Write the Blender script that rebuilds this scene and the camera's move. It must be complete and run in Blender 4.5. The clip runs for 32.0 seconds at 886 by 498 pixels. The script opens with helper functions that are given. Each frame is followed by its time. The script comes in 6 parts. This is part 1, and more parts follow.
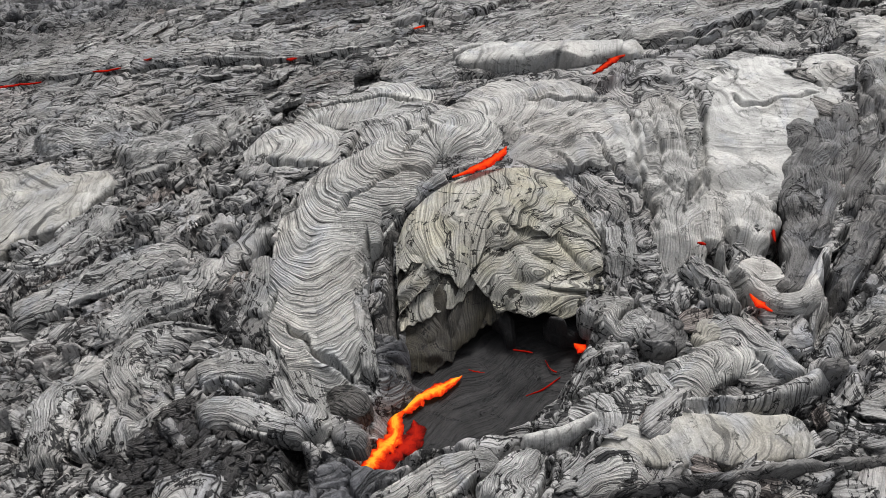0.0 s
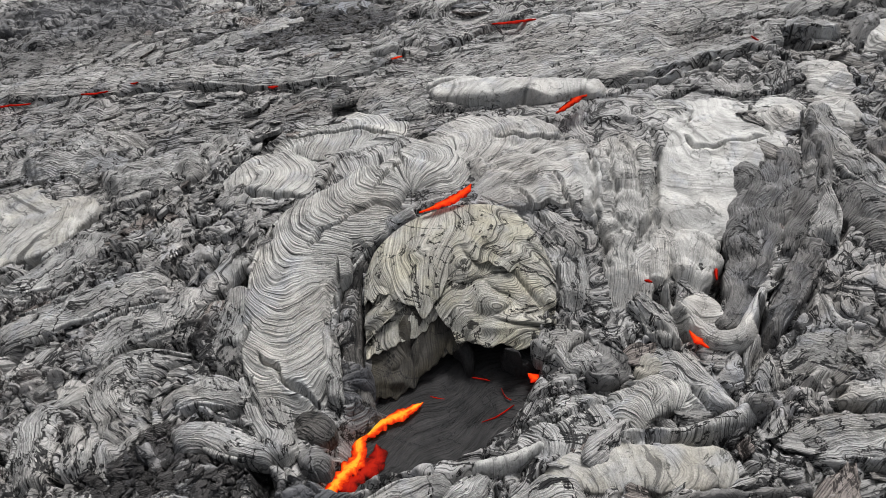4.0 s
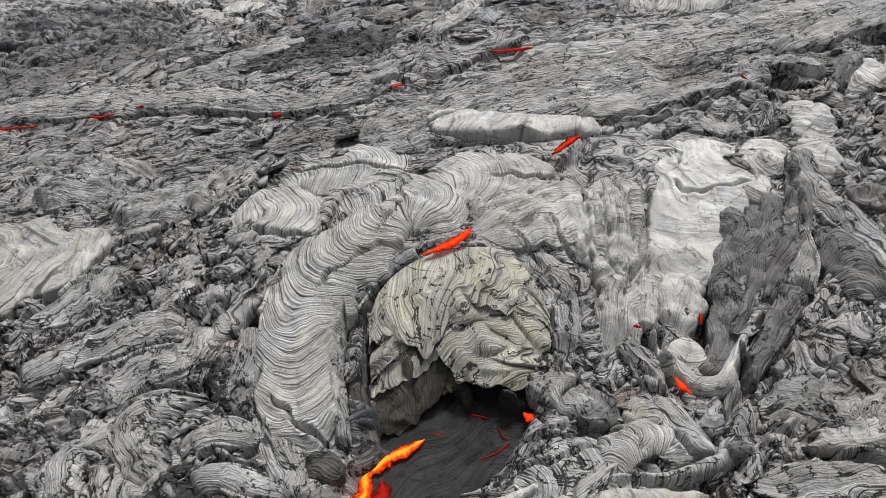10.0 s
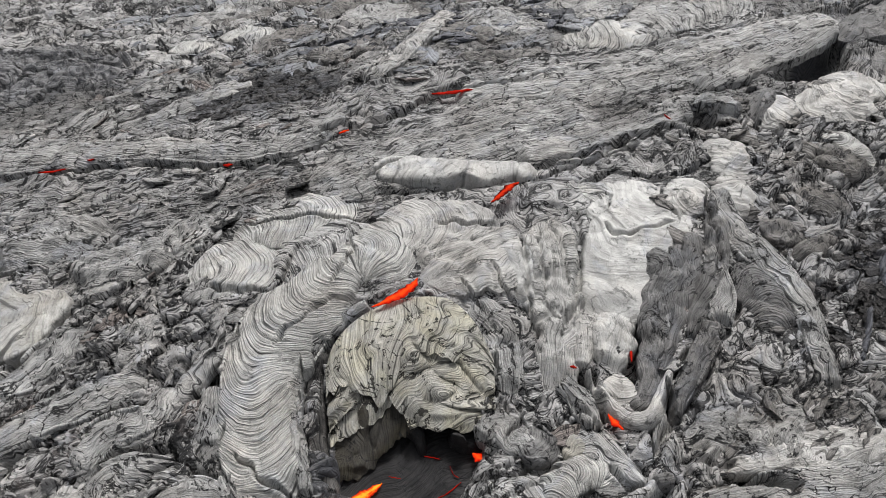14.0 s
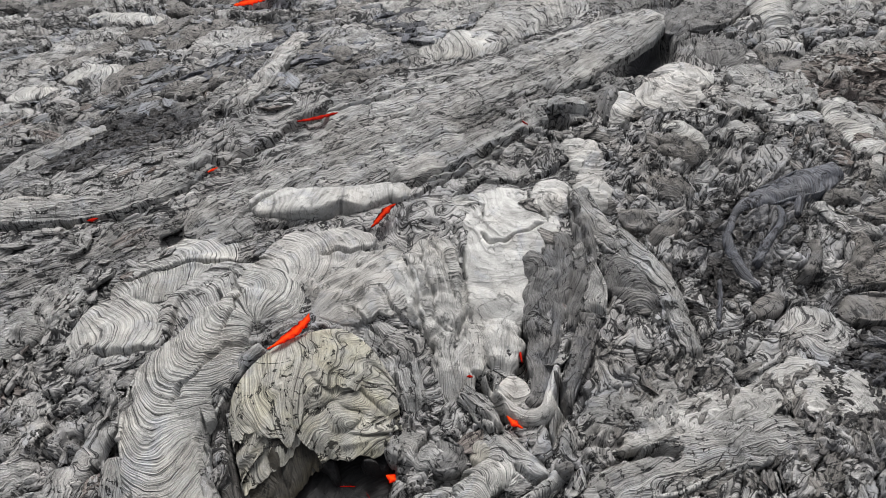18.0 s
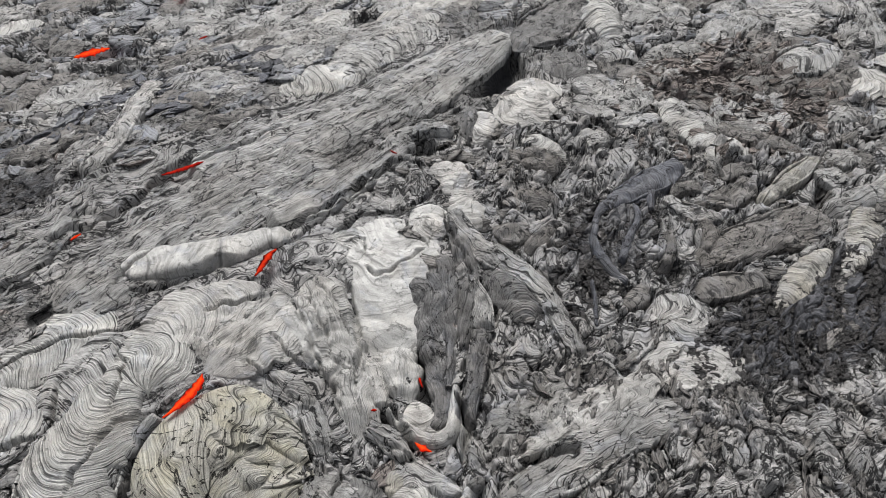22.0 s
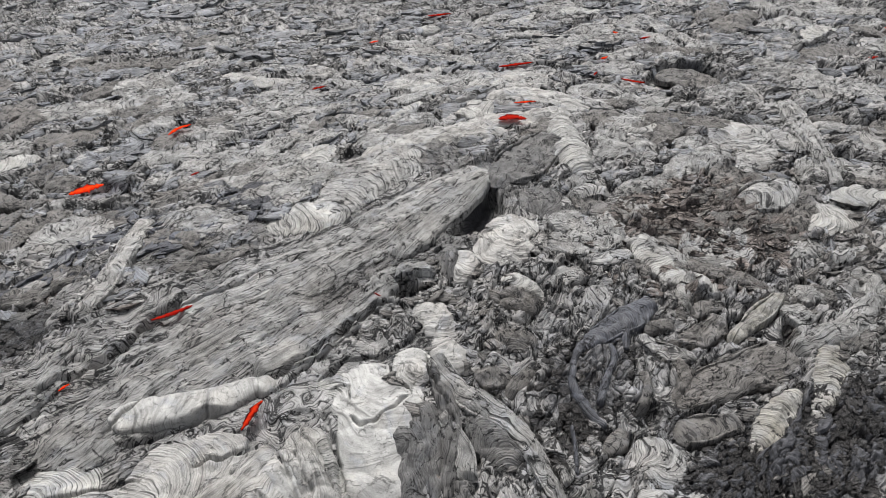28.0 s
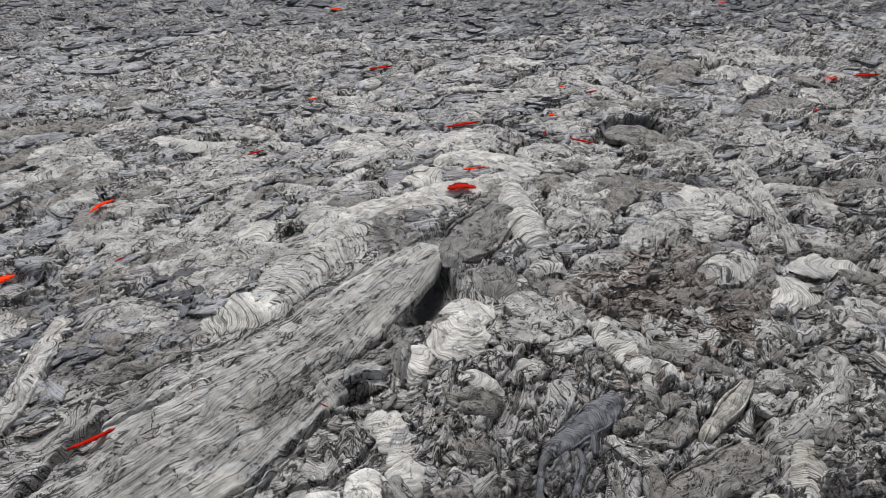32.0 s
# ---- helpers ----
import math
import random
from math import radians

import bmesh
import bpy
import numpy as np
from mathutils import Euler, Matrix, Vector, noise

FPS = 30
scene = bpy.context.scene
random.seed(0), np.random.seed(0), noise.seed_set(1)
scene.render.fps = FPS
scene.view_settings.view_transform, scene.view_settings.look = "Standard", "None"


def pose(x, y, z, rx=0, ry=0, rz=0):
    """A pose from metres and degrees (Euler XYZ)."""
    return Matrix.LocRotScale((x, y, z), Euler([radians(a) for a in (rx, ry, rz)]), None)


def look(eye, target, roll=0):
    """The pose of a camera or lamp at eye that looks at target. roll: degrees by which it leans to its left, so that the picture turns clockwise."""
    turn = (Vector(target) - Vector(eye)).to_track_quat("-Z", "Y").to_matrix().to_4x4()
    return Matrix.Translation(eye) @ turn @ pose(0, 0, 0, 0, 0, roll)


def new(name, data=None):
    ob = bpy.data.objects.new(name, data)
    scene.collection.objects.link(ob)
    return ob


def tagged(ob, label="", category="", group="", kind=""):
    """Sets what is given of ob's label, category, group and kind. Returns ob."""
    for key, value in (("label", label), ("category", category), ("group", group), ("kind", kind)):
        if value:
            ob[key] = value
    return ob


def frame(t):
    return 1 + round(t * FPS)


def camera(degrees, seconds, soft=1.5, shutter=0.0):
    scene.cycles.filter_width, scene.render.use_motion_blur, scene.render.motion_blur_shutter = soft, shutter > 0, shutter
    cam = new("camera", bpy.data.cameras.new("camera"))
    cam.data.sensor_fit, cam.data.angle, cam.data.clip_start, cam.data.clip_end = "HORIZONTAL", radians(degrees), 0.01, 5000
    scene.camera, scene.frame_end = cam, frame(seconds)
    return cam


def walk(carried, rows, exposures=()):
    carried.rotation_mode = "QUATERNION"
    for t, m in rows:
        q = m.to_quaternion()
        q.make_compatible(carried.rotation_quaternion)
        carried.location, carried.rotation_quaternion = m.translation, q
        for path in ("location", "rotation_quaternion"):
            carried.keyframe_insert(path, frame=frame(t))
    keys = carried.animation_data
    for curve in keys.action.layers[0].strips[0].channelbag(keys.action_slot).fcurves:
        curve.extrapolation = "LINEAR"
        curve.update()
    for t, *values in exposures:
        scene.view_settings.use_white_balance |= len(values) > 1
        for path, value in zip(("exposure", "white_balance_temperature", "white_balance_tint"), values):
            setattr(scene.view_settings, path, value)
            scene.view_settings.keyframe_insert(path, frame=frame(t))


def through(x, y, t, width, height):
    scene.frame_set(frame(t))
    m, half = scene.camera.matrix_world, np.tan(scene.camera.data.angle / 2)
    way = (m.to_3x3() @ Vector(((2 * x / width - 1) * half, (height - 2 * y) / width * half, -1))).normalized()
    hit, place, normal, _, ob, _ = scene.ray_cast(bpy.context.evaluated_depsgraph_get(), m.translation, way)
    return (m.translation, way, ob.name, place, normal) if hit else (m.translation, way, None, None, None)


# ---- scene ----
cam = camera(65.6, 32.0, soft=0.8)
PATH = [
    (0, (-0.529, -6.532, 7.095), (-0.528, 0.914, 0.421), -10.19),
    (0.5, (-0.515, -6.524, 7.255), (-0.529, 0.926, 0.585), -10.31),
    (1, (-0.459, -6.525, 7.427), (-0.478, 0.920, 0.751), -10.41),
    (1.5, (-0.382, -6.576, 7.568), (-0.392, 0.870, 0.892), -10.33),
    (2, (-0.308, -6.642, 7.661), (-0.297, 0.802, 0.983), -10.04),
    (2.5, (-0.240, -6.676, 7.697), (-0.200, 0.763, 1.014), -9.71),
    (3, (-0.174, -6.666, 7.830), (-0.099, 0.752, 1.125), -9.32),
    (3.5, (-0.113, -6.690, 7.923), (-0.013, 0.724, 1.213), -9.01),
    (5.5, (0.324, -6.782, 7.923), (0.521, 0.617, 1.199), -8.09),
    (6, (0.408, -6.743, 7.960), (0.620, 0.646, 1.225), -7.85),
    (6.5, (0.419, -6.670, 8.121), (0.665, 0.710, 1.377), -7.53),
    (7, (0.427, -6.574, 8.352), (0.691, 0.790, 1.591), -7.29),
    (7.5, (0.395, -6.510, 8.475), (0.693, 0.851, 1.713), -7.01),
    (8, (0.327, -6.463, 8.569), (0.647, 0.868, 1.776), -6.80),
    (8.5, (0.209, -6.430, 8.675), (0.530, 0.857, 1.834), -6.81),
    (9, (0.047, -6.408, 8.791), (0.354, 0.827, 1.895), -6.97),
    (9.5, (-0.048, -6.393, 8.984), (0.207, 0.794, 2.036), -7.42),
    (10, (-0.043, -6.362, 9.195), (0.175, 0.792, 2.211), -7.77),
    (10.5, (-0.001, -6.311, 9.485), (0.205, 0.803, 2.460), -7.92),
    (11, (0.045, -6.297, 9.773), (0.253, 0.821, 2.752), -7.90),
    (11.5, (0.091, -6.337, 9.966), (0.301, 0.798, 2.962), -7.90),
    (12, (0.186, -6.331, 10.145), (0.387, 0.791, 3.128), -7.89),
    (12.5, (0.252, -6.334, 10.268), (0.552, 0.774, 3.240), -7.69),
    (13, (0.300, -6.322, 10.368), (0.757, 0.760, 3.323), -7.56),
    (13.5, (0.338, -6.287, 10.442), (0.935, 0.758, 3.370), -7.42),
    (14, (0.369, -6.241, 10.515), (1.131, 0.757, 3.412), -7.11),
    (14.5, (0.403, -6.227, 10.565), (1.334, 0.734, 3.447), -6.88),
    (16.5, (0.450, -6.196, 10.985), (2.161, 0.510, 3.766), -6.03),
    (17, (0.445, -6.167, 11.099), (2.359, 0.447, 3.847), -5.72),
    (17.5, (0.463, -6.128, 11.190), (2.578, 0.393, 3.908), -5.39),
    (18, (0.497, -6.116, 11.271), (2.805, 0.315, 3.969), -5.07),
    (18.5, (0.507, -6.097, 11.312), (3.032, 0.229, 3.989), -4.58),
    (19, (0.481, -6.101, 11.329), (3.205, 0.124, 3.993), -4.31),
    (19.5, (0.444, -6.113, 11.378), (3.366, 0.001, 4.024), -4.09),
    (20, (0.474, -6.117, 11.427), (3.589, -0.114, 4.061), -3.91),
    (20.5, (0.476, -6.119, 11.531), (3.798, -0.253, 4.145), -3.58),
    (21, (0.522, -6.114, 11.613), (4.061, -0.343, 4.253), -3.05),
    (21.5, (0.545, -6.127, 11.717), (4.250, -0.403, 4.403), -2.70),
    (22, (0.533, -6.091, 11.820), (4.370, -0.376, 4.567), -2.50),
    (22.5, (0.542, -6.085, 11.896), (4.496, -0.362, 4.712), -2.41),
    (23, (0.579, -6.081, 12.020), (4.622, -0.336, 4.903), -2.34),
    (23.5, (0.623, -6.072, 12.134), (4.743, -0.294, 5.088), -2.29),
    (24, (0.661, -6.046, 12.271), (4.840, -0.226, 5.295), -2.17),
    (24.5, (0.703, -6.017, 12.383), (4.936, -0.148, 5.481), -2.06),
    (25, (0.737, -5.992, 12.519), (5.012, -0.070, 5.688), -2.04),
    (25.5, (0.787, -5.981, 12.652), (5.116, -0.010, 5.898), -1.95),
    (27.5, (0.914, -5.789, 13.155), (5.409, 0.395, 6.709), -1.79),
    (28, (0.973, -5.694, 13.324), (5.496, 0.550, 6.957), -1.85),
    (28.5, (1.117, -5.522, 13.470), (5.673, 0.772, 7.175), -1.77),
    (29, (1.323, -5.251, 13.619), (5.921, 1.082, 7.394), -1.63),
    (29.5, (1.558, -4.986, 13.718), (6.210, 1.366, 7.552), -1.50),
    (30, (1.762, -4.752, 13.776), (6.557, 1.548, 7.666), -1.17),
    (30.5, (1.950, -4.565, 13.864), (6.921, 1.577, 7.736), -0.76),
    (31, (2.072, -4.352, 13.911), (7.245, 1.611, 7.772), -0.25),
    (31.5, (2.206, -4.102, 13.971), (7.451, 1.790, 7.824), -0.15),
    (32, (2.375, -3.804, 14.045), (7.606, 2.089, 7.888), -0.28),
]
walk(cam, [(t, look(eye, target, roll)) for t, eye, target, roll in PATH])

# ---- world and light: a bright overcast sky ----
world = bpy.data.worlds.new("overcast_sky")
scene.world = world
world.use_nodes = True
wn = world.node_tree.nodes
sky = wn.new("ShaderNodeTexSky")
sky.sky_type, sky.sun_disc = "NISHITA", False
sky.sun_elevation, sky.sun_rotation = radians(58), radians(30)
sky.air_density, sky.dust_density, sky.ozone_density = 1.0, 6.0, 1.0
grey = wn.new("ShaderNodeHueSaturation")
grey.inputs["Saturation"].default_value = 0.25
world.node_tree.links.new(sky.outputs[0], grey.inputs["Color"])
world.node_tree.links.new(grey.outputs[0], wn["Background"].inputs[0])
wn["Background"].inputs[1].default_value = 0.095
sun = new("sun", bpy.data.lights.new("sun", "SUN"))
sun.data.energy, sun.data.angle, sun.data.color = 2.1, radians(14), (1.0, 0.985, 0.975)
sun.matrix_world = look((0, 0, 40), (-20 * math.sin(radians(30)), -20 * math.cos(radians(30)), 8))
scene.view_settings.exposure = 0.56


# ---- materials ----
def nodes_of(name):
    m = bpy.data.materials.new(name)
    m.use_nodes = True
    t = m.node_tree
    return m, t, t.nodes["Principled BSDF"]


def math_node(t, op, a, b=None, clamp=False):
    n = t.nodes.new("ShaderNodeMath")
    n.operation, n.use_clamp = op, clamp
    for k, v in enumerate((a, b)):
        if v is None:
            continue
        if isinstance(v, (int, float)):
            n.inputs[k].default_value = v
        else:
            t.links.new(v, n.inputs[k])
    return n.outputs[0]


def noise_node(t, vec, scale, detail=4.0, rough=0.55, warp=0.0):
    n = t.nodes.new("ShaderNodeTexNoise")
    n.inputs["Scale"].default_value, n.inputs["Detail"].default_value = scale, detail
    n.inputs["Roughness"].default_value, n.inputs["Distortion"].default_value = rough, warp
    t.links.new(vec, n.inputs["Vector"])
    return n.outputs[0]


def ramp(t, value, *stops):
    n = t.nodes.new("ShaderNodeValToRGB")
    while len(n.color_ramp.elements) < len(stops):
        n.color_ramp.elements.new(0.5)
    for e, (p, c) in zip(n.color_ramp.elements, stops):
        e.position = p
        e.color = (*c, 1.0) if isinstance(c, tuple) else (c, c, c, 1.0)
    t.links.new(value, n.inputs[0])
    return n.outputs[0]


def blend(t, fac, a, b, how="MIX"):
    n = t.nodes.new("ShaderNodeMix")
    n.data_type, n.blend_type = "RGBA", how
    for k, v in ((0, fac), (6, a), (7, b)):
        if isinstance(v, (int, float)):
            n.inputs[k].default_value = v
        elif isinstance(v, tuple):
            n.inputs[k].default_value = (*v, 1.0)
        else:
            t.links.new(v, n.inputs[k])
    return n.outputs[2]


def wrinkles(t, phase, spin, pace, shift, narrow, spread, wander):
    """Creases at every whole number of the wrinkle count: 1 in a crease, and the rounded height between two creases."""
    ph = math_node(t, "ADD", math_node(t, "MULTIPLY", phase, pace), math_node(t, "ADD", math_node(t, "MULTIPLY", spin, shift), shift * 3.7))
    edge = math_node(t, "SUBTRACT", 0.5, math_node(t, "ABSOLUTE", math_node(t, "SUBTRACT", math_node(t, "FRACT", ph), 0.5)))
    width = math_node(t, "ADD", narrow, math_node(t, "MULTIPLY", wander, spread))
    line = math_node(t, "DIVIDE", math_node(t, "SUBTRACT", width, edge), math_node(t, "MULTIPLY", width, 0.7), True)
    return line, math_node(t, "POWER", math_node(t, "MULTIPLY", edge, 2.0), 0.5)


def crust(name, pale, dark, rough=0.55, flecks=0.5, lines=(1.0, 1.0, 1.0), zones=False, grain=1.0, islands=False, bloom=0.0, tears=1.0, broken=0.0):
    """Lava skin: pale silvery glaze over dark basalt, wrinkled along the flow with crease shade painted in, mottled,
    pitted and stained.
    """
    m, t, p = nodes_of(name)
    place = t.nodes.new("ShaderNodeTexCoord").outputs["Object"]
    fa = t.nodes.new("ShaderNodeAttribute")
    fa.attribute_name = "flow"
    v = fa.outputs["Vector"]
    sx = t.nodes.new("ShaderNodeSeparateXYZ")
    t.links.new(v, sx.inputs[0])
    phase = sx.outputs[0]
    broad = noise_node(t, place, 0.55, 3.0)
    patch = noise_node(t, place, 2.3, 4.0, 0.55, 0.6)
    fine = noise_node(t, place, 40.0, 3.0, 0.6)
    spall = noise_node(t, place, 7.5, 5.0, 0.62, 0.8)
    sway = math_node(t, "SUBTRACT", noise_node(t, place, 2.2, 3.0, 0.45, 0.3), 0.5)
    mp = t.nodes.new("ShaderNodeMapping")
    mp.inputs["Scale"].default_value = (0.75, 0.8, 0.3)
    t.links.new(v, mp.inputs["Vector"])
    run = noise_node(t, mp.outputs[0], 1.0, 3.0, 0.6, 0.3)
    mq = t.nodes.new("ShaderNodeMapping")
    mq.inputs["Scale"].default_value, mq.inputs["Location"].default_value = (1.4, 1.1, 0.3), (4.1, 8.3, 0.0)
    t.links.new(v, mq.inputs["Vector"])
    run2 = noise_node(t, mq.outputs[0], 1.0, 3.0, 0.6, 0.3)
    wander = ramp(t, run, (0.38, 0.0), (0.66, 1.0))
    wander2 = ramp(t, run2, (0.40, 0.0), (0.66, 1.0))
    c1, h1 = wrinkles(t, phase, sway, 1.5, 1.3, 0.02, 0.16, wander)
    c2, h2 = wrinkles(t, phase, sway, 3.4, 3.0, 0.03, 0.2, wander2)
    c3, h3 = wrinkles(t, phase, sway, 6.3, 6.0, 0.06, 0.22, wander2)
    mr = t.nodes.new("ShaderNodeMapping")
    mr.inputs["Scale"].default_value, mr.inputs["Location"].default_value = (1.7, 0.6, 0.3), (2.7, 1.9, 0.0)
    t.links.new(v, mr.inputs["Vector"])
    streak = noise_node(t, mr.outputs[0], 1.0, 6.0, 0.68, 0.25)
    calm = noise_node(t, place, 1.15, 3.0, 0.5, 0.5)
    some = ramp(t, calm, (0.44, 1.0), (0.64, 0.2))
    some2 = ramp(t, patch, (0.42, 1.0), (0.62, 0.15))
    tint = ramp(t, patch, (0.30, tuple(c * 0.74 for c in pale)), (0.50, pale), (0.72, tuple(min(0.9, c * 1.2) for c in pale)))
    tint = blend(t, ramp(t, broad, (0.42, 0.0), (0.62, 0.4)), tint, tuple(c * 0.66 for c in pale))
    if islands:
        g = t.nodes.new("ShaderNodeNewGeometry")
        tint = blend(t, 0.65, tint, ramp(t, g.outputs["Random Per Island"], (0.0, 0.28), (0.5, 0.5), (1.0, 0.72)), "OVERLAY")
    tint = blend(t, 0.5, tint, ramp(t, fine, (0.3, 0.36), (0.7, 0.72)), "OVERLAY")
    tint = blend(t, 0.85, tint, ramp(t, streak, (0.30, 0.16), (0.44, 0.46), (0.56, 0.56), (0.72, 0.72)), "OVERLAY")
    worn = math_node(t, "MULTIPLY", ramp(t, spall, (0.58, 0.0), (0.68, 1.0)), flecks, True)
    tint = blend(t, ramp(t, noise_node(t, place, 0.9, 4.0, 0.6, 0.4), (0.45, 0.0), (0.65, 0.6)), tint, (1.0, 0.955, 0.91), "MULTIPLY")
    tint = blend(t, ramp(t, noise_node(t, place, 1.1, 3.0, 0.6, 1.1), (0.55, 0.0), (0.68, 0.45)), tint, (0.80, 0.86, 1.0), "MULTIPLY")
    if bloom:
        tint = blend(t, math_node(t, "MULTIPLY", ramp(t, noise_node(t, place, 1.7, 4.0, 0.6, 0.5), (0.42, 0.0), (0.62, 1.0)), bloom), tint, (1.0, 0.95, 0.72), "MULTIPLY")
    # shade of wrinkles, tears and cracks painted into the colour as dark lines
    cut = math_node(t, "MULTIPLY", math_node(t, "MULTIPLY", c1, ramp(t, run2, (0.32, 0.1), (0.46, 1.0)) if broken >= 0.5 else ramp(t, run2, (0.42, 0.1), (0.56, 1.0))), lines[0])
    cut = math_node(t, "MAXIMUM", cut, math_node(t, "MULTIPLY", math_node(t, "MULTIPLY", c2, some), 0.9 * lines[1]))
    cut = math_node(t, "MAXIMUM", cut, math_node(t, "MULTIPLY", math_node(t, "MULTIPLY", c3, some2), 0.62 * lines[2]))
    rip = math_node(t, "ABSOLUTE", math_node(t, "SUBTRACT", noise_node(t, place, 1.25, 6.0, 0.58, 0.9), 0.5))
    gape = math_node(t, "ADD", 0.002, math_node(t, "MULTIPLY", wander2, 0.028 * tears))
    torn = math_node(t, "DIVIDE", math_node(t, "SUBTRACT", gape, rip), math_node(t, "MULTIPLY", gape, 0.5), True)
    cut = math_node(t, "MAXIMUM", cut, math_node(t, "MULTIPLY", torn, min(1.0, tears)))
    chip = 0.0
    if broken:
        bend = t.nodes.new("ShaderNodeVectorMath")
        bend.operation = "MULTIPLY_ADD"
        wobble = t.nodes.new("ShaderNodeTexNoise")
        wobble.inputs["Scale"].default_value, wobble.inputs["Detail"].default_value = 2.5, 4.0
        t.links.new(place, wobble.inputs["Vector"])
        t.links.new(wobble.outputs["Color"], bend.inputs[0])
        bend.inputs[1].default_value = (1.5, 1.5, 0.6)
        t.links.new(place, bend.inputs[2])
        cell = t.nodes.new("ShaderNodeTexVoronoi")
        cell.feature = "DISTANCE_TO_EDGE"
        cell.inputs["Scale"].default_value = 1.9
        t.links.new(bend.outputs[0], cell.inputs["Vector"])
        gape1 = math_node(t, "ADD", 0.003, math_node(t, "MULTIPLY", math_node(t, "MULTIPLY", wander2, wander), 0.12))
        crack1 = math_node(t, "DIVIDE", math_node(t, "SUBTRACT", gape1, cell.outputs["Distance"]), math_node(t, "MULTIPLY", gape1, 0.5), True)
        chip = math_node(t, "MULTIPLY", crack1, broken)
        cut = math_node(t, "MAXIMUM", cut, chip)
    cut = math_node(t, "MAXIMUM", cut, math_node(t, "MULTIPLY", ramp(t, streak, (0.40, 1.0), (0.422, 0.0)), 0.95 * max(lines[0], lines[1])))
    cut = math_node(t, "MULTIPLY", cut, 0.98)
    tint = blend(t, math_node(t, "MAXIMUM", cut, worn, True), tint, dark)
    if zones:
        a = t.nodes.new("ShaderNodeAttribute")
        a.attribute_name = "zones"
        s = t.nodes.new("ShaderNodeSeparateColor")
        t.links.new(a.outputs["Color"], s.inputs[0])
        # the first colour also paints the shade inside cave, tubes and pit
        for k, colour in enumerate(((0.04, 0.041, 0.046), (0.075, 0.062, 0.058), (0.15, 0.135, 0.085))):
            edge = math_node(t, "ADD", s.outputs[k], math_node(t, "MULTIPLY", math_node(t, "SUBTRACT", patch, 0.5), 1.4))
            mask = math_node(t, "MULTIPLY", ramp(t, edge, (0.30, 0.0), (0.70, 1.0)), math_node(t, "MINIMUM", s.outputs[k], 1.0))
            # zone rock painted darker in its creases than on the ridges between
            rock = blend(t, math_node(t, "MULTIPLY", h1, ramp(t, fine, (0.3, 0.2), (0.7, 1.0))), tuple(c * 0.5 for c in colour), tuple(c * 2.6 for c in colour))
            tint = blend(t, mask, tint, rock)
    t.links.new(tint, p.inputs["Base Color"])
    t.links.new(ramp(t, patch, (0.3, rough + 0.18), (0.7, rough - 0.08)), p.inputs["Roughness"])
    p.inputs["Specular IOR Level"].default_value = 0.35
    tall = math_node(t, "SUBTRACT", math_node(t, "MULTIPLY", h1, 0.022 * lines[0]), math_node(t, "MULTIPLY", torn, 0.03))
    tall = math_node(t, "SUBTRACT", tall, math_node(t, "MULTIPLY", chip, 0.018))
    for h, size in ((math_node(t, "MULTIPLY", h2, some), 0.012 * lines[1]), (math_node(t, "MULTIPLY", h3, some2), 0.004 * lines[2]), (streak, 0.035), (noise_node(t, place, 16.0, 5.0, 0.6, 0.6), 0.014)):
        tall = math_node(t, "ADD", tall, math_node(t, "MULTIPLY", h, size))
    b = t.nodes.new("ShaderNodeBump")
    b.inputs["Strength"].default_value, b.inputs["Distance"].default_value = 1.0, 1.0 * grain
    t.links.new(tall, b.inputs["Height"])
    t.links.new(b.outputs[0], p.inputs["Normal"])
    return m


def molten(name, cool, warm, hot, power):
    """Glowing melt: hottest along the middle of the strip, darker skin floating on it and at its edges."""
    m, t, p = nodes_of(name)
    place = t.nodes.new("ShaderNodeTexCoord").outputs["Object"]
    fa = t.nodes.new("ShaderNodeAttribute")
    fa.attribute_name = "flow"
    sx = t.nodes.new("ShaderNodeSeparateXYZ")
    t.links.new(fa.outputs["Vector"], sx.inputs[0])
    middle = math_node(t, "SUBTRACT", 1.0, math_node(t, "ABSOLUTE", sx.outputs[0]))
    n = math_node(t, "ADD", math_node(t, "MULTIPLY", middle, 0.45), math_node(t, "MULTIPLY", noise_node(t, place, 6.0, 5.0, 0.65, 1.2), 0.9))
    colour = ramp(t, n, (0.36, (0.012, 0.002, 0.001)), (0.48, cool), (0.66, warm), (0.88, hot))
    p.inputs["Base Color"].default_value = (0.01, 0.005, 0.004, 1)
    p.inputs["Roughness"].default_value, p.inputs["Specular IOR Level"].default_value = 0.9, 0.0
    t.links.new(colour, p.inputs["Emission Color"])
    p.inputs["Emission Strength"].default_value = power
    return m


# colour of bare basalt flecks and of the shade painted into creases
BASALT_AND_SHADE = (0.009, 0.009, 0.010)
SILVER = crust("silver_crust", (0.335, 0.334, 0.326), BASALT_AND_SHADE, 0.55, 0.5, (0.8, 1.0, 0.9), broken=0.3)
SMOOTH = crust("smooth_crust", (0.36, 0.355, 0.34), BASALT_AND_SHADE, 0.55, 0.35, (0.45, 0.4, 0.45), tears=0.6)
SLAB = crust("slab_crust", (0.30, 0.295, 0.28), BASALT_AND_SHADE, 0.58, 0.45, (0.6, 0.45, 0.45), bloom=0.3, tears=0.6)
# fine dark lines here paint the shade between the ropes
ROPE = crust("ropy_crust", (0.38, 0.378, 0.362), BASALT_AND_SHADE, 0.55, 0.2, (0.9, 0.7, 0.5), tears=0.35, grain=0.8)
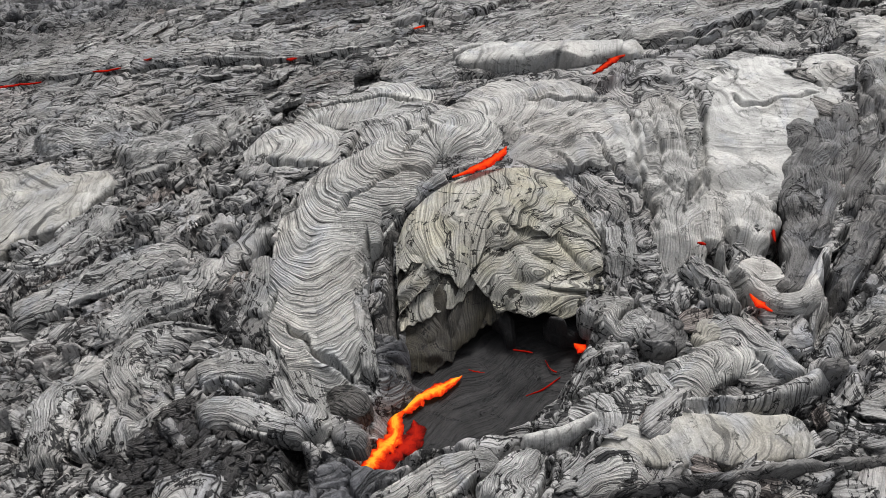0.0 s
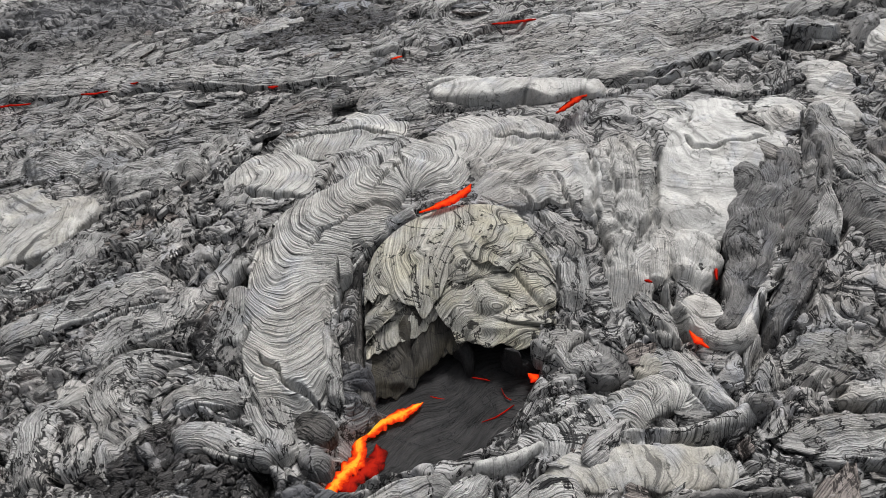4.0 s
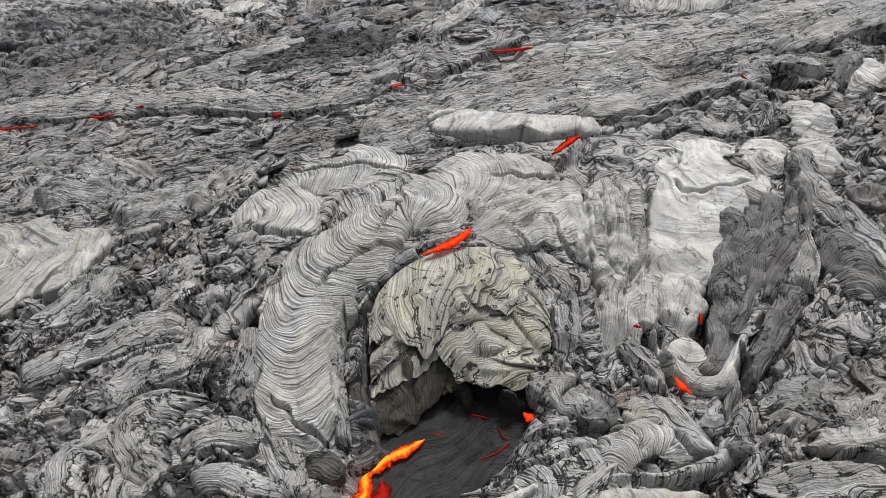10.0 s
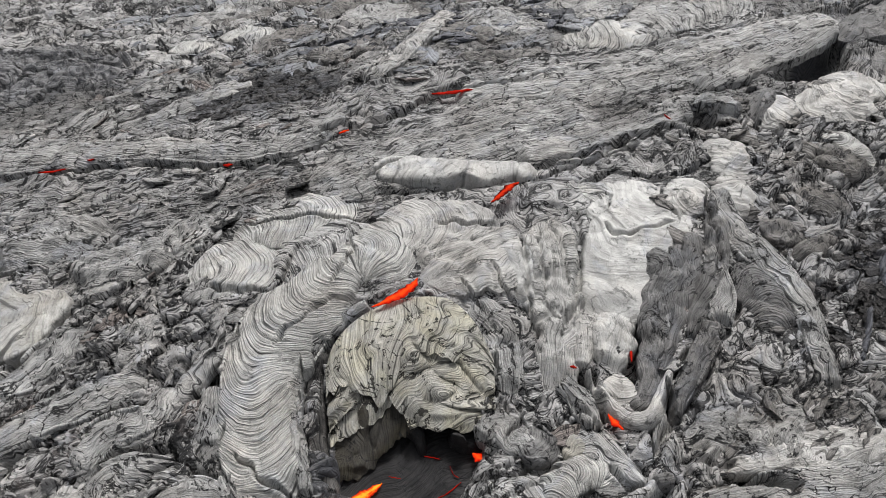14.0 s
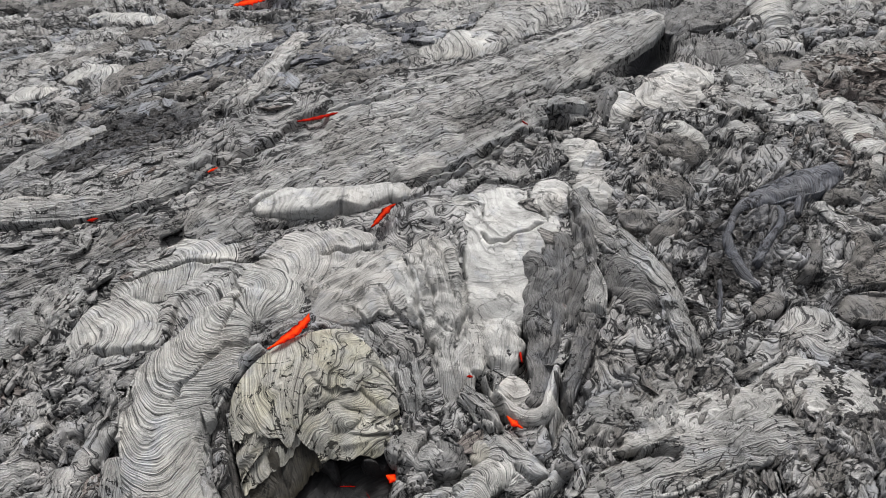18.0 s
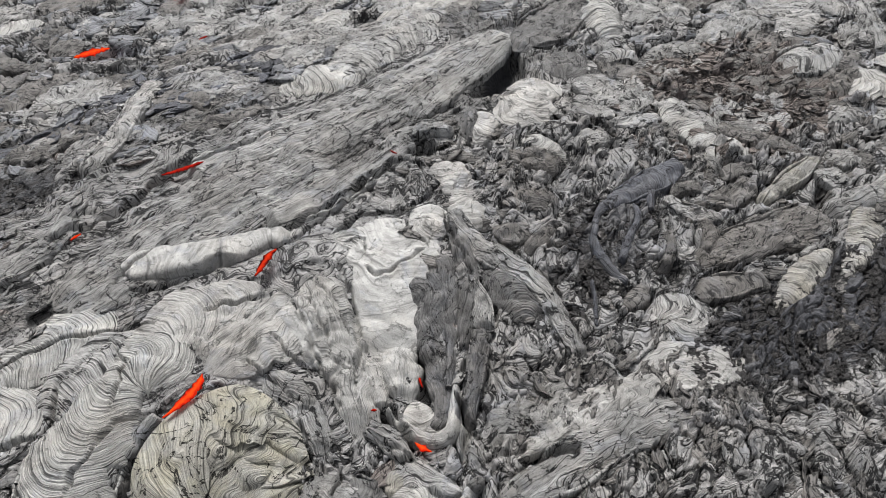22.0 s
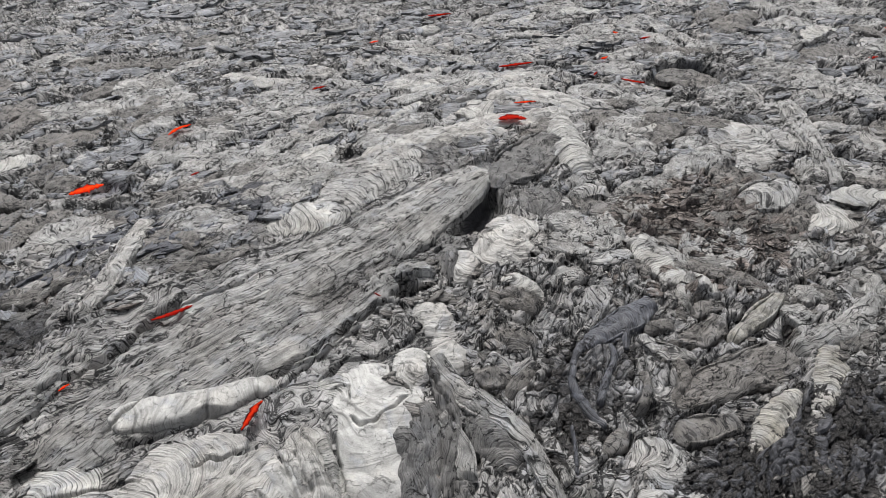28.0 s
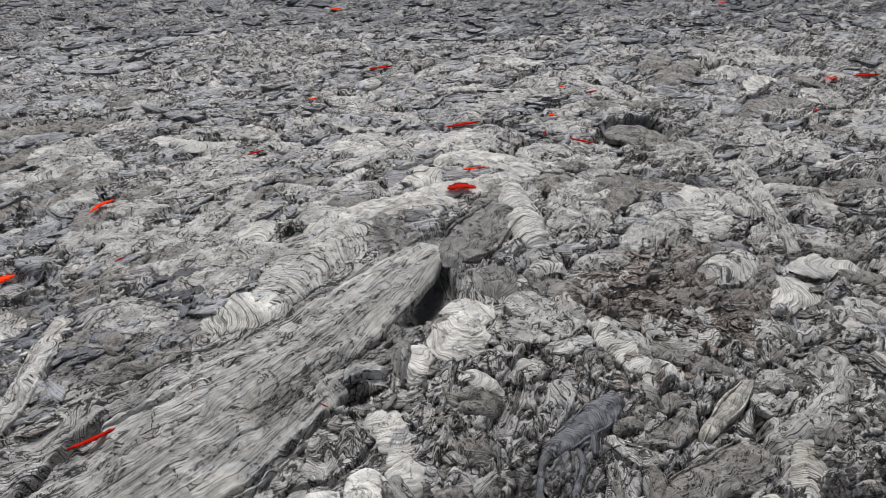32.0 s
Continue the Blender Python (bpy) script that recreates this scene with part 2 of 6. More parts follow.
GROUND = crust("field_crust", (0.29, 0.287, 0.282), BASALT_AND_SHADE, 0.6, 0.9, (1.0, 1.0, 0.9), zones=True, tears=1.8, broken=1.0)
FLAKE = crust("flake_crust", (0.275, 0.272, 0.266), BASALT_AND_SHADE, 0.58, 0.6, (0.6, 0.7, 0.6), islands=True, broken=0.5)
PALE = crust("pale_crust", (0.36, 0.358, 0.345), (0.03, 0.03, 0.03), 0.5, 0.55, (0.2, 0.2, 0.25), grain=0.7, tears=0.5)
KHAKI = crust("khaki_crust", (0.345, 0.338, 0.305), (0.014, 0.013, 0.01), 0.6, 0.4, (0.55, 0.8, 0.8), bloom=0.5)
# dark crust, its blue cast painting in distance haze
GRITD = crust("far_dark_crust", (0.10, 0.105, 0.122), BASALT_AND_SHADE, 0.6, 0.6, (0.8, 0.6, 0.5), islands=True)
GRIT = crust("dark_rubble", (0.07, 0.067, 0.067), (0.012, 0.012, 0.012), 0.6, 0.6, islands=True)
BLUE = crust("blue_grey_crust", (0.10, 0.105, 0.12), (0.02, 0.02, 0.024), 0.5, 0.4, (0.7, 0.6, 0.6))
# soot stain, darkened further to paint in the shade below the brow
SOOT_SHADE = crust("sooty_shaded_crust", (0.052, 0.048, 0.041), (0.012, 0.012, 0.011), 0.7, 0.8, (0.4, 0.5, 0.6), bloom=0.8)
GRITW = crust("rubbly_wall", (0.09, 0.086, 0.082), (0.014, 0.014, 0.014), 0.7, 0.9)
DUSK = crust("dusky_crust", (0.165, 0.158, 0.15), BASALT_AND_SHADE, 0.6, 0.7, (0.6, 0.7, 0.6), islands=True, broken=0.7)
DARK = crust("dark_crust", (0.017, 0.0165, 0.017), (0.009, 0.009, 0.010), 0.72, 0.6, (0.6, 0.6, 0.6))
MID = crust("grey_crust", (0.15, 0.148, 0.146), BASALT_AND_SHADE, 0.58, 1.0, (0.6, 0.7, 1.0), broken=0.3)
# bluish base colour puts the haze of distance into the crust
FAR_HAZE = crust("far_crust", (0.200, 0.208, 0.222), BASALT_AND_SHADE, 0.58, 0.6, (0.8, 0.6, 0.5), islands=True)
BROWN = crust("oxidised_crust", (0.19, 0.168, 0.156), (0.02, 0.016, 0.015), 0.7, 0.6, islands=True)
HOT = molten("molten_orange", (0.35, 0.004, 0.001), (0.85, 0.025, 0.003), (1.0, 0.09, 0.007), 0.72)
STREAM = molten("molten_stream", (0.5, 0.008, 0.001), (1.0, 0.075, 0.004), (1.0, 0.48, 0.03), 0.76)
SKIN = molten("skinned_melt", (0.03, 0.002, 0.001), (0.35, 0.008, 0.003), (0.9, 0.04, 0.005), 0.6)
RED = molten("molten_red", (0.10, 0.001, 0.001), (0.40, 0.006, 0.003), (0.75, 0.02, 0.006), 0.5)


# ---- noise on arrays ----
def lattice(ix, iy, seed):
    h = (ix.astype(np.int64) * 374761393 + iy.astype(np.int64) * 668265263 + seed * 982451653) & 0xFFFFFFFF
    h = ((h ^ (h >> 13)) * 1274126177) & 0xFFFFFFFF
    h = ((h ^ (h >> 15)) * 2246822519) & 0xFFFFFFFF
    return ((h ^ (h >> 16)).astype(np.float64)) / 4294967296.0


def gnoise(x, y, seed=0):
    """Gradient noise, about -0.7 to 0.7."""
    ix, iy = np.floor(x), np.floor(y)
    fx, fy = x - ix, y - iy
    u, v = fx * fx * fx * (fx * (fx * 6 - 15) + 10), fy * fy * fy * (fy * (fy * 6 - 15) + 10)

    def corner(a, b):
        w = lattice(ix + a, iy + b, seed) * (2 * np.pi)
        return np.cos(w) * (fx - a) + np.sin(w) * (fy - b)

    low = corner(0, 0) * (1 - u) + corner(1, 0) * u
    high = corner(0, 1) * (1 - u) + corner(1, 1) * u
    return low * (1 - v) + high * v


def billow(x, y, seed, octaves=3, gain=0.5):
    """Rounded lobes parted by sharp creases, 0 to about 1."""
    total, size, scale = 0.0, 1.0, 1.0
    for k in range(octaves):
        total = total + size * np.minimum(1.0, 2.2 * np.abs(gnoise(x * scale, y * scale, seed + 17 * k))) ** 0.75
        size, scale = size * gain, scale * 2.03
    return total / (2 - 2 * gain**octaves) * 1.0


def plates(x, y, seed):
    """Cells of a broken skin: height of a tilted plate, and the width of the gap to the next."""
    ix, iy = np.floor(x), np.floor(y)
    best = np.full(x.shape, 9.0)
    second = np.full(x.shape, 9.0)
    high = np.zeros(x.shape)
    for a in (-1, 0, 1):
        for b in (-1, 0, 1):
            cx, cy = ix + a, iy + b
            r1, r2, r3 = lattice(cx, cy, seed), lattice(cx, cy, seed + 1), lattice(cx, cy, seed + 2)
            dx, dy = x - cx - r1, y - cy - r2
            d = dx * dx + dy * dy
            lean = r3 * 2 * np.pi * 7
            h = r3 + 0.9 * (np.cos(lean) * dx + np.sin(lean) * dy) * (0.4 + r1)
            near = d < best
            second = np.where(near, best, np.minimum(second, d))
            high = np.where(near, h, high)
            best = np.where(near, d, best)
    return high, np.sqrt(second) - np.sqrt(best)


def step(a, b, x):
    k = np.clip((x - a) / (b - a), 0, 1)
    return k * k * (3 - 2 * k)


# ---- lie of the land ----
HILLS = [
    (-6.5, 4.7, 0.3), (-3.3, 2, 0.6), (-2.2, 3.6, 0.65), (0.8, 3, 0.62), (2.9, 4.9, 0.7), (5.2, 4.3, 0.65), (0.4, 6.8, 0.35),
    (4.1, 6.7, 0.45), (7.7, 5, 0.4), (-4.9, -1.5, 0.2), (-1.9, -0.3, -0.1), (0.1, -1.7, -0.5), (2, -0.1, -0.3), (4.3, -0.6, -0.75),
    (4.5, 1.1, 0), (8.4, -2.1, -0.15), (10, -1.3, -0.4), (10, 0.6, -0.1), (12, -2.5, -0.2), (14, -1, 0.1), (0, 9.2, 0.2),
    (2.5, 9.7, 0.3), (9, 6.5, 0.4), (13.5, 8.6, 0.25), (2.7, 18.4, -0.45), (7.6, 20.6, -0.45), (14, 21, -0.6), (17, 11.7, 0.4),
    (22.3, 1.7, 0.5), (26.5, 12, -0.1), (20, 24, -0.6),
]
HOLLOW = [(-0.6, -0.2, -1.0), (0.0, 0.6, -0.55)]
KNOTS = np.array(HILLS + HOLLOW)


def land(x, y):
    x, y = np.asarray(x, float), np.asarray(y, float)
    top, total = np.zeros(x.shape), np.zeros(x.shape)
    for kx, ky, kz in KNOTS:
        d = (x - kx) ** 2 + (y - ky) ** 2
        w = np.exp(-d / 3.4) + np.exp(-d / 32) * 0.05 + 1e-4 / (d + 1)
        top += w * kz
        total += w
    return top / total


def spaced(*runs):
    out = [runs[0][0]]
    for start, end, gap in runs:
        n = max(1, int(round((end - start) / gap)))
        out += list(start + (end - start) * np.arange(1, n + 1) / n)
    return np.array(out)


GX = spaced((-400, -90, 40), (-90, -30, 6), (-30, -22, 0.6), (-22, -14, 0.15), (-14, -9, 0.07), (-9, 12, 0.032), (12, 20, 0.05), (20, 30, 0.085), (30, 55, 0.18), (55, 80, 1.5), (80, 420, 35))
GY = spaced((-300, -60, 40), (-60, -20, 4), (-20, -12, 0.6), (-12, -4.5, 0.12), (-4.5, 9, 0.032), (9, 16, 0.055), (16, 26, 0.1), (26, 52, 0.2), (52, 80, 1.5), (80, 420, 35))
XX, YY = np.meshgrid(GX, GY)
LAND = land(XX, YY)
H = LAND.copy()


def spot(x, y, cx, cy, rx, ry, turn=0.0):
    """A soft patch: 1 inside, 0 outside."""
    c, s = math.cos(radians(turn)), math.sin(radians(turn))
    u, v = (x - cx) * c + (y - cy) * s, -(x - cx) * s + (y - cy) * c
    return 1 - step(0.55, 1.25, np.sqrt((u / rx) ** 2 + (v / ry) ** 2))


def turned(x, y, degrees, long, wide):
    c, s = math.cos(radians(degrees)), math.sin(radians(degrees))
    return (x * c + y * s) / long, (-x * s + y * c) / wide


near = (XX > -450) & (YY > -350)
nx, ny = XX[near], YY[near]
wx = nx + 0.55 * gnoise(nx * 0.7, ny * 0.7, 5) + 0.16 * gnoise(nx * 2.6, ny * 2.6, 6)
wy = ny + 0.55 * gnoise(nx * 0.7 + 9, ny * 0.7, 7) + 0.16 * gnoise(nx * 2.6, ny * 2.6 + 4, 8)
long_flow = np.clip(step(5.0, 7.5, ny - 0.1 * nx) * (1 - step(12, 15, nx)) , 0, 1) * (1 - step(10.5, 13.5, ny))
slabs = np.clip(spot(nx, ny, -6.0, 1.5, 3.6, 3.4, 20) + spot(nx, ny, 9, -5, 5, 2.5) + spot(nx, ny, 16.5, 3, 3.4, 3.2) + spot(nx, ny, -2.5, 11.2, 4, 1.4), 0, 1)


def swirls(x, y, seed, size):
    """Folded layers: a field that is twisted by itself, as a dragged skin is."""
    px, py = x / size, y / size
    qx, qy = gnoise(px, py, seed), gnoise(px + 5.2, py + 1.3, seed + 1)
    rx, ry = gnoise(px + 1.5 * qx + 1.7, py + 1.5 * qy + 9.2, seed + 2), gnoise(px + 1.5 * qx + 8.3, py + 1.5 * qy + 2.8, seed + 3)
    return gnoise(px + 1.3 * rx, py + 1.3 * ry, seed + 4)


fold = billow(*turned(wx, wy, 25, 1.0, 0.6), 11, 2, 0.45)
away = step(13, 20, np.hypot(nx, ny + 5))
twist = swirls(*turned(nx, ny, 20, 1.5, 0.8), 31, 1.15)
twist_far = swirls(*turned(nx, ny, -20, 1.7, 0.8), 36, 2.4)
flow = billow(*turned(nx + 0.3 * (wx - nx), ny + 0.3 * (wy - ny), 4, 2.6, 0.3), 51, 2, 0.5)
ph, pg = plates(*turned(wx, wy, 35, 0.75, 0.42), 71)
ph2, pg2 = plates(*turned(wx + 0.1 * fold, wy, 10, 0.34, 0.2), 81)
lump = gnoise(nx * 0.45, ny * 0.45, 3) * 0.35 + gnoise(nx * 0.18, ny * 0.18, 4) * 0.5 * step(9, 20, np.hypot(nx, ny))
gap1, gap2 = 1 - step(0.0, 0.08, pg), 1 - step(0.0, 0.11, pg2)
lean = 1 - step(-1, 2.5, nx)
fv, gv, hv = turned(wx, wy, 32, 1, 1)[1], turned(wx, wy, 3, 1, 1)[1], turned(wx, wy, -25, 1, 1)[1]
k1, k2 = np.clip(long_flow, 0, 1), lean * (1 - long_flow)
k3 = np.clip(1 - k1 - k2, 0, 1)
count = (1 - away) * (4.6 * twist + (k2 * fv + k3 * hv) / 0.30) + away * (5.0 * twist_far + hv / 0.7)
count = count * (1 - k1) + k1 * (gv / 0.12 + 1.5 * gnoise(nx * 0.5, ny * 0.9, 55))
whole = np.zeros(XX.shape)
whole[near] = count
slope = np.hypot(np.gradient(whole, GY, axis=0), np.gradient(whole, GX, axis=1))[near]
pitch = np.clip(1 / (slope + 0.5), 0.03, 0.6)
ropes = np.clip(0.5 * pitch, 0.0, 0.13) * (np.abs(np.sin(np.pi * count)) ** 0.55 - 0.6)
swell = 0.32 * np.abs(twist) ** 0.7 * (1 - away) + 0.6 * np.abs(twist_far) ** 0.7 * away
rough = 0.14 * (fold - 0.5) + ropes + swell - 0.12
rough += 0.09 * (ph - 0.5) - 0.2 * gap1
rubble = 0.24 * (ph - 0.5) - 0.34 * gap1 + 0.09 * (ph2 - 0.5) - 0.12 * gap2 + 0.10 * fold + ropes
streaky = 0.2 * (flow - 0.5) + 0.05 * (fold - 0.5) + 0.5 * ropes
skin = np.clip(spot(nx, ny, 2.0, 3.6, 5.2, 2.6, 5) + spot(nx, ny, 5.2, 2.5, 2.6, 2.8), 0, 1)
detail = rough * (1 - 0.85 * skin) * (1 - slabs) + rubble * slabs
detail = detail * (1 - 0.9 * long_flow) + streaky * long_flow
SOFT = H.copy()
SOFT[near] += 0.3 * lump
H[near] += detail + 0.3 * lump
FLOW = np.zeros((*H.shape, 3))
FLOW[..., 0], FLOW[..., 1] = XX, YY
FLOW[near] = np.stack([count, turned(wx, wy, 10, 1, 1)[0], 0 * nx], -1)
ZONES = np.zeros((*H.shape, 4))
ZONES[..., 3] = 1.0
TAKEN = np.zeros(H.shape)


# ---- shaping along lines and outlines ----
def smooth_line(points, gap=0.05):
    """A smooth line through a few points, evenly spaced."""
    p = np.array(points, float)
    if len(p) == 2:
        p = np.array([p[0], (p[0] * 2 + p[1]) / 3, (p[0] + p[1] * 2) / 3, p[1]])
    e = np.vstack([2 * p[0] - p[1], p, 2 * p[-1] - p[-2]])
    out = []
    for k in range(len(p) - 1):
        a, b, c, d = e[k : k + 4]
        s = np.linspace(0, 1, 24, endpoint=False)[:, None]
        out.append(0.5 * (2 * b + (c - a) * s + (2 * a - 5 * b + 4 * c - d) * s**2 + (3 * b - a - 3 * c + d) * s**3))
    out = np.vstack(out + [p[-1:]])
    far = np.r_[0, np.cumsum(np.linalg.norm(np.diff(out, axis=0), axis=1))]
    n = max(4, int(far[-1] / gap))
    s = np.linspace(0, far[-1], n + 1)
    return np.stack([np.interp(s, far, out[:, k]) for k in range(out.shape[1])], 1), s


def window(points, pad):
    p = np.array(points, float)
    i0, i1 = np.searchsorted(GX, (p[:, 0].min() - pad, p[:, 0].max() + pad))
    j0, j1 = np.searchsorted(GY, (p[:, 1].min() - pad, p[:, 1].max() + pad))
    return slice(max(0, j0 - 1), j1 + 1), slice(max(0, i0 - 1), i1 + 1)


def line_distance(x, y, line):
    best, along = np.full(x.shape, 1e9), np.zeros(x.shape)
    total = len(line) - 1
    for k in range(total):
        a, b = line[k], line[k + 1]
        ab = b - a
        s = np.clip(((x - a[0]) * ab[0] + (y - a[1]) * ab[1]) / max(ab @ ab, 1e-9), 0, 1)
        d = np.hypot(x - a[0] - s * ab[0], y - a[1] - s * ab[1])
        along = np.where(d < best, (k + s) / total, along)
        best = np.minimum(best, d)
    return best, along


def outline_distance(x, y, ring):
    """Distance to a closed outline, negative inside."""
    ring = np.vstack([ring, ring[:1]])
    d, _ = line_distance(x, y, ring)
    inside = np.zeros(x.shape, bool)
    for (ax, ay), (bx, by) in zip(ring[:-1], ring[1:]):
        cross = ((ay > y) != (by > y)) & (x < (bx - ax) * (y - ay) / (by - ay + 1e-12) + ax)
        inside ^= cross
    return np.where(inside, -d, d)


CUTS = []


def crease(points, width, depth, ragged=0.3, through=False):
    """Cut a crack into the ground along a line, and into the skins that lie over it."""
    line, _ = smooth_line(points, 0.25)
    if through:
        CUTS.append((line, width, depth))
    w = window(points, width * 3 + 0.3)
    x, y = XX[w], YY[w]
    d, s = line_distance(x + 0.12 * gnoise(x * 3, y * 3, 91), y + 0.12 * gnoise(x * 3, y * 3, 92), line)
    wide = width * (1 + ragged * 2 * gnoise(x * 1.7, y * 1.7, 93)) * np.clip(np.sin(np.pi * np.clip(s, 0.02, 0.98)) * 3, 0.2, 1)
    H[w] -= depth * (1 - step(0.35, 1.0, d / wide))


def hollow(points, level, soft=0.25, rim=0.0):
    """Sink the ground inside an outline to a level."""
    ring, _ = smooth_line(list(points) + [points[0]], 0.2)
    w = window(points, soft * 2 + 0.3)
    x, y = XX[w], YY[w]
    d = outline_distance(x + 0.1 * gnoise(x * 2.5, y * 2.5, 95), y + 0.1 * gnoise(x * 2.5, y * 2.5, 96), ring[:-1])
    k = 1 - step(-soft, soft * 0.3, d)
    H[w] = H[w] * (1 - k) + np.minimum(H[w], level + 0.06 * gnoise(x * 3, y * 3, 97)) * k
    if rim:
        H[w] += rim * np.exp(-((d - soft) / soft) ** 2)


def make_room(points, width, drop):
    """Lower the ground below a sheet that lies on it."""
    line, _ = smooth_line(points, 0.2)
    pad = float(np.max(width))
    w = window(points, pad)
    x, y = XX[w], YY[w]
    d, s = line_distance(x, y, line)
    wide = np.interp(s, np.linspace(0, 1, len(width)), width)
    k = 1 - step(0.75, 0.98, d / wide)
    H[w] = np.minimum(H[w], H[w] * (1 - k) + (LAND[w] - drop) * k)
    TAKEN[w] = np.maximum(TAKEN[w], k)


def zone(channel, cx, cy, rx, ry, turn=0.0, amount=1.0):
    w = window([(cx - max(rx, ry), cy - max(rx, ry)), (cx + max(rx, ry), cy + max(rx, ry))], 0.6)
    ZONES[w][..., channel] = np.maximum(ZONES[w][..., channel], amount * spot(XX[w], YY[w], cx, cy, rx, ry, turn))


def soft_height(x, y):
    """The ground's height without its fine folds, with its hollows."""
    i = np.clip(np.searchsorted(GX, x) - 1, 0, len(GX) - 1)
    j = np.clip(np.searchsorted(GY, y) - 1, 0, len(GY) - 1)
    return np.minimum(SOFT[j, i], H[j, i] + 0.15)


# ---- meshes ----
def grid_mesh(name, P, flow=None):
    """A sheet from an array of places, rows by columns."""
    rows, cols = P.shape[:2]
    me = bpy.data.meshes.new(name)
    base = (np.arange(rows - 1)[:, None] * cols + np.arange(cols - 1)[None]).ravel()
    quads = np.stack([base, base + 1, base + cols + 1, base + cols], 1)
    me.vertices.add(rows * cols)
    me.vertices.foreach_set("co", np.ascontiguousarray(P.reshape(-1), np.float32))
    me.loops.add(quads.size)
    me.loops.foreach_set("vertex_index", quads.ravel().astype(np.int32))
    me.polygons.add(len(quads))
    me.polygons.foreach_set("loop_start", np.arange(0, quads.size, 4, dtype=np.int32))
    me.polygons.foreach_set("use_smooth", np.ones(len(quads), bool))
    me.update(calc_edges=True)
    if flow is None:
        flow = P
    at = me.attributes.new("flow", "FLOAT_VECTOR", "POINT")
    at.data.foreach_set("vector", np.ascontiguousarray(flow.reshape(-1), np.float32))
    return me


def thing(name, me, material, label, category, group="", kind=""):
    ob = new(name, me)
    if me and material:
        me.materials.append(material)
    return tagged(ob, label, category, group, kind)


def part(name, me, material, parent, label=""):
    ob = new(name, me)
    me.materials.append(material)
    ob.parent = parent
    return tagged(ob, label)


def sheet(points, widths, crown, wave=0.1, amp=0.03, bow=0.5, lift=0.0, seed=0, gap=0.032, ends=(True, True), lumps=0.06, stria=0.0, flat=1.5, room=True, curl=1.72, level=None, swirl=1.0, ragged=1.0, blunt=0.8, fan=0.5):
    """A draped tongue of lava skin along a line: rounded section, ropes across it that bow with the flow."""
    wave = wave * (0.78 if wave < 0.25 else 0.6)
    if flat >= 1.6:
        crown, lumps = crown * 0.6, min(lumps, 0.07)
    line, s = smooth_line(points, gap)
    total = s[-1]
    wide = np.interp(s / total, np.linspace(0, 1, len(widths)), widths)
    if room:
        make_room(points, list(np.array(widths) * 0.94), 0.10)
    cap = np.ones(len(s))
    if ends[0]:
        k = np.clip(s / (wide[0] * 0.9), 0, 1)
        cap = np.minimum(cap, np.sqrt(np.maximum(1 - (1 - k) ** 2, 0.0004)))
    if ends[1]:
        k = np.clip((total - s) / (wide[-1] * 0.9), 0, 1)
        cap = np.minimum(cap, np.sqrt(np.maximum(1 - (1 - k) ** 2, 0.0004)))
    tang = np.gradient(line[:, :2], axis=0)
    tang /= np.linalg.norm(tang, axis=1)[:, None] + 1e-9
    side = np.stack([-tang[:, 1], tang[:, 0]], 1)
    cols = max(12, int(2.3 * wide.max() / gap))
    a = np.linspace(-curl, curl, cols)
    sa, ca = np.sin(a), np.cos(a)
    edge = 1 + ragged * 0.34 * gnoise(s[:, None] * 1.3 + 0 * a, 3.0 * np.sign(a)[None] + 0 * s[:, None], seed + 3) * np.abs(sa) + ragged * 0.16 * gnoise(s[:, None] * 5 + 0 * a, 5 * np.sign(a)[None] + 0 * s[:, None], seed + 4) * np.abs(sa)
    off = (wide * cap)[:, None] * sa[None] * edge
    X = line[:, 0:1] + side[:, 0:1] * off
    Y = line[:, 1:2] + side[:, 1:2] * off
    body = np.sign(ca) * np.abs(ca) ** flat * (1 + 0.35 * gnoise(X * 0.8, Y * 0.8, seed + 9))
    rise = step(0, blunt * wide[0], s) if ends[0] else 1.0
    rise = rise * (step(0, blunt * wide[-1], total - s) if ends[1] else 1.0) + 0 * s
    zc = crown * rise[:, None] * body - 0.09 * (1 - rise)[:, None] - 0.05 * (1 - np.clip(ca, 0, 1)[None]) ** 2
    base = 0.45 * land(line[:, 0], line[:, 1])[:, None] + 0.55 * land(X, Y) if level is None else np.interp(s / total, np.linspace(0, 1, len(level)), level)[:, None] + 0 * X
    u = s[:, None] + bow * off**2 / wide.max() + swirl * (0.2 * gnoise(X * 1.3, Y * 1.3, seed) + 0.025 * gnoise(X * 5, Y * 5, seed + 1))
    drift = off * (wide.mean() / np.maximum(wide * cap, 0.3 * wide.mean()))[:, None] ** fan + swirl * (0.2 * gnoise(X * 1.3 + 7, Y * 1.3, seed + 11) + 0.025 * gnoise(X * 5, Y * 5 + 3, seed + 12))
    phase = u / wave + swirl * (1.6 * gnoise(X * 0.8, Y * 0.8, seed + 2) + 0.18 * gnoise(X * 3.1, Y * 3.1, seed + 13))
    rope = np.abs(np.sin(np.pi * phase)) ** 0.6 - 0.6 + 0.45 * (np.abs(np.sin(np.pi * phase / 3)) ** 0.65 - 0.55)
    strength = step(-0.4, 0.35, gnoise(X * 1.3, Y * 1.3, seed + 5) + 0.1) * (0.65 + gnoise(phase * 0.8, drift * 1.5, seed + 14))
    face = np.clip(ca, 0, 1)[None] ** 0.5
    z = base + lift + zc + amp * rope * (0.35 + 0.65 * strength) * face
    calm = (0.3 + 0.7 * face) * (0.3 + 0.7 * rise)[:, None]
    z = z + lumps * (billow(X * 1.2, Y * 1.2, seed + 6, 2, 0.45) - 0.5) * 2.4 * calm
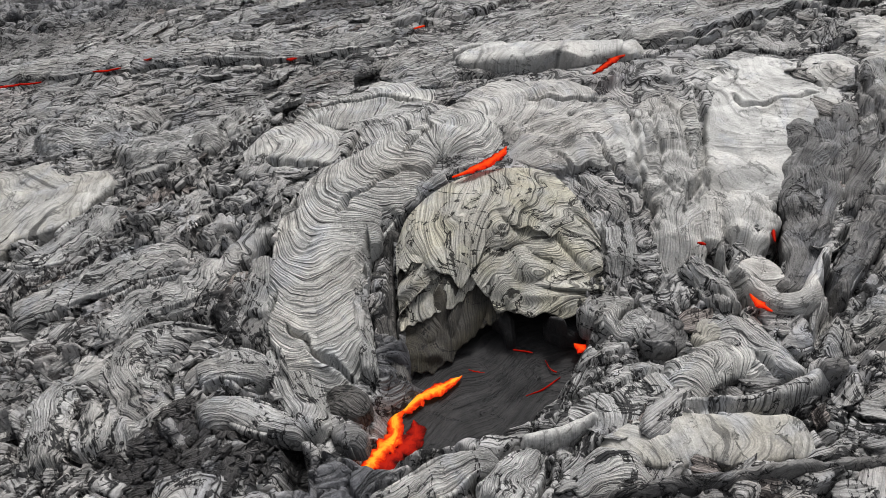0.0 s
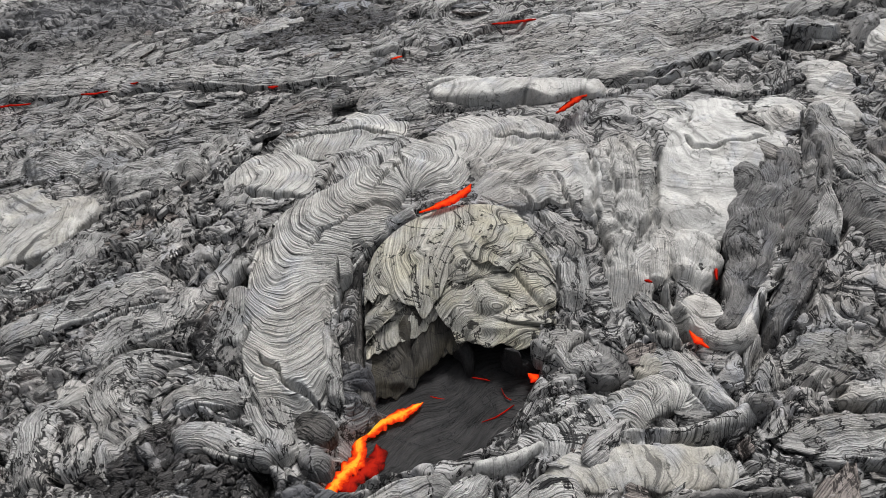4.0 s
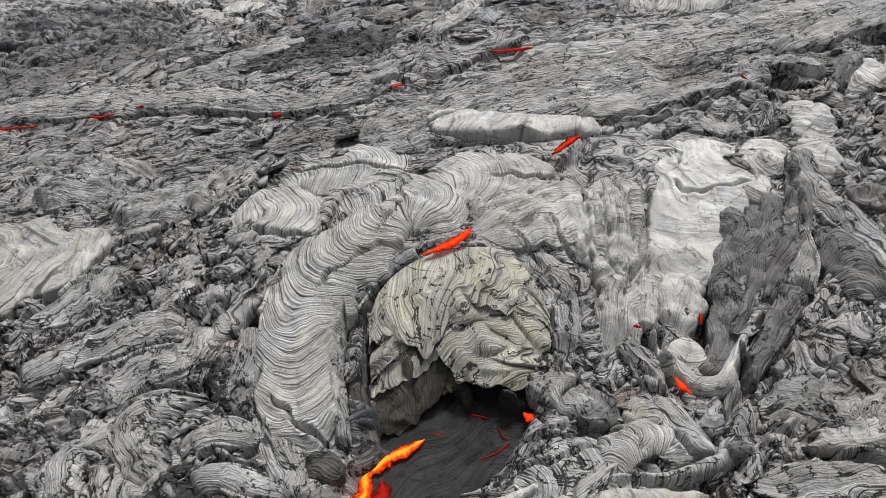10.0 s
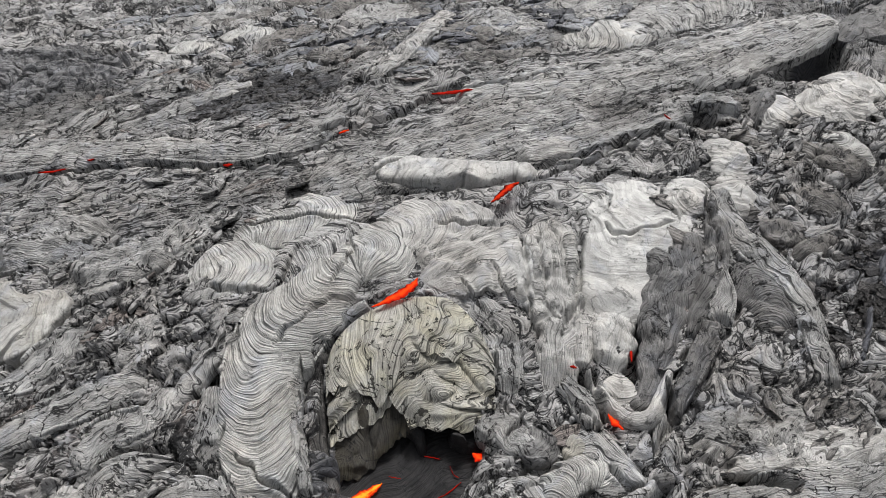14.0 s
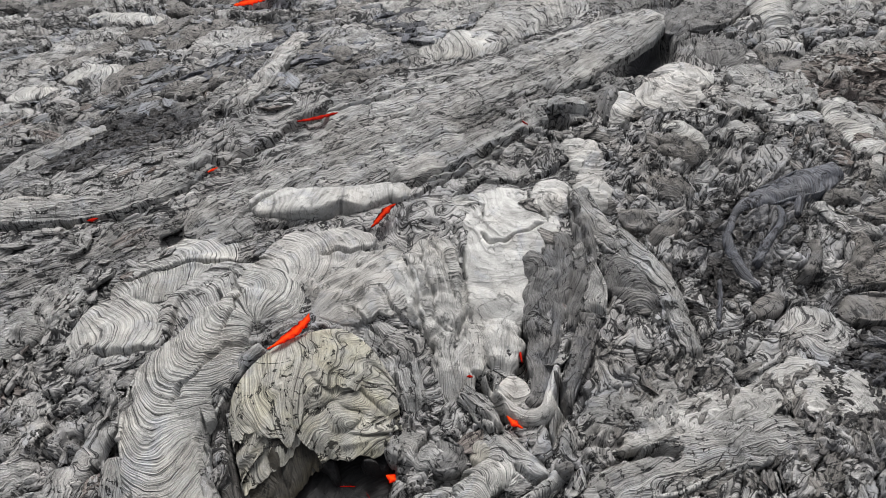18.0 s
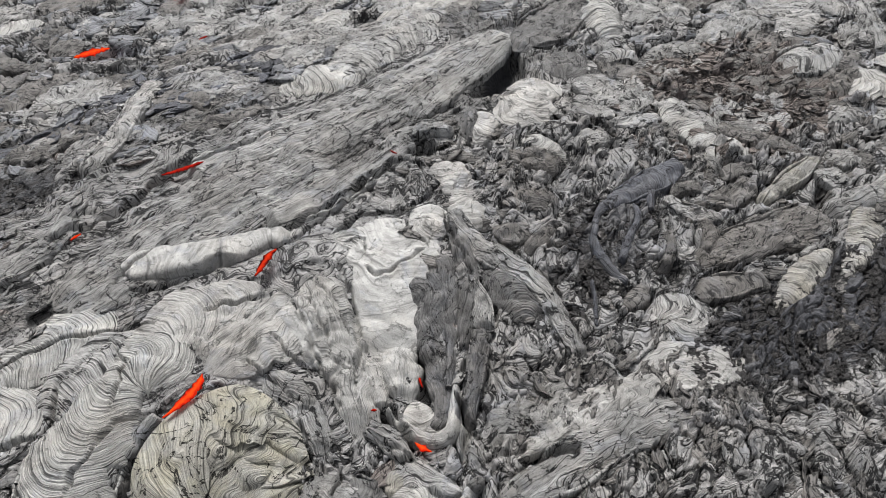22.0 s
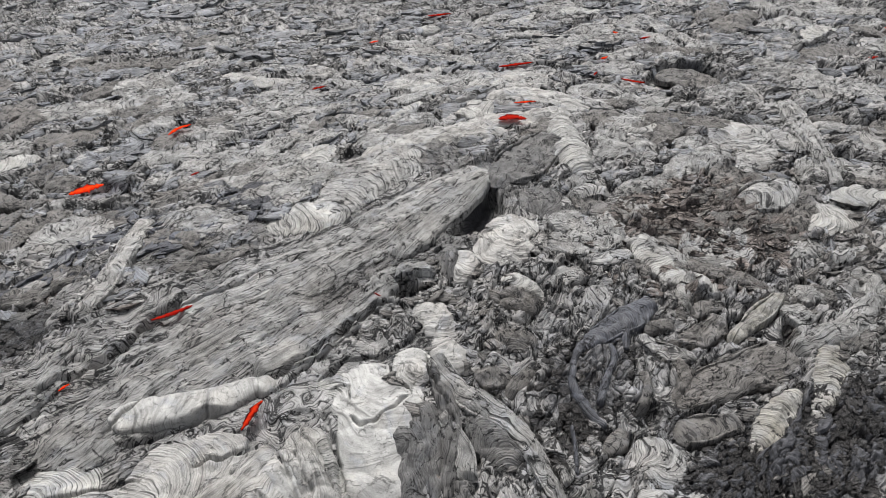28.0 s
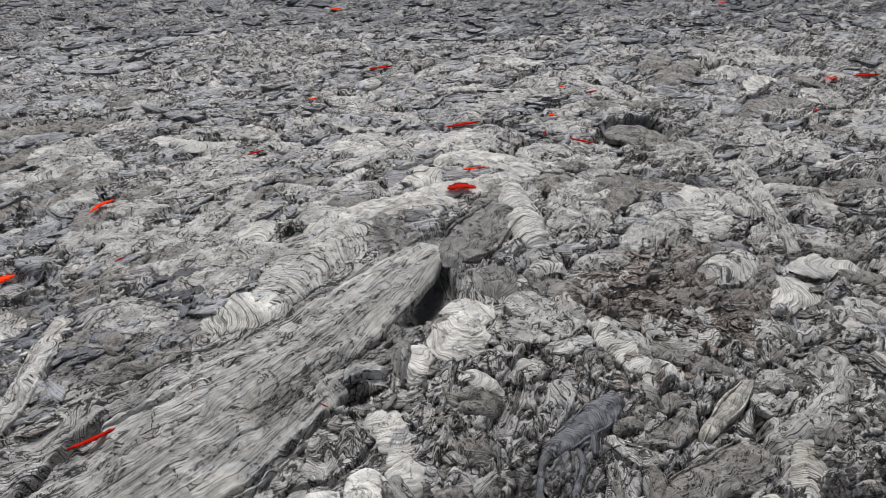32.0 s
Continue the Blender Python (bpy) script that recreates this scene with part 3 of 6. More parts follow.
    if stria:
        twist = swirls(X + seed, Y, seed + 2, 1.0)
        phase = drift / (0.065 if gap < 0.05 else 0.13) + 3.2 * swirl * twist
        z = z + 0.16 * (np.abs(twist) ** 0.7 - 0.35) * calm * min(1.0, wide.mean() / 0.5) * min(1.0, swirl)
        groove = 0.6 * billow(drift / 0.34, 0.3 * u + 0 * off, seed + 8, 2, 0.5) + 0.4 * np.abs(np.sin(np.pi * phase)) ** 0.6
        z = z + 1.7 * stria * (groove - 0.5) * calm
    z = np.where(np.abs(a)[None] > 1.571, z - 0.2 * (np.abs(a)[None] - 1.57) / (curl - 1.57 + 1e-6), z)
    for cut, w, deep in CUTS:
        if X.min() < cut[:, 0].max() and X.max() > cut[:, 0].min() and Y.min() < cut[:, 1].max() and Y.max() > cut[:, 1].min():
            d, q = line_distance(X + 0.12 * gnoise(X * 3, Y * 3, 91), Y + 0.12 * gnoise(X * 3, Y * 3, 92), cut)
            w = w * (1 + 0.6 * gnoise(X * 1.7, Y * 1.7, 93)) * np.clip(np.sin(np.pi * np.clip(q, 0.02, 0.98)) * 3, 0.2, 1)
            z = z - deep * (1 - step(0.2, 1.0, d / w)) + 0.03 * np.exp(-((d / w - 1.7) / 0.8) ** 2)
    turn = np.stack([phase, u if stria else drift, 0 * z + seed], -1)
    return np.stack([X, Y, z], -1), turn


def margins(points, widths, seed, lift=0.0):
    """The two edges of a sheet: where a rolled margin lies, and a crack on the other side."""
    rnd = random.Random(seed)
    line, s = smooth_line(points, 0.1)
    wide = np.interp(s / s[-1], np.linspace(0, 1, len(widths)), widths)
    tang = np.gradient(line[:, :2], axis=0)
    tang /= np.linalg.norm(tang, axis=1)[:, None] + 1e-9
    side = np.stack([-tang[:, 1], tang[:, 0]], 1)
    found = []
    for hand in (-1, 1):
        a, b = rnd.uniform(0.06, 0.3), rnd.uniform(0.65, 0.94)
        at = np.linspace(a, b, 9)
        edge = np.array([[np.interp(q, s / s[-1], (line + hand * side * wide[:, None] * (0.86 + 0.12 * math.sin(9 * q + seed)))[:, k]) for k in (0, 1)] for q in at])
        found.append(edge)
    return found, rnd


def tongue(name, label, category, material, points, widths, crown, group="", edged=True, **more):
    ob = thing(name, grid_mesh(name, *sheet(points, widths, crown, **more)), material, label, category, group)
    seed = more.get("seed", 0)
    if edged == "cracked":
        for edge in margins(points, widths, seed)[0]:
            away = edge - np.array(points).mean(0)[None, :2]
            crease([tuple(p) for p in edge + 0.12 * away / (np.linalg.norm(away, axis=1)[:, None] + 0.1)], 0.05 + more.get("gap", 0.03), 0.3)
    elif edged and max(widths) > 0.22 and material not in (PALE, SMOOTH):
        edges, rnd = margins(points, widths, seed)
        for k, edge in enumerate(edges):
            thick = rnd.uniform(0.028, 0.045) * (1.6 if more.get("gap", 0.03) > 0.05 else 1.0)
            roll = sheet([tuple(p) for p in edge], [thick * 0.5, thick, thick * 1.2, thick * 0.8, thick * 0.4], thick * 1.5, wave=0.3, amp=0.01, seed=seed + 60 + k, room=False, lift=more.get("lift", 0.0) + 0.02, flat=0.8, lumps=0.03, gap=more.get("gap", 0.03) * 1.2, ragged=2.0)
            part("margin_roll", grid_mesh("margin_roll", *roll), material, ob)
            crease([tuple(p) for p in edge + 0.1 * (edge - np.array(points).mean(0)[None, :2]) / (np.linalg.norm(edge - np.array(points).mean(0)[None, :2], axis=1)[:, None] + 0.1)], 0.09, 0.22)
    return ob


def glow(name, points, widths, z, material, parent=None, label="", rise=0.03, seed=0):
    """A strip of melt lying in a crack."""
    line, s = smooth_line(points, 0.04)
    wide = np.interp(s / s[-1], np.linspace(0, 1, len(widths)), widths) * (1 + 0.7 * gnoise(s * 4, s * 0, seed + 40) + 0.8 * gnoise(s * 13, s * 0 + 5, seed + 41))
    wide *= np.sqrt(np.clip(np.minimum(s, s[-1] - s) / 0.15, 0.02, 1))
    tang = np.gradient(line[:, :2], axis=0)
    tang /= np.linalg.norm(tang, axis=1)[:, None] + 1e-9
    side = np.stack([-tang[:, 1], tang[:, 0]], 1)
    c = np.linspace(-1, 1, 9)
    X = line[:, :1] + side[:, :1] * wide[:, None] * c[None]
    Y = line[:, 1:2] + side[:, 1:2] * wide[:, None] * c[None] + 0.25 * (wide * gnoise(s * 9, s * 0, seed + 42))[:, None]
    zz = np.interp(s / s[-1], np.linspace(0, 1, len(z)), z)[:, None] + rise * (1 - c**2)[None] + 0.02 * gnoise(X * 6, Y * 6, seed)
    me = grid_mesh(name, np.stack([X, Y, zz], -1), np.stack([0 * X + c[None], 0 * X + s[:, None], 0 * X + seed], -1))
    if parent is None:
        return thing(name, me, material, label, "lava")
    return part(name, me, material, parent, label)


def flakes(count, areas, size, seed, stand=0.25, bare=0.08, hump=0.15, loose=0.3):
    """Many bent scraps of crust at once: places, faces and flow, for one mesh. areas: (x, y, rx, ry, turn, share, lie)."""
    rng = np.random.default_rng(seed)
    share = np.array([a[5] for a in areas], float)
    pick = rng.choice(len(areas), count, p=share / share.sum())
    ar = np.array([a[:7] for a in areas], float)[pick]
    r, w = np.sqrt(rng.random(count)), rng.random(count) * 2 * np.pi
    ex, ey = r * np.cos(w) * ar[:, 2], r * np.sin(w) * ar[:, 3]
    c, s = np.cos(np.radians(ar[:, 4])), np.sin(np.radians(ar[:, 4]))
    cx, cy = ar[:, 0] + ex * c - ey * s, ar[:, 1] + ex * s + ey * c
    jj, ii = np.clip(np.searchsorted(GY, cy), 0, len(GY) - 1), np.clip(np.searchsorted(GX, cx), 0, len(GX) - 1)
    keep = ((ZONES[jj, ii, 0] < 0.35) | (rng.random(count) < bare)) & (TAKEN[jj, ii] < (0.6 if size > 0.25 else 2))
    cx, cy, ar = cx[keep], cy[keep], ar[keep]
    count = len(cx)
    yaw = np.radians(ar[:, 6] + rng.normal(0, 28, count) + 70 * gnoise(cx * 0.5, cy * 0.5, seed)) + np.pi * (rng.random(count) < 0.25)
    far = 1 + 0.045 * np.clip(np.hypot(cx, cy + 5) - 12, 0, 40)
    long = size * far * np.clip(rng.lognormal(0, 0.45, count), 0.4, 1.7)
    wide = long * rng.uniform(0.3, 0.85, count)
    tilt, bend, cup = rng.normal(0.6 * stand, 0.8 * loose, count), rng.normal(0, 0.3, count), rng.normal(0.3 * hump, 0.16, count)
    a, b = np.meshgrid(np.linspace(-1, 1, 6), np.linspace(-1, 1, 5))
    a, b = a.ravel()[None], b.ravel()[None]
    ids = np.arange(count)[:, None]
    ragged = 1 + 0.7 * gnoise(a * 1.6 + ids * 7.3, b * 0.4 + ids * 3.1, seed + 1)
    lx = long[:, None] * a * (1 + 0.35 * gnoise(b * 1.7 + ids * 5.1, ids * 2.7 + 0 * b, seed + 2)) + 0.3 * wide[:, None] * b**2
    ly = wide[:, None] * b * (1 - 0.55 * np.abs(a) ** 2.5) * ragged + 0.35 * long[:, None] * bend[:, None] * a**2
    X = cx[:, None] + lx * np.cos(yaw)[:, None] - ly * np.sin(yaw)[:, None]
    Y = cy[:, None] + lx * np.sin(yaw)[:, None] + ly * np.cos(yaw)[:, None]
    base = soft_height(X, Y)
    Z = base + 0.05 * size * far[:, None] + wide[:, None] * (tilt[:, None] * b + cup[:, None] * (b**2 - 0.4)) + 0.16 * wide[:, None] * gnoise(a * 1.5 + ids * 2.9, b * 1.5 + ids * 4.3, seed + 3)
    top = np.stack([X, Y, Z], -1)
    ring = [k for k in range(6)] + [6 * k + 5 for k in range(1, 5)] + [24 + k for k in range(4, -1, -1)] + [6 * k for k in range(3, 0, -1)]
    inset = top[:, ring] * 0.94 + 0.06 * top.mean(1, keepdims=True)
    inset[..., 2] = top[:, ring][..., 2] - np.clip(0.35 * wide, 0.03, 0.2)[:, None]
    P = np.concatenate([top, inset], 1)
    flow = np.concatenate([np.stack([ly / (0.5 * size), lx, 0 * lx + ids], -1), np.stack([ly / (0.5 * size), lx, 0 * lx + ids], -1)[:, ring]], 1)
    quads = [(6 * j + i, 6 * j + i + 1, 6 * j + i + 7, 6 * j + i + 6) for j in range(4) for i in range(5)]
    n = len(ring)
    quads += [(ring[k], 30 + k, 30 + (k + 1) % n, ring[(k + 1) % n]) for k in range(n)]
    return P, np.array(quads), flow, np.stack([cx, cy], -1)


def soup(name, P, quads, flow):
    """One mesh from many scraps of like build."""
    count, per = P.shape[:2]
    me = bpy.data.meshes.new(name)
    q = (quads[None] + (np.arange(count) * per)[:, None, None]).reshape(-1)
    me.vertices.add(count * per)
    me.vertices.foreach_set("co", np.ascontiguousarray(P.reshape(-1), np.float32))
    me.loops.add(len(q))
    me.loops.foreach_set("vertex_index", q.astype(np.int32))
    me.polygons.add(len(q) // 4)
    me.polygons.foreach_set("loop_start", np.arange(0, len(q), 4, dtype=np.int32))
    me.polygons.foreach_set("use_smooth", np.tile(np.arange(len(quads)) < 20, count))
    me.update(calc_edges=True)
    at = me.attributes.new("flow", "FLOAT_VECTOR", "POINT")
    at.data.foreach_set("vector", np.ascontiguousarray(flow.reshape(-1), np.float32))
    return me


# ---- the ground's hollows, cracks, stained zones and zones dark for cave shade ----
POOL = [(-2.31, -1.58), (-1.75, -0.78), (-0.71, -0.21), (0.18, 0.05), (1.33, -0.15), (0.91, -0.92), (0.4, -1.42), (-0.36, -1.58), (-1.52, -1.83), (-2.11, -1.81)]
hollow(POOL, -1.25, 0.3)
CAVE = [(-1.45, -0.5), (-1.3, 0.2), (-0.9, 0.75), (-0.2, 0.95), (0.6, 0.9), (1.25, 0.5), (1.4, -0.2), (0.6, -0.5), (-0.6, -0.6)]
hollow(CAVE, -1.35, 0.2)
CRACK = [(-10.3, 9.5), (-9.4, 9.35), (-8.5, 9.45), (-7.3, 9.3), (-5.7, 9.05), (-4.7, 8.7), (-3.1, 8.2), (-2.0, 8.1), (-1.0, 8.35), (-0.2, 8.85), (0.6, 8.95), (1.4, 9.2), (2.3, 9.65), (3.4, 9.45), (4.6, 9.3)]
crease(CRACK, 0.17, 0.4)
crease([(7.45, 6.42), (8.05, 6.56), (8.6, 6.42), (8.85, 6.1)], 0.22, 0.55)
hollow([(23.7, 11.1), (25.3, 11.6), (26.6, 11.4), (27.2, 10.3), (26.9, 9.1), (25.7, 8.7), (24.5, 9.5), (23.4, 10.3)], -0.6, 0.3)
hollow([(25.3, 11.6), (26.6, 11.5), (27.3, 10.3), (26.9, 9.1), (26.3, 10.2)], -1.6, 0.25)
# shadow on the pit's far wall, painted as dark ground
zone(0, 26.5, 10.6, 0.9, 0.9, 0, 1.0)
zone(0, 10.3, 1.3, 1.9, 1.2, 15, 0.75)
zone(0, -9.5, 15, 4.5, 2.4, -20, 0.7)
zone(0, 12.8, -3.3, 4.2, 1.5, -12, 1.0)
zone(0, 13.0, 1.0, 6.5, 5.0, -20, 0.4)
zone(1, 20.0, 3.0, 6.0, 6.0, 0, 0.35)
zone(1, -6.0, 0.5, 3.5, 3.0, 25, 0.4)
zone(0, 8.5, 0.4, 1.3, 0.9, 0, 0.35)
zone(1, -6.5, 0.8, 2.4, 1.6, 25, 0.45)
zone(0, -4.0, -1.4, 1.4, 0.8, 0, 0.6)
zone(1, 16.5, 2.8, 2.6, 2.2, 0, 0.9)
zone(0, -2.5, 11.3, 3.5, 1.2, 0, 0.8)
zone(2, 0.0, 0.8, 1.6, 1.2, 0, 0.8)
# deep shade of the cave under the overhang, painted dark
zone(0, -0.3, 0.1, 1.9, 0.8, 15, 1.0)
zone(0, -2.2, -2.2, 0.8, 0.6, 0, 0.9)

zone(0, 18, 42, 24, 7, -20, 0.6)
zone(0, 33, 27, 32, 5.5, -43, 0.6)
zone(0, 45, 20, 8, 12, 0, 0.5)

# ---- lava pool ----
pool = thing("lava_pool", None, None, "dark crusted lava pool with a molten orange stream", "lava pool")
line, s = smooth_line(POOL + POOL[:1], 0.08)
k = np.linspace(0, 1, 26)
mid = np.array([-0.5, -0.85])
PX = mid[0] + (line[:, 0:1] - mid[0]) * 1.14 * k[None]
PY = mid[1] + (line[:, 1:2] - mid[1]) * np.where(line[:, 1:2] > -0.5, 1.8, 1.14) * k[None]
PZ = -1.0 + 0.05 * (billow(PX * 1.6, PY * 1.6, 301, 4) - 0.5) + 0.0 * PX
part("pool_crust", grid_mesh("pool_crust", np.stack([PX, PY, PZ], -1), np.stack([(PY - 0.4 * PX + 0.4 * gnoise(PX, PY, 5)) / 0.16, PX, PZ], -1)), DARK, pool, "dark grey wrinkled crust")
glow("red_melt", [(-1.95, -1.55), (-1.6, -1.4), (-1.35, -1.2), (-1.35, -0.95)], [0.15, 0.22, 0.16, 0.08], [-0.97], RED, pool, "dull red cooling melt", seed=7)
glow("molten_stream", [(-2.16, -1.71), (-1.82, -1.36), (-1.62, -1.15), (-1.58, -0.84), (-1.26, -0.63), (-0.92, -0.52), (-0.58, -0.37)], [0.09, 0.13, 0.12, 0.11, 0.12, 0.1, 0.04], [-0.93], STREAM, pool, "bright orange molten stream", seed=3)

# ---- cracks through the skins ----
crease([(4.49, 4.18), (4.18, 3.06), (3.85, 2.17), (3.5, 1.65), (3.25, 1.3)], 0.07, 0.2, through=True)
crease([(3.18, 3.89), (2.99, 2.89), (2.84, 2.1), (2.75, 1.5)], 0.05, 0.16, through=True)
crease([(2.36, 3.12), (2.39, 2.61), (2.64, 1.88)], 0.05, 0.15, through=True)
crease([(0.85, 2.93), (1.19, 2.37), (1.3, 1.91), (1.6, 1.44)], 0.07, 0.2, through=True)
crease([(-2.81, 5.59), (-2.09, 5.61), (-1.13, 5.49), (-0.25, 5.21), (0.59, 4.81)], 0.06, 0.18, through=True)
crease([(-4.08, 4.17), (-3.26, 3.78), (-2.49, 3.56), (-2.0, 3.66), (-1.62, 4.33), (-0.92, 4.72)], 0.08, 0.22, through=True)
crease([(-2.1, 2.02), (-1.59, 2.45), (-0.84, 2.86), (-0.21, 2.86), (0.35, 3.02)], 0.05, 0.15, through=True)
crease([(6.51, 4.33), (6.24, 3.66), (6.5, 3.3)], 0.05, 0.15, through=True)
crease([(4.84, 4.37), (5.24, 4.38), (5.26, 4.1), (4.98, 3.82)], 0.04, 0.12, through=True)
crease([(4.8, 3.48), (5.1, 3.07), (5.78, 3.14), (6.27, 3.26)], 0.05, 0.14, through=True)
crease([(4.8, 4.77), (5.71, 4.98), (6.52, 4.63), (7.8, 4.8)], 0.12, 0.3, through=True)
crease([(7.35, 4.0), (7.02, 3.21), (6.82, 2.28), (6.42, 1.63)], 0.07, 0.2, through=True)
crease([(0.32, 6.12), (0.84, 5.81), (1.78, 5.53), (2.59, 5.34)], 0.09, 0.25, through=True)
crease([(3.59, 5.07), (4.38, 5.29), (5.46, 5.59), (6.61, 5.96), (7.89, 6.25)], 0.07, 0.3, through=True)
crease([(1.62, 2.93), (1.94, 2.01), (2.2, 1.42)], 0.05, 0.15, through=True)
crease([(-0.44, 5.01), (-0.39, 4.23), (-0.67, 3.49), (-0.92, 3.11)], 0.04, 0.12, through=True)
crease([(1.36, 4.47), (2.11, 4.24), (2.75, 4.07), (3.32, 4.11)], 0.06, 0.18, through=True)
crease([(3.46, 3.6), (3.26, 2.61), (3.12, 1.83), (3.32, 1.46)], 0.04, 0.12, through=True)
crease([(3.8, 4.0), (3.75, 2.89), (3.66, 2.08)], 0.04, 0.12, through=True)
crease([(4.44, -1.38), (4.84, -1.58), (5.31, -1.61)], 0.08, 0.2, through=True)
crease([(4.99, -1.85), (5.33, -2.02), (6.05, -2.32)], 0.12, 0.3, through=True)
crease([(1.96, -1.91), (2.57, -1.99), (3.23, -2.13), (3.82, -2.04)], 0.08, 0.22, through=True)
crease([(0.74, -1.23), (1.12, -1.4), (1.63, -1.33), (1.98, -1.23)], 0.06, 0.2, through=True)
crease([(0.89, -0.88), (1.38, -0.95), (1.88, -0.97), (2.51, -1.12)], 0.07, 0.2, through=True)
crease([(2.88, 0.32), (3.12, -0.25), (3.34, -0.68)], 0.07, 0.2, through=True)
crease([(4.74, -0.01), (4.6, -0.59), (4.3, -0.93), (4.06, -1.27)], 0.12, 0.3, through=True)
crease([(2.05, 0.48), (2.06, -0.05), (1.68, -0.38)], 0.06, 0.18, through=True)
crease([(3.58, 0.63), (3.47, 0.0), (3.53, -0.61)], 0.12, 0.3, through=True)
crease([(3.23, -1.24), (3.42, -1.63), (3.73, -1.68)], 0.06, 0.18, through=True)
crease([(1.42, 1.05), (1.5, 0.51), (1.23, 0.04)], 0.07, 0.2, through=True)
crease([(0.68, 1.23), (0.89, 0.76), (0.7, 0.18)], 0.06, 0.2, through=True)
crease([(1.96, 1.36), (1.79, 0.76), (1.83, 0.11)], 0.07, 0.2, through=True)
crease([(0.36, 1.7), (0.56, 1.05), (0.38, 0.46)], 0.06, 0.18, through=True)
crease([(-1.58, 8.49), (0.04, 8.95), (1.72, 9.41), (2.84, 9.56), (4.07, 9.4), (5.48, 9.1)], 0.08, 0.3, through=True)
crease([(4.28, 9.52), (5.77, 9.35), (7.96, 9.26), (9.84, 9.64), (11.61, 9.96)], 0.07, 0.2, through=True)
crease([(3.78, 5.52), (5.23, 5.69), (6.76, 6.03), (7.78, 6.23)], 0.07, 0.25, through=True)
crease([(-0.21, 6.37), (1.35, 6.9), (3.17, 7.18), (4.61, 7.28)], 0.06, 0.18, through=True)
crease([(6.72, 8.41), (8.68, 8.5), (11.08, 8.91)], 0.05, 0.15, through=True)
crease([(3.02, 6.81), (4.43, 6.9), (5.97, 7.04), (7.67, 7.51)], 0.05, 0.15, through=True)
crease([(-7.8, 2.42), (-7.29, 2.78), (-6.69, 3.27), (-6.04, 3.72)], 0.1, 0.28, through=True)
crease([(-7.19, 0.45), (-6.78, 0.95), (-6.29, 1.27)], 0.16, 0.4, through=True)
crease([(-5.07, -1.2), (-5.27, -0.45), (-5.23, 0.21), (-4.64, 0.5)], 0.06, 0.18, through=True)
crease([(-4.29, -0.88), (-4.44, -0.4), (-4.16, 0.14), (-3.39, 0.11)], 0.06, 0.18, through=True)
crease([(-1.62, 1.82), (-1.8, 1.02), (-1.8, 0.21), (-1.73, -0.39)], 0.06, 0.15, through=True)
crease([(-2.97, 0.82), (-3.23, 0.25), (-3.04, -0.33), (-2.69, -0.91)], 0.05, 0.15, through=True)
crease([(-2.89, 0.24), (-2.38, -0.36), (-1.87, -0.68)], 0.05, 0.14, through=True)

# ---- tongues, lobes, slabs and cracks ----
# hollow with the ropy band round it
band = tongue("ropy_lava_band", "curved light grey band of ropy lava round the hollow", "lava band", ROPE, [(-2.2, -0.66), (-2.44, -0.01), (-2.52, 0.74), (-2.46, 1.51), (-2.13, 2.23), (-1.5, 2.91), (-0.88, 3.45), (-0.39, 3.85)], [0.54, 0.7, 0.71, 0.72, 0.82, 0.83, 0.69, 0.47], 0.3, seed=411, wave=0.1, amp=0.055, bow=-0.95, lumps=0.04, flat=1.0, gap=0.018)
part("draped_tail", grid_mesh("draped_tail", *sheet([(-3.02, 0.12), (-2.82, -0.53), (-2.63, -1.08), (-2.45, -1.47)], [0.27, 0.32, 0.3, 0.15], 0.14, seed=422, stria=0.07, wave=0.3, amp=0.01)), SILVER, band, "folded draped tail")
part("inner_rim", grid_mesh("inner_rim", *sheet([(-1.81, -0.59), (-1.89, 0.14), (-1.93, 0.92), (-1.84, 1.59), (-1.46, 2.13), (-0.86, 2.51), (-0.22, 2.7)], [0.12, 0.14, 0.16, 0.16, 0.18, 0.18, 0.1], 0.16, seed=433, stria=0.03, wave=0.4, amp=0.008, room=False, lift=0.06)), SILVER, band, "smooth striated rim")
part("outer_folds", grid_mesh("outer_folds", *sheet([(-3.41, 0.43), (-3.3, 0.99), (-3.19, 1.59)], [0.19, 0.25, 0.18], 0.12, seed=444, stria=0.06, amp=0.01)), SILVER, band, "creased outer folds")
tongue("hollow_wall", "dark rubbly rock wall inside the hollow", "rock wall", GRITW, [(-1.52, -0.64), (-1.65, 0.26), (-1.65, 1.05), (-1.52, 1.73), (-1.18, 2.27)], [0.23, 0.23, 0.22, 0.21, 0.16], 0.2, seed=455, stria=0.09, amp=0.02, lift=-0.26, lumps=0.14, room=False)
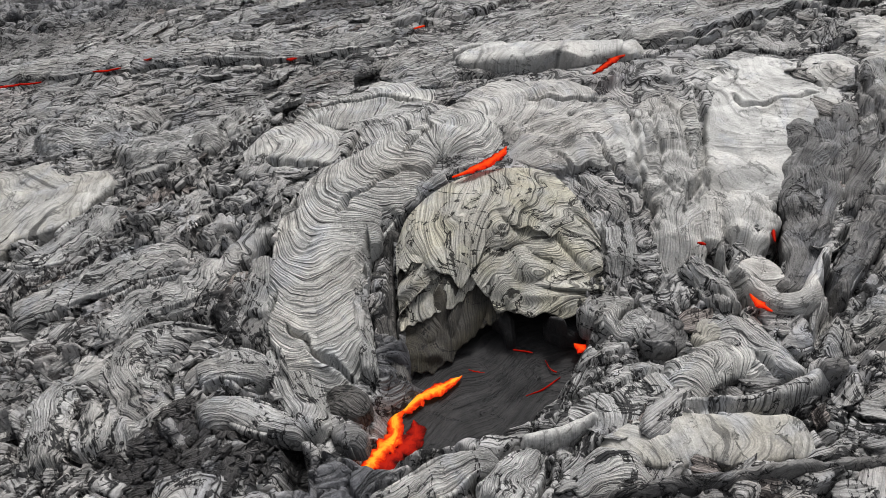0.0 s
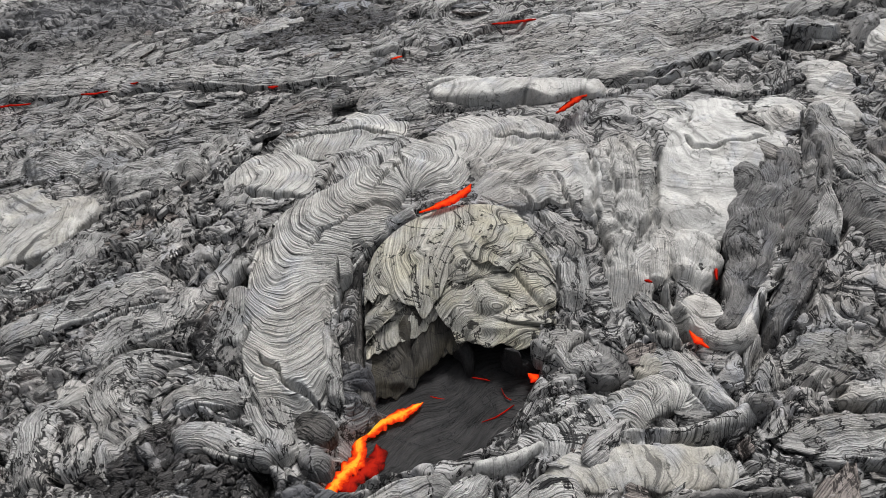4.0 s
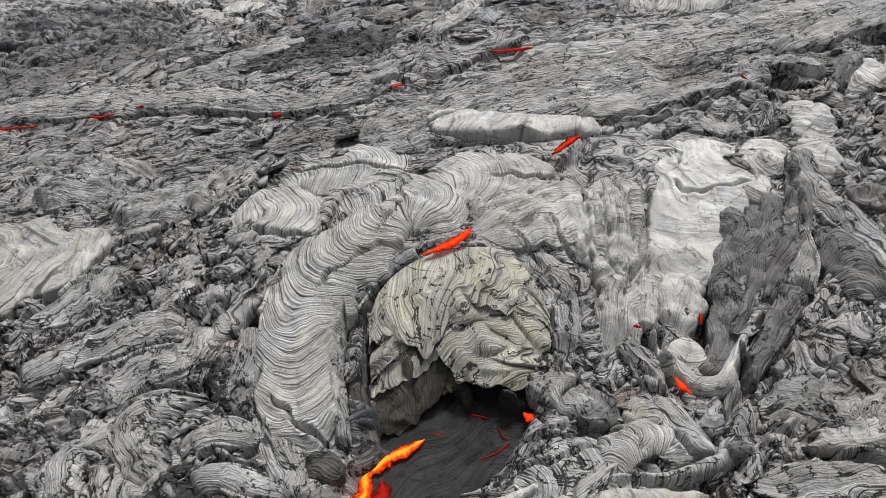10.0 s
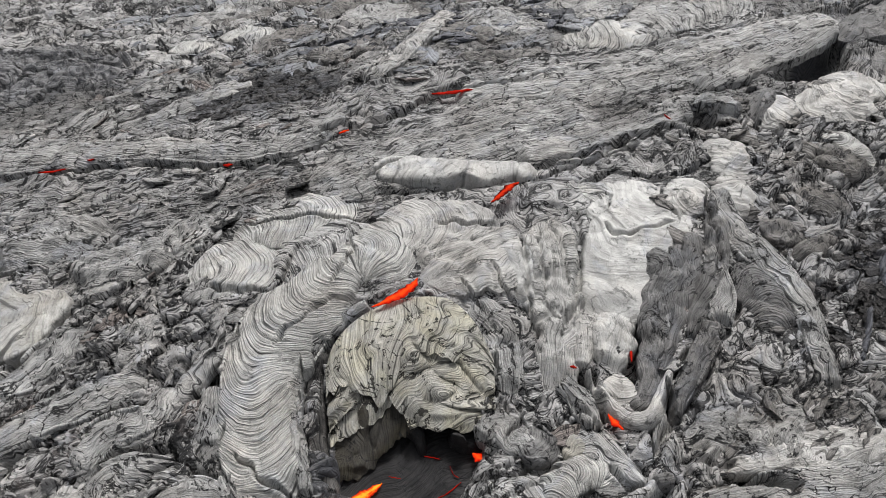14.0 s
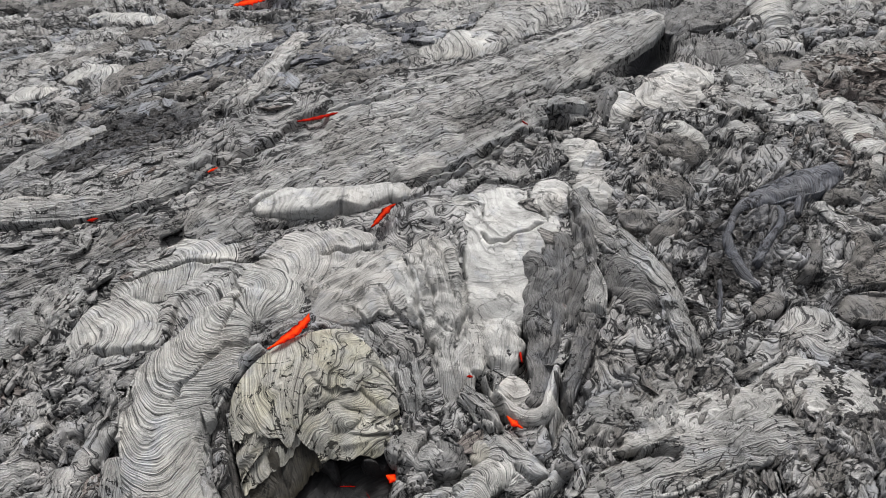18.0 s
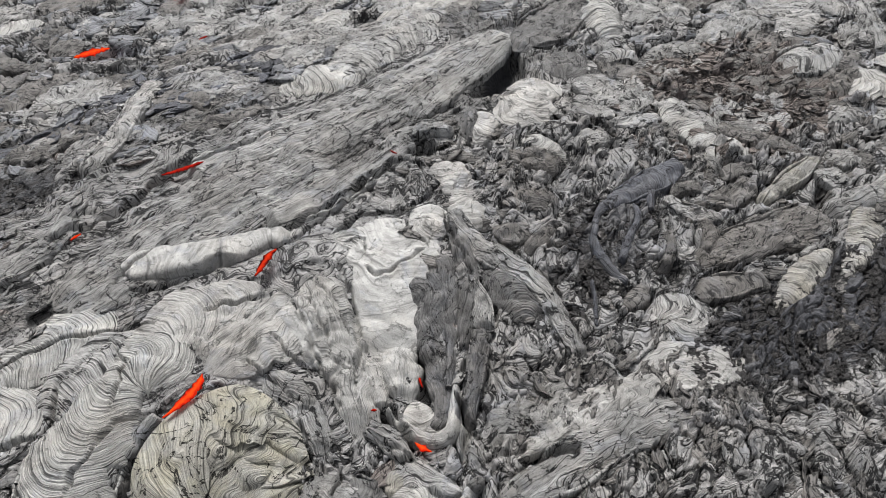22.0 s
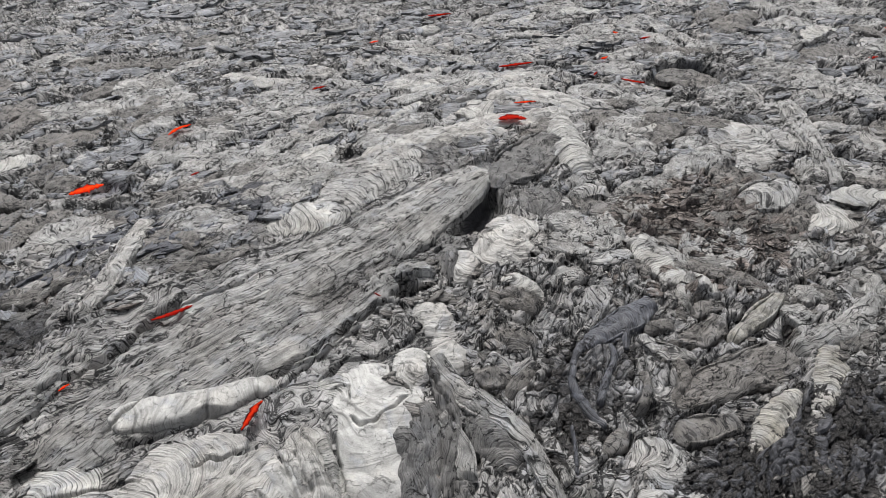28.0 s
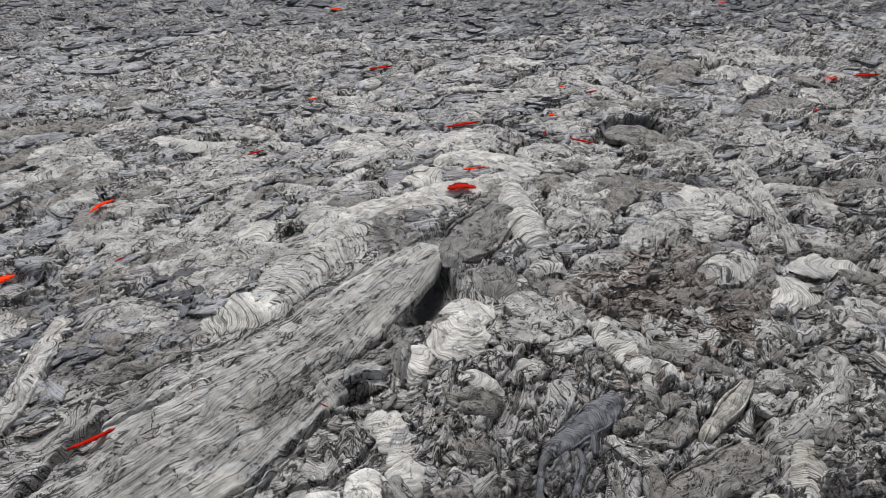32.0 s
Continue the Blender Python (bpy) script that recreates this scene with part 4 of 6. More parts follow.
def shell(seed, start, stop, back, curl, twisted, gap=0.02):
    """Part of the curtain over the hollow: u runs along the brow, v down from it; start and stop are the v of its edges along u."""
    top = smooth_line(BROW, 0.02)[0]
    foot = smooth_line(FOOT, 0.02)[0]
    u = np.linspace(0, 1, int(3.6 / gap))
    v = np.linspace(0, 1, int(2.6 / gap))[:, None]
    along = lambda line: np.stack([np.interp(u, np.linspace(0, 1, len(line)), line[:, q]) for q in range(3)], -1)
    a, b = along(top), along(foot)
    edge = np.interp(u, np.linspace(0, 1, len(stop)), stop) + 0.07 * gnoise(u * 9, u * 0, seed) + 0.05 * gnoise(u * 23, u * 0, seed + 1)
    first = np.interp(u, np.linspace(0, 1, len(start)), start)
    V = first[None] + (edge - first)[None] * np.minimum(v / 0.9, 1.0)
    U = u[None] + 0 * V
    flatness, drop = V**0.85, V**1.35
    X = a[None, :, 0] + (b - a)[None, :, 0] * flatness
    Y = a[None, :, 1] + (b - a)[None, :, 1] * flatness
    Z = a[None, :, 2] + (b - a)[None, :, 2] * drop
    du, dv = U * 3.4, V * 2.4
    twist = swirls(du + 3.3, dv, seed + 2, 1.25)
    fan = (U - 0.36) / (1.12 - np.minimum(V, 0.8)) * 24
    count = (1 - twisted(U)) * (fan + 2.5 * twist) + twisted(U) * (6.5 * twist + 8 * dv + 3 * du)
    folds = 0.26 * np.abs(twist) ** 0.7 + 0.05 * billow(du * 1.6, dv * 0.9, seed + 9, 2, 0.5)
    ropes = 0.010 * (np.abs(np.sin(np.pi * count)) ** 0.6 - 0.6)
    under = np.clip((v - 0.9) / 0.1, 0, 1)
    out = folds * (0.4 + 0.6 * np.sin(np.pi * np.clip(V, 0, 1)) ** 0.5) + ropes - back - curl * under**2
    Y = Y - 0.72 * out + 0.1 * under
    Z = Z + 0.55 * out - 0.06 * np.sin(np.pi * under)
    return np.stack([X, Y, Z], -1), np.stack([count, du, 0 * X + seed], -1)


BROW = [(-1.25, 1.7, -0.05), (-0.98, 2.08, 0.2), (-0.4, 2.45, 0.36), (0.4, 2.56, 0.46), (1.25, 2.4, 0.4), (1.68, 1.85, 0.18), (1.85, 1.1, -0.05)]
FOOT = [(-1.42, -0.38, -0.9), (-0.95, -0.25, -0.9), (-0.3, 0.05, -0.78), (0.15, 0.14, -0.58), (0.74, 0.04, -0.52), (1.25, -0.04, -0.5), (1.6, 0.05, -0.42)]
hang = thing("hanging_lava_curtain", None, None, "khaki-grey lava curtain draped in folds over the dark hollow", "lava curtain")
# recessed wall whose dark colour carries the shade under the drape
part("back_wall", grid_mesh("back_wall", *shell(466, [0.05], [0.98, 1.0, 0.96, 0.95, 0.9, 0.85, 0.8], 0.16, 0.2, lambda u: 0.25 + 0 * u)), SOOT_SHADE, hang, "soot-stained striated back wall, dark with painted shade")
part("brow_drape", grid_mesh("brow_drape", *shell(499, [0.0], [0.2, 0.36, 0.66, 0.4, 0.42, 0.3, 0.2], 0.0, 0.25, lambda u: 0.12 + 0 * u)), KHAKI, hang, "smooth khaki-grey brow falling to a point")
part("folded_mass", grid_mesh("folded_mass", *shell(521, [0.5, 0.5, 0.5, 0.42, 0.2, 0.15, 0.1], [0.5, 0.5, 0.5, 0.9, 0.97, 0.98, 0.8], 0.04, 0.25, lambda u: 0.85 + 0 * u)), KHAKI, hang, "crumpled folded mass over the cave")
part("streaked_fold", grid_mesh("streaked_fold", *shell(477, [0.3, 0.3, 0.45, 0.6, 0.6, 0.6, 0.6], [0.62, 0.7, 0.72, 0.6, 0.6, 0.6, 0.6], 0.1, 0.15, lambda u: 0.5 + 0 * u)), KHAKI, hang, "crumpled fold under the brow")
# drips coloured black so that they paint the overhang's deep shade
tongue("shade_black_pendant", "dripping lava pendant under the drape, black for the shade there", "lava tongue", DARK, [(0.03, 0.5), (0.2, 0.3), (0.21, -0.0)], [0.12, 0.12, 0.06], 0.1, seed=543, stria=0.05, room=False, level=[-0.6, -0.68, -0.85], lumps=0.05)
tongue("shade_black_pendant", "crumbling lava under the drape, black for the shade there", "lava tongue", DARK, [(0.74, 0.2), (1.05, 0.05), (1.28, -0.12)], [0.18, 0.24, 0.14], 0.1, seed=554, stria=0.05, room=False, level=[-0.68, -0.7, -0.72], lumps=0.06)

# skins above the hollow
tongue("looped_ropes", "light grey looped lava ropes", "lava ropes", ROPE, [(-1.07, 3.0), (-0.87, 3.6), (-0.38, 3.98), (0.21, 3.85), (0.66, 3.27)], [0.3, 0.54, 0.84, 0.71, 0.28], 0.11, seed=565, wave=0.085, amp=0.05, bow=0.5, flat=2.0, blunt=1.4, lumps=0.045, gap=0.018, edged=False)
tongue("streaked_lava_skin", "grey streaked lava skin", "lava tongue", SMOOTH, [(0.83, 3.18), (1.52, 3.41), (2.31, 3.59), (3.11, 3.75)], [0.42, 0.99, 1.23, 0.87], 0.06, seed=576, stria=0.035, amp=0.008, flat=2.0, blunt=1.4, lumps=0.045, edged=False)
tongue("streaked_lava_skin", "grey streaked lava skin", "lava tongue", SMOOTH, [(-0.14, 4.46), (0.83, 4.56), (1.76, 4.44), (2.75, 4.24)], [0.59, 0.79, 0.74, 0.41], 0.06, seed=587, wave=0.14, amp=0.03, bow=0.6, flat=2.0, blunt=1.4, lumps=0.045, edged=False)
tongue("folded_lava_skin", "light grey folded lava skin with deep creases", "lava tongue", SILVER, [(0.9, 2.55), (1.28, 2.02), (1.54, 1.6), (1.9, 1.31)], [0.27, 0.36, 0.35, 0.23], 0.11, seed=598, stria=0.08, amp=0.02, flat=2.0, blunt=1.4, lumps=0.045, edged=False)
tongue("folded_lava_skin", "light grey folded lava skin with deep creases", "lava tongue", SILVER, [(1.85, 2.42), (2.01, 1.85), (2.13, 1.2), (2.0, 0.48)], [0.39, 0.43, 0.34, 0.22], 0.11, seed=609, stria=0.07, amp=0.02, flat=2.0, blunt=1.4, lumps=0.045, edged=False)
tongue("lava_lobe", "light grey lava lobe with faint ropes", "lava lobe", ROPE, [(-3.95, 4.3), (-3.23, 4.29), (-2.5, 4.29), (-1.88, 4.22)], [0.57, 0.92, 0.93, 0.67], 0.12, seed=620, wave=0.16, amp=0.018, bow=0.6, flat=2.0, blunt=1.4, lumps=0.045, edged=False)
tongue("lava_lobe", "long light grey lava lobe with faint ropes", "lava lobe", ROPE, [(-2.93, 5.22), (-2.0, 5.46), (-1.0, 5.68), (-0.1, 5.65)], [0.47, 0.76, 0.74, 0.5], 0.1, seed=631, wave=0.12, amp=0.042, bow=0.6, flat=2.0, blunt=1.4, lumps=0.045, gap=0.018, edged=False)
tongue("lava_lobe", "pale lava lobe creased along its length", "lava lobe", SILVER, [(-2.0, 3.86), (-1.38, 4.26), (-0.63, 4.67), (0.13, 4.77)], [0.44, 0.65, 0.63, 0.44], 0.1, seed=642, wave=0.2, amp=0.02, bow=0.5, flat=2.0, blunt=1.4, lumps=0.045, edged=False)
rol = tongue("lava_roll", "pale rolled slab of lava crust lying on streaked flow", "lava slab", PALE, [(0.4, 6.75), (1.27, 6.4), (2.1, 5.91), (2.92, 5.59), (3.62, 5.55)], [0.38, 0.46, 0.44, 0.37, 0.3], 0.26, seed=653, wave=0.5, amp=0.012, room=False, flat=0.4, blunt=0.06, ragged=0.35, lumps=0.03)
part("ragged_end", grid_mesh("ragged_end", *sheet([(3.37, 5.42), (3.62, 5.42), (3.85, 5.65)], [0.21, 0.27, 0.15], 0.2, seed=664, wave=0.4, amp=0.02, room=False, flat=0.6, lumps=0.08, ragged=1.6)), PALE, rol, "ragged broken end")
part("curled_under_edge", grid_mesh("curled_under_edge", *sheet([(0.52, 6.51), (1.33, 6.11), (2.15, 5.66), (2.87, 5.41)], [0.08, 0.1, 0.1, 0.07], 0.14, seed=675, stria=0.03, amp=0.01, room=False)), SMOOTH, rol, "curled lower edge in shade")

# smooth lobes and the dark tongue
pil = tongue("lava_pillar", "pale folded lava tongue with deep flanks", "lava tongue", SMOOTH, [(3.83, 3.95), (3.54, 2.85), (3.3, 1.96), (3.09, 1.21), (2.85, 0.3)], [0.5, 0.6, 0.5, 0.46, 0.3], 0.2, seed=686, stria=0.04, amp=0.01, flat=1.5, lumps=0.08, swirl=1.5, ragged=1.8, blunt=2.2, edged=False)
part("ropy_flank", grid_mesh("ropy_flank", *sheet([(4.05, 3.4), (3.85, 2.6), (3.62, 1.85)], [0.14, 0.2, 0.14], 0.14, seed=690, wave=0.1, amp=0.03, room=False, lift=0.08)), ROPE, pil, "finely ropy flank")
part("smooth_cheek", grid_mesh("smooth_cheek", *sheet([(3.02, 3.66), (2.88, 2.8), (2.84, 2.01)], [0.3, 0.33, 0.19], 0.12, seed=697, wave=0.5, amp=0.01, flat=2.0, blunt=1.4, lumps=0.045)), PALE, pil, "smooth pale cheek")
lob = tongue("smooth_lava_lobe", "smooth pale lava lobe speckled with dark pits", "lava lobe", PALE, [(6.48, 4.26), (5.45, 3.41), (4.83, 2.64), (4.43, 1.92), (4.09, 1.36)], [1.27, 1.03, 0.87, 0.8, 0.57], 0.13, seed=708, wave=0.5, amp=0.012, lumps=0.04, flat=2.0, blunt=1.4, edged=False)
part("lower_lip", grid_mesh("lower_lip", *sheet([(3.82, 1.75), (3.6, 1.1), (3.38, 0.6)], [0.26, 0.3, 0.14], 0.14, seed=719, stria=0.04, amp=0.015, flat=1.2, lumps=0.05, ragged=1.6, room=False)), SMOOTH, lob, "hanging lower lip")
part("lower_lip", grid_mesh("lower_lip", *sheet([(4.4, 1.85), (4.22, 1.3), (4.02, 0.85), (3.84, 0.42)], [0.46, 0.5, 0.42, 0.2], 0.16, seed=730, stria=0.05, amp=0.02, flat=1.5, lumps=0.1, ragged=2.2, swirl=2.0, blunt=1.8, room=False)), PALE, lob, "ragged lower lip")
tongue("round_lava_knob", "rounded grey lava knob with ringed folds", "lava lobe", ROPE, [(4.82, 4.22), (5.13, 4.41), (5.41, 4.46)], [0.65, 0.82, 0.56], 0.12, seed=741, wave=0.12, amp=0.042, bow=1.2, flat=2.0, blunt=1.4, lumps=0.045, gap=0.018, edged=False)
tongue("curled_lava_plate", "pale curled plate of lava crust", "lava slab", PALE, [(6.44, 4.01), (6.85, 3.91), (7.0, 3.53)], [0.6, 0.8, 0.54], 0.15, seed=752, wave=0.3, amp=0.01, flat=2.0, blunt=1.4, lumps=0.045, edged=False)
dk = tongue("dark_lava_tongue", "dark rough lava tongue in a deep channel", "lava tongue", MID, [(6.05, 3.0), (5.62, 2.19), (5.17, 1.35), (4.75, 0.53), (4.36, -0.1), (3.9, -0.4)], [0.4, 0.44, 0.38, 0.3, 0.24, 0.12], 0.17, seed=763, stria=0.05, amp=0.02, lumps=0.09, flat=1.5, swirl=1.5, ragged=1.8, blunt=2.0, edged=False)
part("tongue_border", grid_mesh("tongue_border", *sheet([(6.55, 2.95), (6.2, 2.2), (5.66, 1.4), (5.1, 0.62), (4.72, 0.12)], [0.2, 0.24, 0.2, 0.14, 0.08], 0.14, seed=774, stria=0.03, amp=0.01, flat=1.5, ragged=1.6, blunt=1.6, room=False)), MID, dk, "smoother grey border")
tongue("curled_lava_lip", "smooth grey curled lip of lava round the tongue foot", "lava tongue", SMOOTH, [(3.45, 0.5), (3.56, -0.05), (3.8, -0.52), (4.25, -0.58), (4.66, -0.14), (4.9, 0.15)], [0.06, 0.1, 0.14, 0.16, 0.13, 0.07], 0.2, seed=796, stria=0.02, amp=0.008, lift=0.02, ragged=0.5, flat=0.8, lumps=0.03, edged=False)
tongue("channel_bank", "blue-grey finely streaked bank of the lava channel", "lava tongue", MID, [(5.5, 0.7), (5.95, 1.22), (6.6, 2.0), (7.08, 2.95), (7.2, 3.7)], [0.1, 0.22, 0.26, 0.26, 0.16], 0.14, seed=799, stria=0.04, amp=0.015, lumps=0.05, edged=False)
tongue("lava_bulb", "grey lava bulb in the channel", "lava lobe", SMOOTH, [(4.08, 0.39), (3.87, 0.05), (3.7, -0.27)], [0.24, 0.34, 0.21], 0.14, seed=807, wave=0.25, amp=0.02, flat=2.0, blunt=1.4, lumps=0.045, edged=False)
tongue("lava_fold", "bundle of striated lava folds beside the channel", "lava fold", SILVER, [(2.9, 0.52), (3.17, 0.04), (3.23, -0.63)], [0.19, 0.26, 0.15], 0.16, seed=818, stria=0.08, amp=0.02, flat=1.6, edged=False)
tongue("saddle_of_lava", "smooth creased saddle of lava skin", "lava fold", SLAB, [(2.57, -0.93), (2.95, -0.7), (3.22, -0.93), (3.46, -1.34), (3.7, -1.7)], [0.12, 0.23, 0.22, 0.18, 0.1], 0.07, seed=829, stria=0.05, amp=0.02, flat=1.8, edged=False)
tongue("lava_fold", "creased light grey lava fold beside the pool", "lava fold", SILVER, [(1.22, -0.22), (1.58, 0.0), (1.85, -0.37), (2.19, -0.75)], [0.16, 0.29, 0.27, 0.15], 0.14, seed=840, stria=0.08, amp=0.02, flat=1.8, swirl=2.0, edged=False)
tongue("lava_fold", "curved dark-lined lava ropes in front of the pool", "lava ropes", ROPE, [(2.03, -1.37), (2.49, -1.22), (2.95, -1.34), (3.18, -1.64)], [0.15, 0.27, 0.29, 0.15], 0.12, seed=851, wave=0.09, amp=0.056, bow=0.8, flat=1.8, gap=0.018, edged=False)
tongue("blue_grey_lava_edge", "blue-grey rough edge of the lava channel", "lava tongue", MID, [(6.16, 0.95), (5.59, 0.33), (4.97, -0.23), (4.63, -0.74)], [0.22, 0.25, 0.18, 0.09], 0.15, seed=862, stria=0.07, amp=0.03, lumps=0.1)
tongue("pinched_lava_fold", "light grey pinched lava fold", "lava tongue", SILVER, [(4.56, -0.44), (4.36, -0.98), (4.26, -1.42)], [0.13, 0.19, 0.27], 0.15, seed=873, stria=0.03, amp=0.01, flat=2.0, blunt=1.4, lumps=0.045, edged=False)
crease([(5.5, 2.5), (4.95, 1.62), (4.49, 0.8), (4.17, 0.1)], 0.2, 0.8)
crease([(3.3, 0.64), (3.4, 0.08), (3.55, -0.45)], 0.14, 0.6)
crease([(4.81, -0.03), (4.42, -0.54), (4.12, -1.06)], 0.16, 0.5)

# front of the hollow
tongue("grey_lava_sheet", "blue-grey flat lava sheet", "lava slab", MID, [(1.9, -0.37), (2.21, -0.61), (2.51, -0.83)], [0.29, 0.33, 0.25], 0.08, seed=884, wave=0.5, amp=0.01)
fs = tongue("front_lava_slab", "light grey creased lava slab beside the pool", "lava slab", SILVER, [(0.67, -1.71), (1.22, -1.56), (1.76, -1.44), (2.19, -1.27)], [0.27, 0.41, 0.42, 0.33], 0.11, seed=895, wave=0.3, amp=0.02, flat=2.0, blunt=1.4, lumps=0.045, edged=False)
part("smooth_lip", grid_mesh("smooth_lip", *sheet([(-0.02, -1.87), (0.31, -1.89), (0.68, -1.81), (1.03, -1.7)], [0.1, 0.12, 0.1, 0.06], 0.14, seed=906, wave=0.5, amp=0.006)), PALE, fs, "smooth rounded lip")
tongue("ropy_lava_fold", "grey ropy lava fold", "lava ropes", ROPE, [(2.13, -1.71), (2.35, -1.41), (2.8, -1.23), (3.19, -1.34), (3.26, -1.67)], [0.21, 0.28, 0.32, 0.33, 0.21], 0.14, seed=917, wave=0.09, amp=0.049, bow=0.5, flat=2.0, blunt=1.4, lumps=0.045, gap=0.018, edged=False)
tongue("ropy_lava_fold", "grey ropy lava fold", "lava ropes", SILVER, [(2.7, -0.73), (3.11, -0.86), (3.32, -1.22), (3.65, -1.6)], [0.27, 0.39, 0.33, 0.24], 0.14, seed=928, stria=0.05, amp=0.02, flat=2.0, blunt=1.4, lumps=0.045, edged=False)
tongue("ribbed_lava_block", "small grey ribbed block of lava", "lava block", MID, [(3.81, -1.73), (3.98, -1.73), (4.14, -1.75)], [0.11, 0.13, 0.12], 0.28, seed=939, stria=0.05, amp=0.01, flat=0.4, blunt=0.15, ragged=0.3, edged=False)
tongue("lava_log", "rounded grey roll of lava", "lava slab", SILVER, [(1.96, -1.87), (2.36, -1.92), (2.83, -1.95), (3.37, -1.87), (3.95, -1.71)], [0.11, 0.13, 0.11, 0.12, 0.14], 0.15, seed=950, wave=0.4, amp=0.015)
tongue("pale_lava_skin", "pale smooth lava skin with yellowish bloom", "lava tongue", SLAB, [(0.86, -2.28), (1.58, -2.17), (2.3, -2.24), (2.97, -2.39), (3.33, -2.61)], [0.22, 0.36, 0.41, 0.4, 0.23], 0.09, seed=961, wave=0.6, amp=0.012, flat=2.0, blunt=1.4, lumps=0.045, edged=False)
tongue("dark_lava_ridge", "thin dark ridge of broken lava", "lava tongue", MID, [(0.58, -2.79), (1.49, -2.79), (2.36, -2.85), (3.23, -2.89), (4.1, -2.95)], [0.05, 0.07, 0.08, 0.07, 0.07], 0.11, seed=972, stria=0.05, amp=0.03)
tongue("fanned_lava_ropes", "light grey lava ropes fanning from the pool edge", "lava ropes", SILVER, [(-1.96, -2.54), (-1.37, -2.34), (-0.81, -2.1), (-0.31, -2.0)], [0.21, 0.26, 0.25, 0.13], 0.14, seed=983, stria=0.07, amp=0.01)
tongue("fanned_lava_ropes", "light grey lava ropes fanning from the pool edge", "lava ropes", SILVER, [(-0.51, -2.78), (-0.25, -2.43), (0.03, -2.18), (0.24, -2.03)], [0.39, 0.37, 0.26, 0.1], 0.13, seed=994, stria=0.08, amp=0.01)
tongue("pale_lava_skin", "pale wrinkled lava skin", "lava tongue", SILVER, [(0.45, -2.56), (1.01, -2.46), (1.45, -2.53)], [0.24, 0.3, 0.19], 0.09, seed=1005, stria=0.06, amp=0.02, flat=2.0, blunt=1.4, lumps=0.045, edged=False)
tongue("ash_lump", "ash-dusted grey lava lump beside the pool", "lava lobe", MID, [(-2.3, -1.6), (-2.12, -1.48), (-1.95, -1.6)], [0.14, 0.2, 0.12], 0.08, seed=1016, stria=0.06, amp=0.03, swirl=2.0, ragged=2.0, lumps=0.05, edged=False)
tongue("blue_lava_lump", "bluish dark lava lump under the band", "lava lobe", GRITW, [(-2.44, -0.9), (-2.15, -0.87), (-1.87, -1.03)], [0.23, 0.27, 0.19], 0.12, seed=1027, stria=0.08, amp=0.04, flat=2.0, lumps=0.1, edged=False)
crease([(-2.91, -1.18), (-2.78, -1.65), (-2.89, -2.11)], 0.22, 0.6)

# field beside the band
swl = tongue("swirled_lava_skin", "light grey swirl of lava skin", "lava tongue", SILVER, [(-3.69, 0.02), (-4.32, 0.24), (-4.88, 0.25), (-5.11, -0.12), (-4.97, -0.65), (-4.57, -1.03)], [0.16, 0.25, 0.33, 0.31, 0.2, 0.15], 0.14, seed=1038, stria=0.06, amp=0.015)
part("inner_swirl", grid_mesh("inner_swirl", *sheet([(-4.22, -0.19), (-4.61, -0.13), (-4.76, -0.38), (-4.45, -0.61)], [0.17, 0.23, 0.16, 0.11], 0.08, seed=1049, stria=0.06, amp=0.015)), SILVER, swl, "tighter inner swirl")
tongue("pale_lava_skin", "pale smooth lava skin", "lava tongue", SILVER, [(-4.79, -1.44), (-4.81, -1.03), (-4.55, -0.73), (-4.14, -0.62)], [0.22, 0.32, 0.3, 0.17], 0.11, seed=1060, stria=0.03, amp=0.01, flat=2.0, blunt=1.4, lumps=0.045, edged=False)
tongue("lava_fold", "bundled dark grey lava folds", "lava tongue", SILVER, [(-4.05, -1.15), (-3.6, -0.99), (-3.1, -1.19), (-2.62, -1.38)], [0.2, 0.23, 0.23, 0.13], 0.14, seed=1071, stria=0.08, amp=0.03)
tongue("lava_fold", "bundled grey lava folds", "lava tongue", SILVER, [(-4.16, -0.44), (-3.59, -0.27), (-3.08, -0.44)], [0.18, 0.28, 0.18], 0.14, seed=1082, stria=0.08, amp=0.03)
tongue("lava_fold", "bundled grey lava folds", "lava tongue", SILVER, [(-5.82, -1.55), (-5.91, -1.06), (-5.96, -0.45), (-5.74, -0.13)], [0.21, 0.3, 0.36, 0.25], 0.14, seed=1093, stria=0.07, amp=0.03)
tongue("lava_fold", "bundled grey lava folds", "lava tongue", SILVER, [(-5.24, -1.44), (-5.26, -0.94), (-5.18, -0.52)], [0.22, 0.27, 0.22], 0.14, seed=1104, stria=0.07, amp=0.03)
tongue("smooth_lava_patch", "smooth grey patch of lava skin", "lava tongue", SMOOTH, [(-6.05, 0.07), (-5.74, 0.09), (-5.4, -0.18)], [0.24, 0.25, 0.15], 0.08, seed=1115, wave=0.5, amp=0.01, flat=2.0, blunt=1.4, lumps=0.045, edged=False)
tongue("lava_fold", "brownish wrinkled lava folds", "lava tongue", SILVER, [(-7.28, 1.3), (-6.4, 1.64), (-5.53, 1.83), (-4.44, 1.97)], [0.31, 0.44, 0.46, 0.26], 0.11, seed=1126, stria=0.07, amp=0.03)
tongue("lava_fold", "grey wrinkled lava folds", "lava tongue", SILVER, [(-5.58, 0.44), (-5.1, 1.02), (-4.34, 1.15), (-3.97, 1.73)], [0.26, 0.4, 0.35, 0.21], 0.11, seed=1137, stria=0.07, amp=0.03)
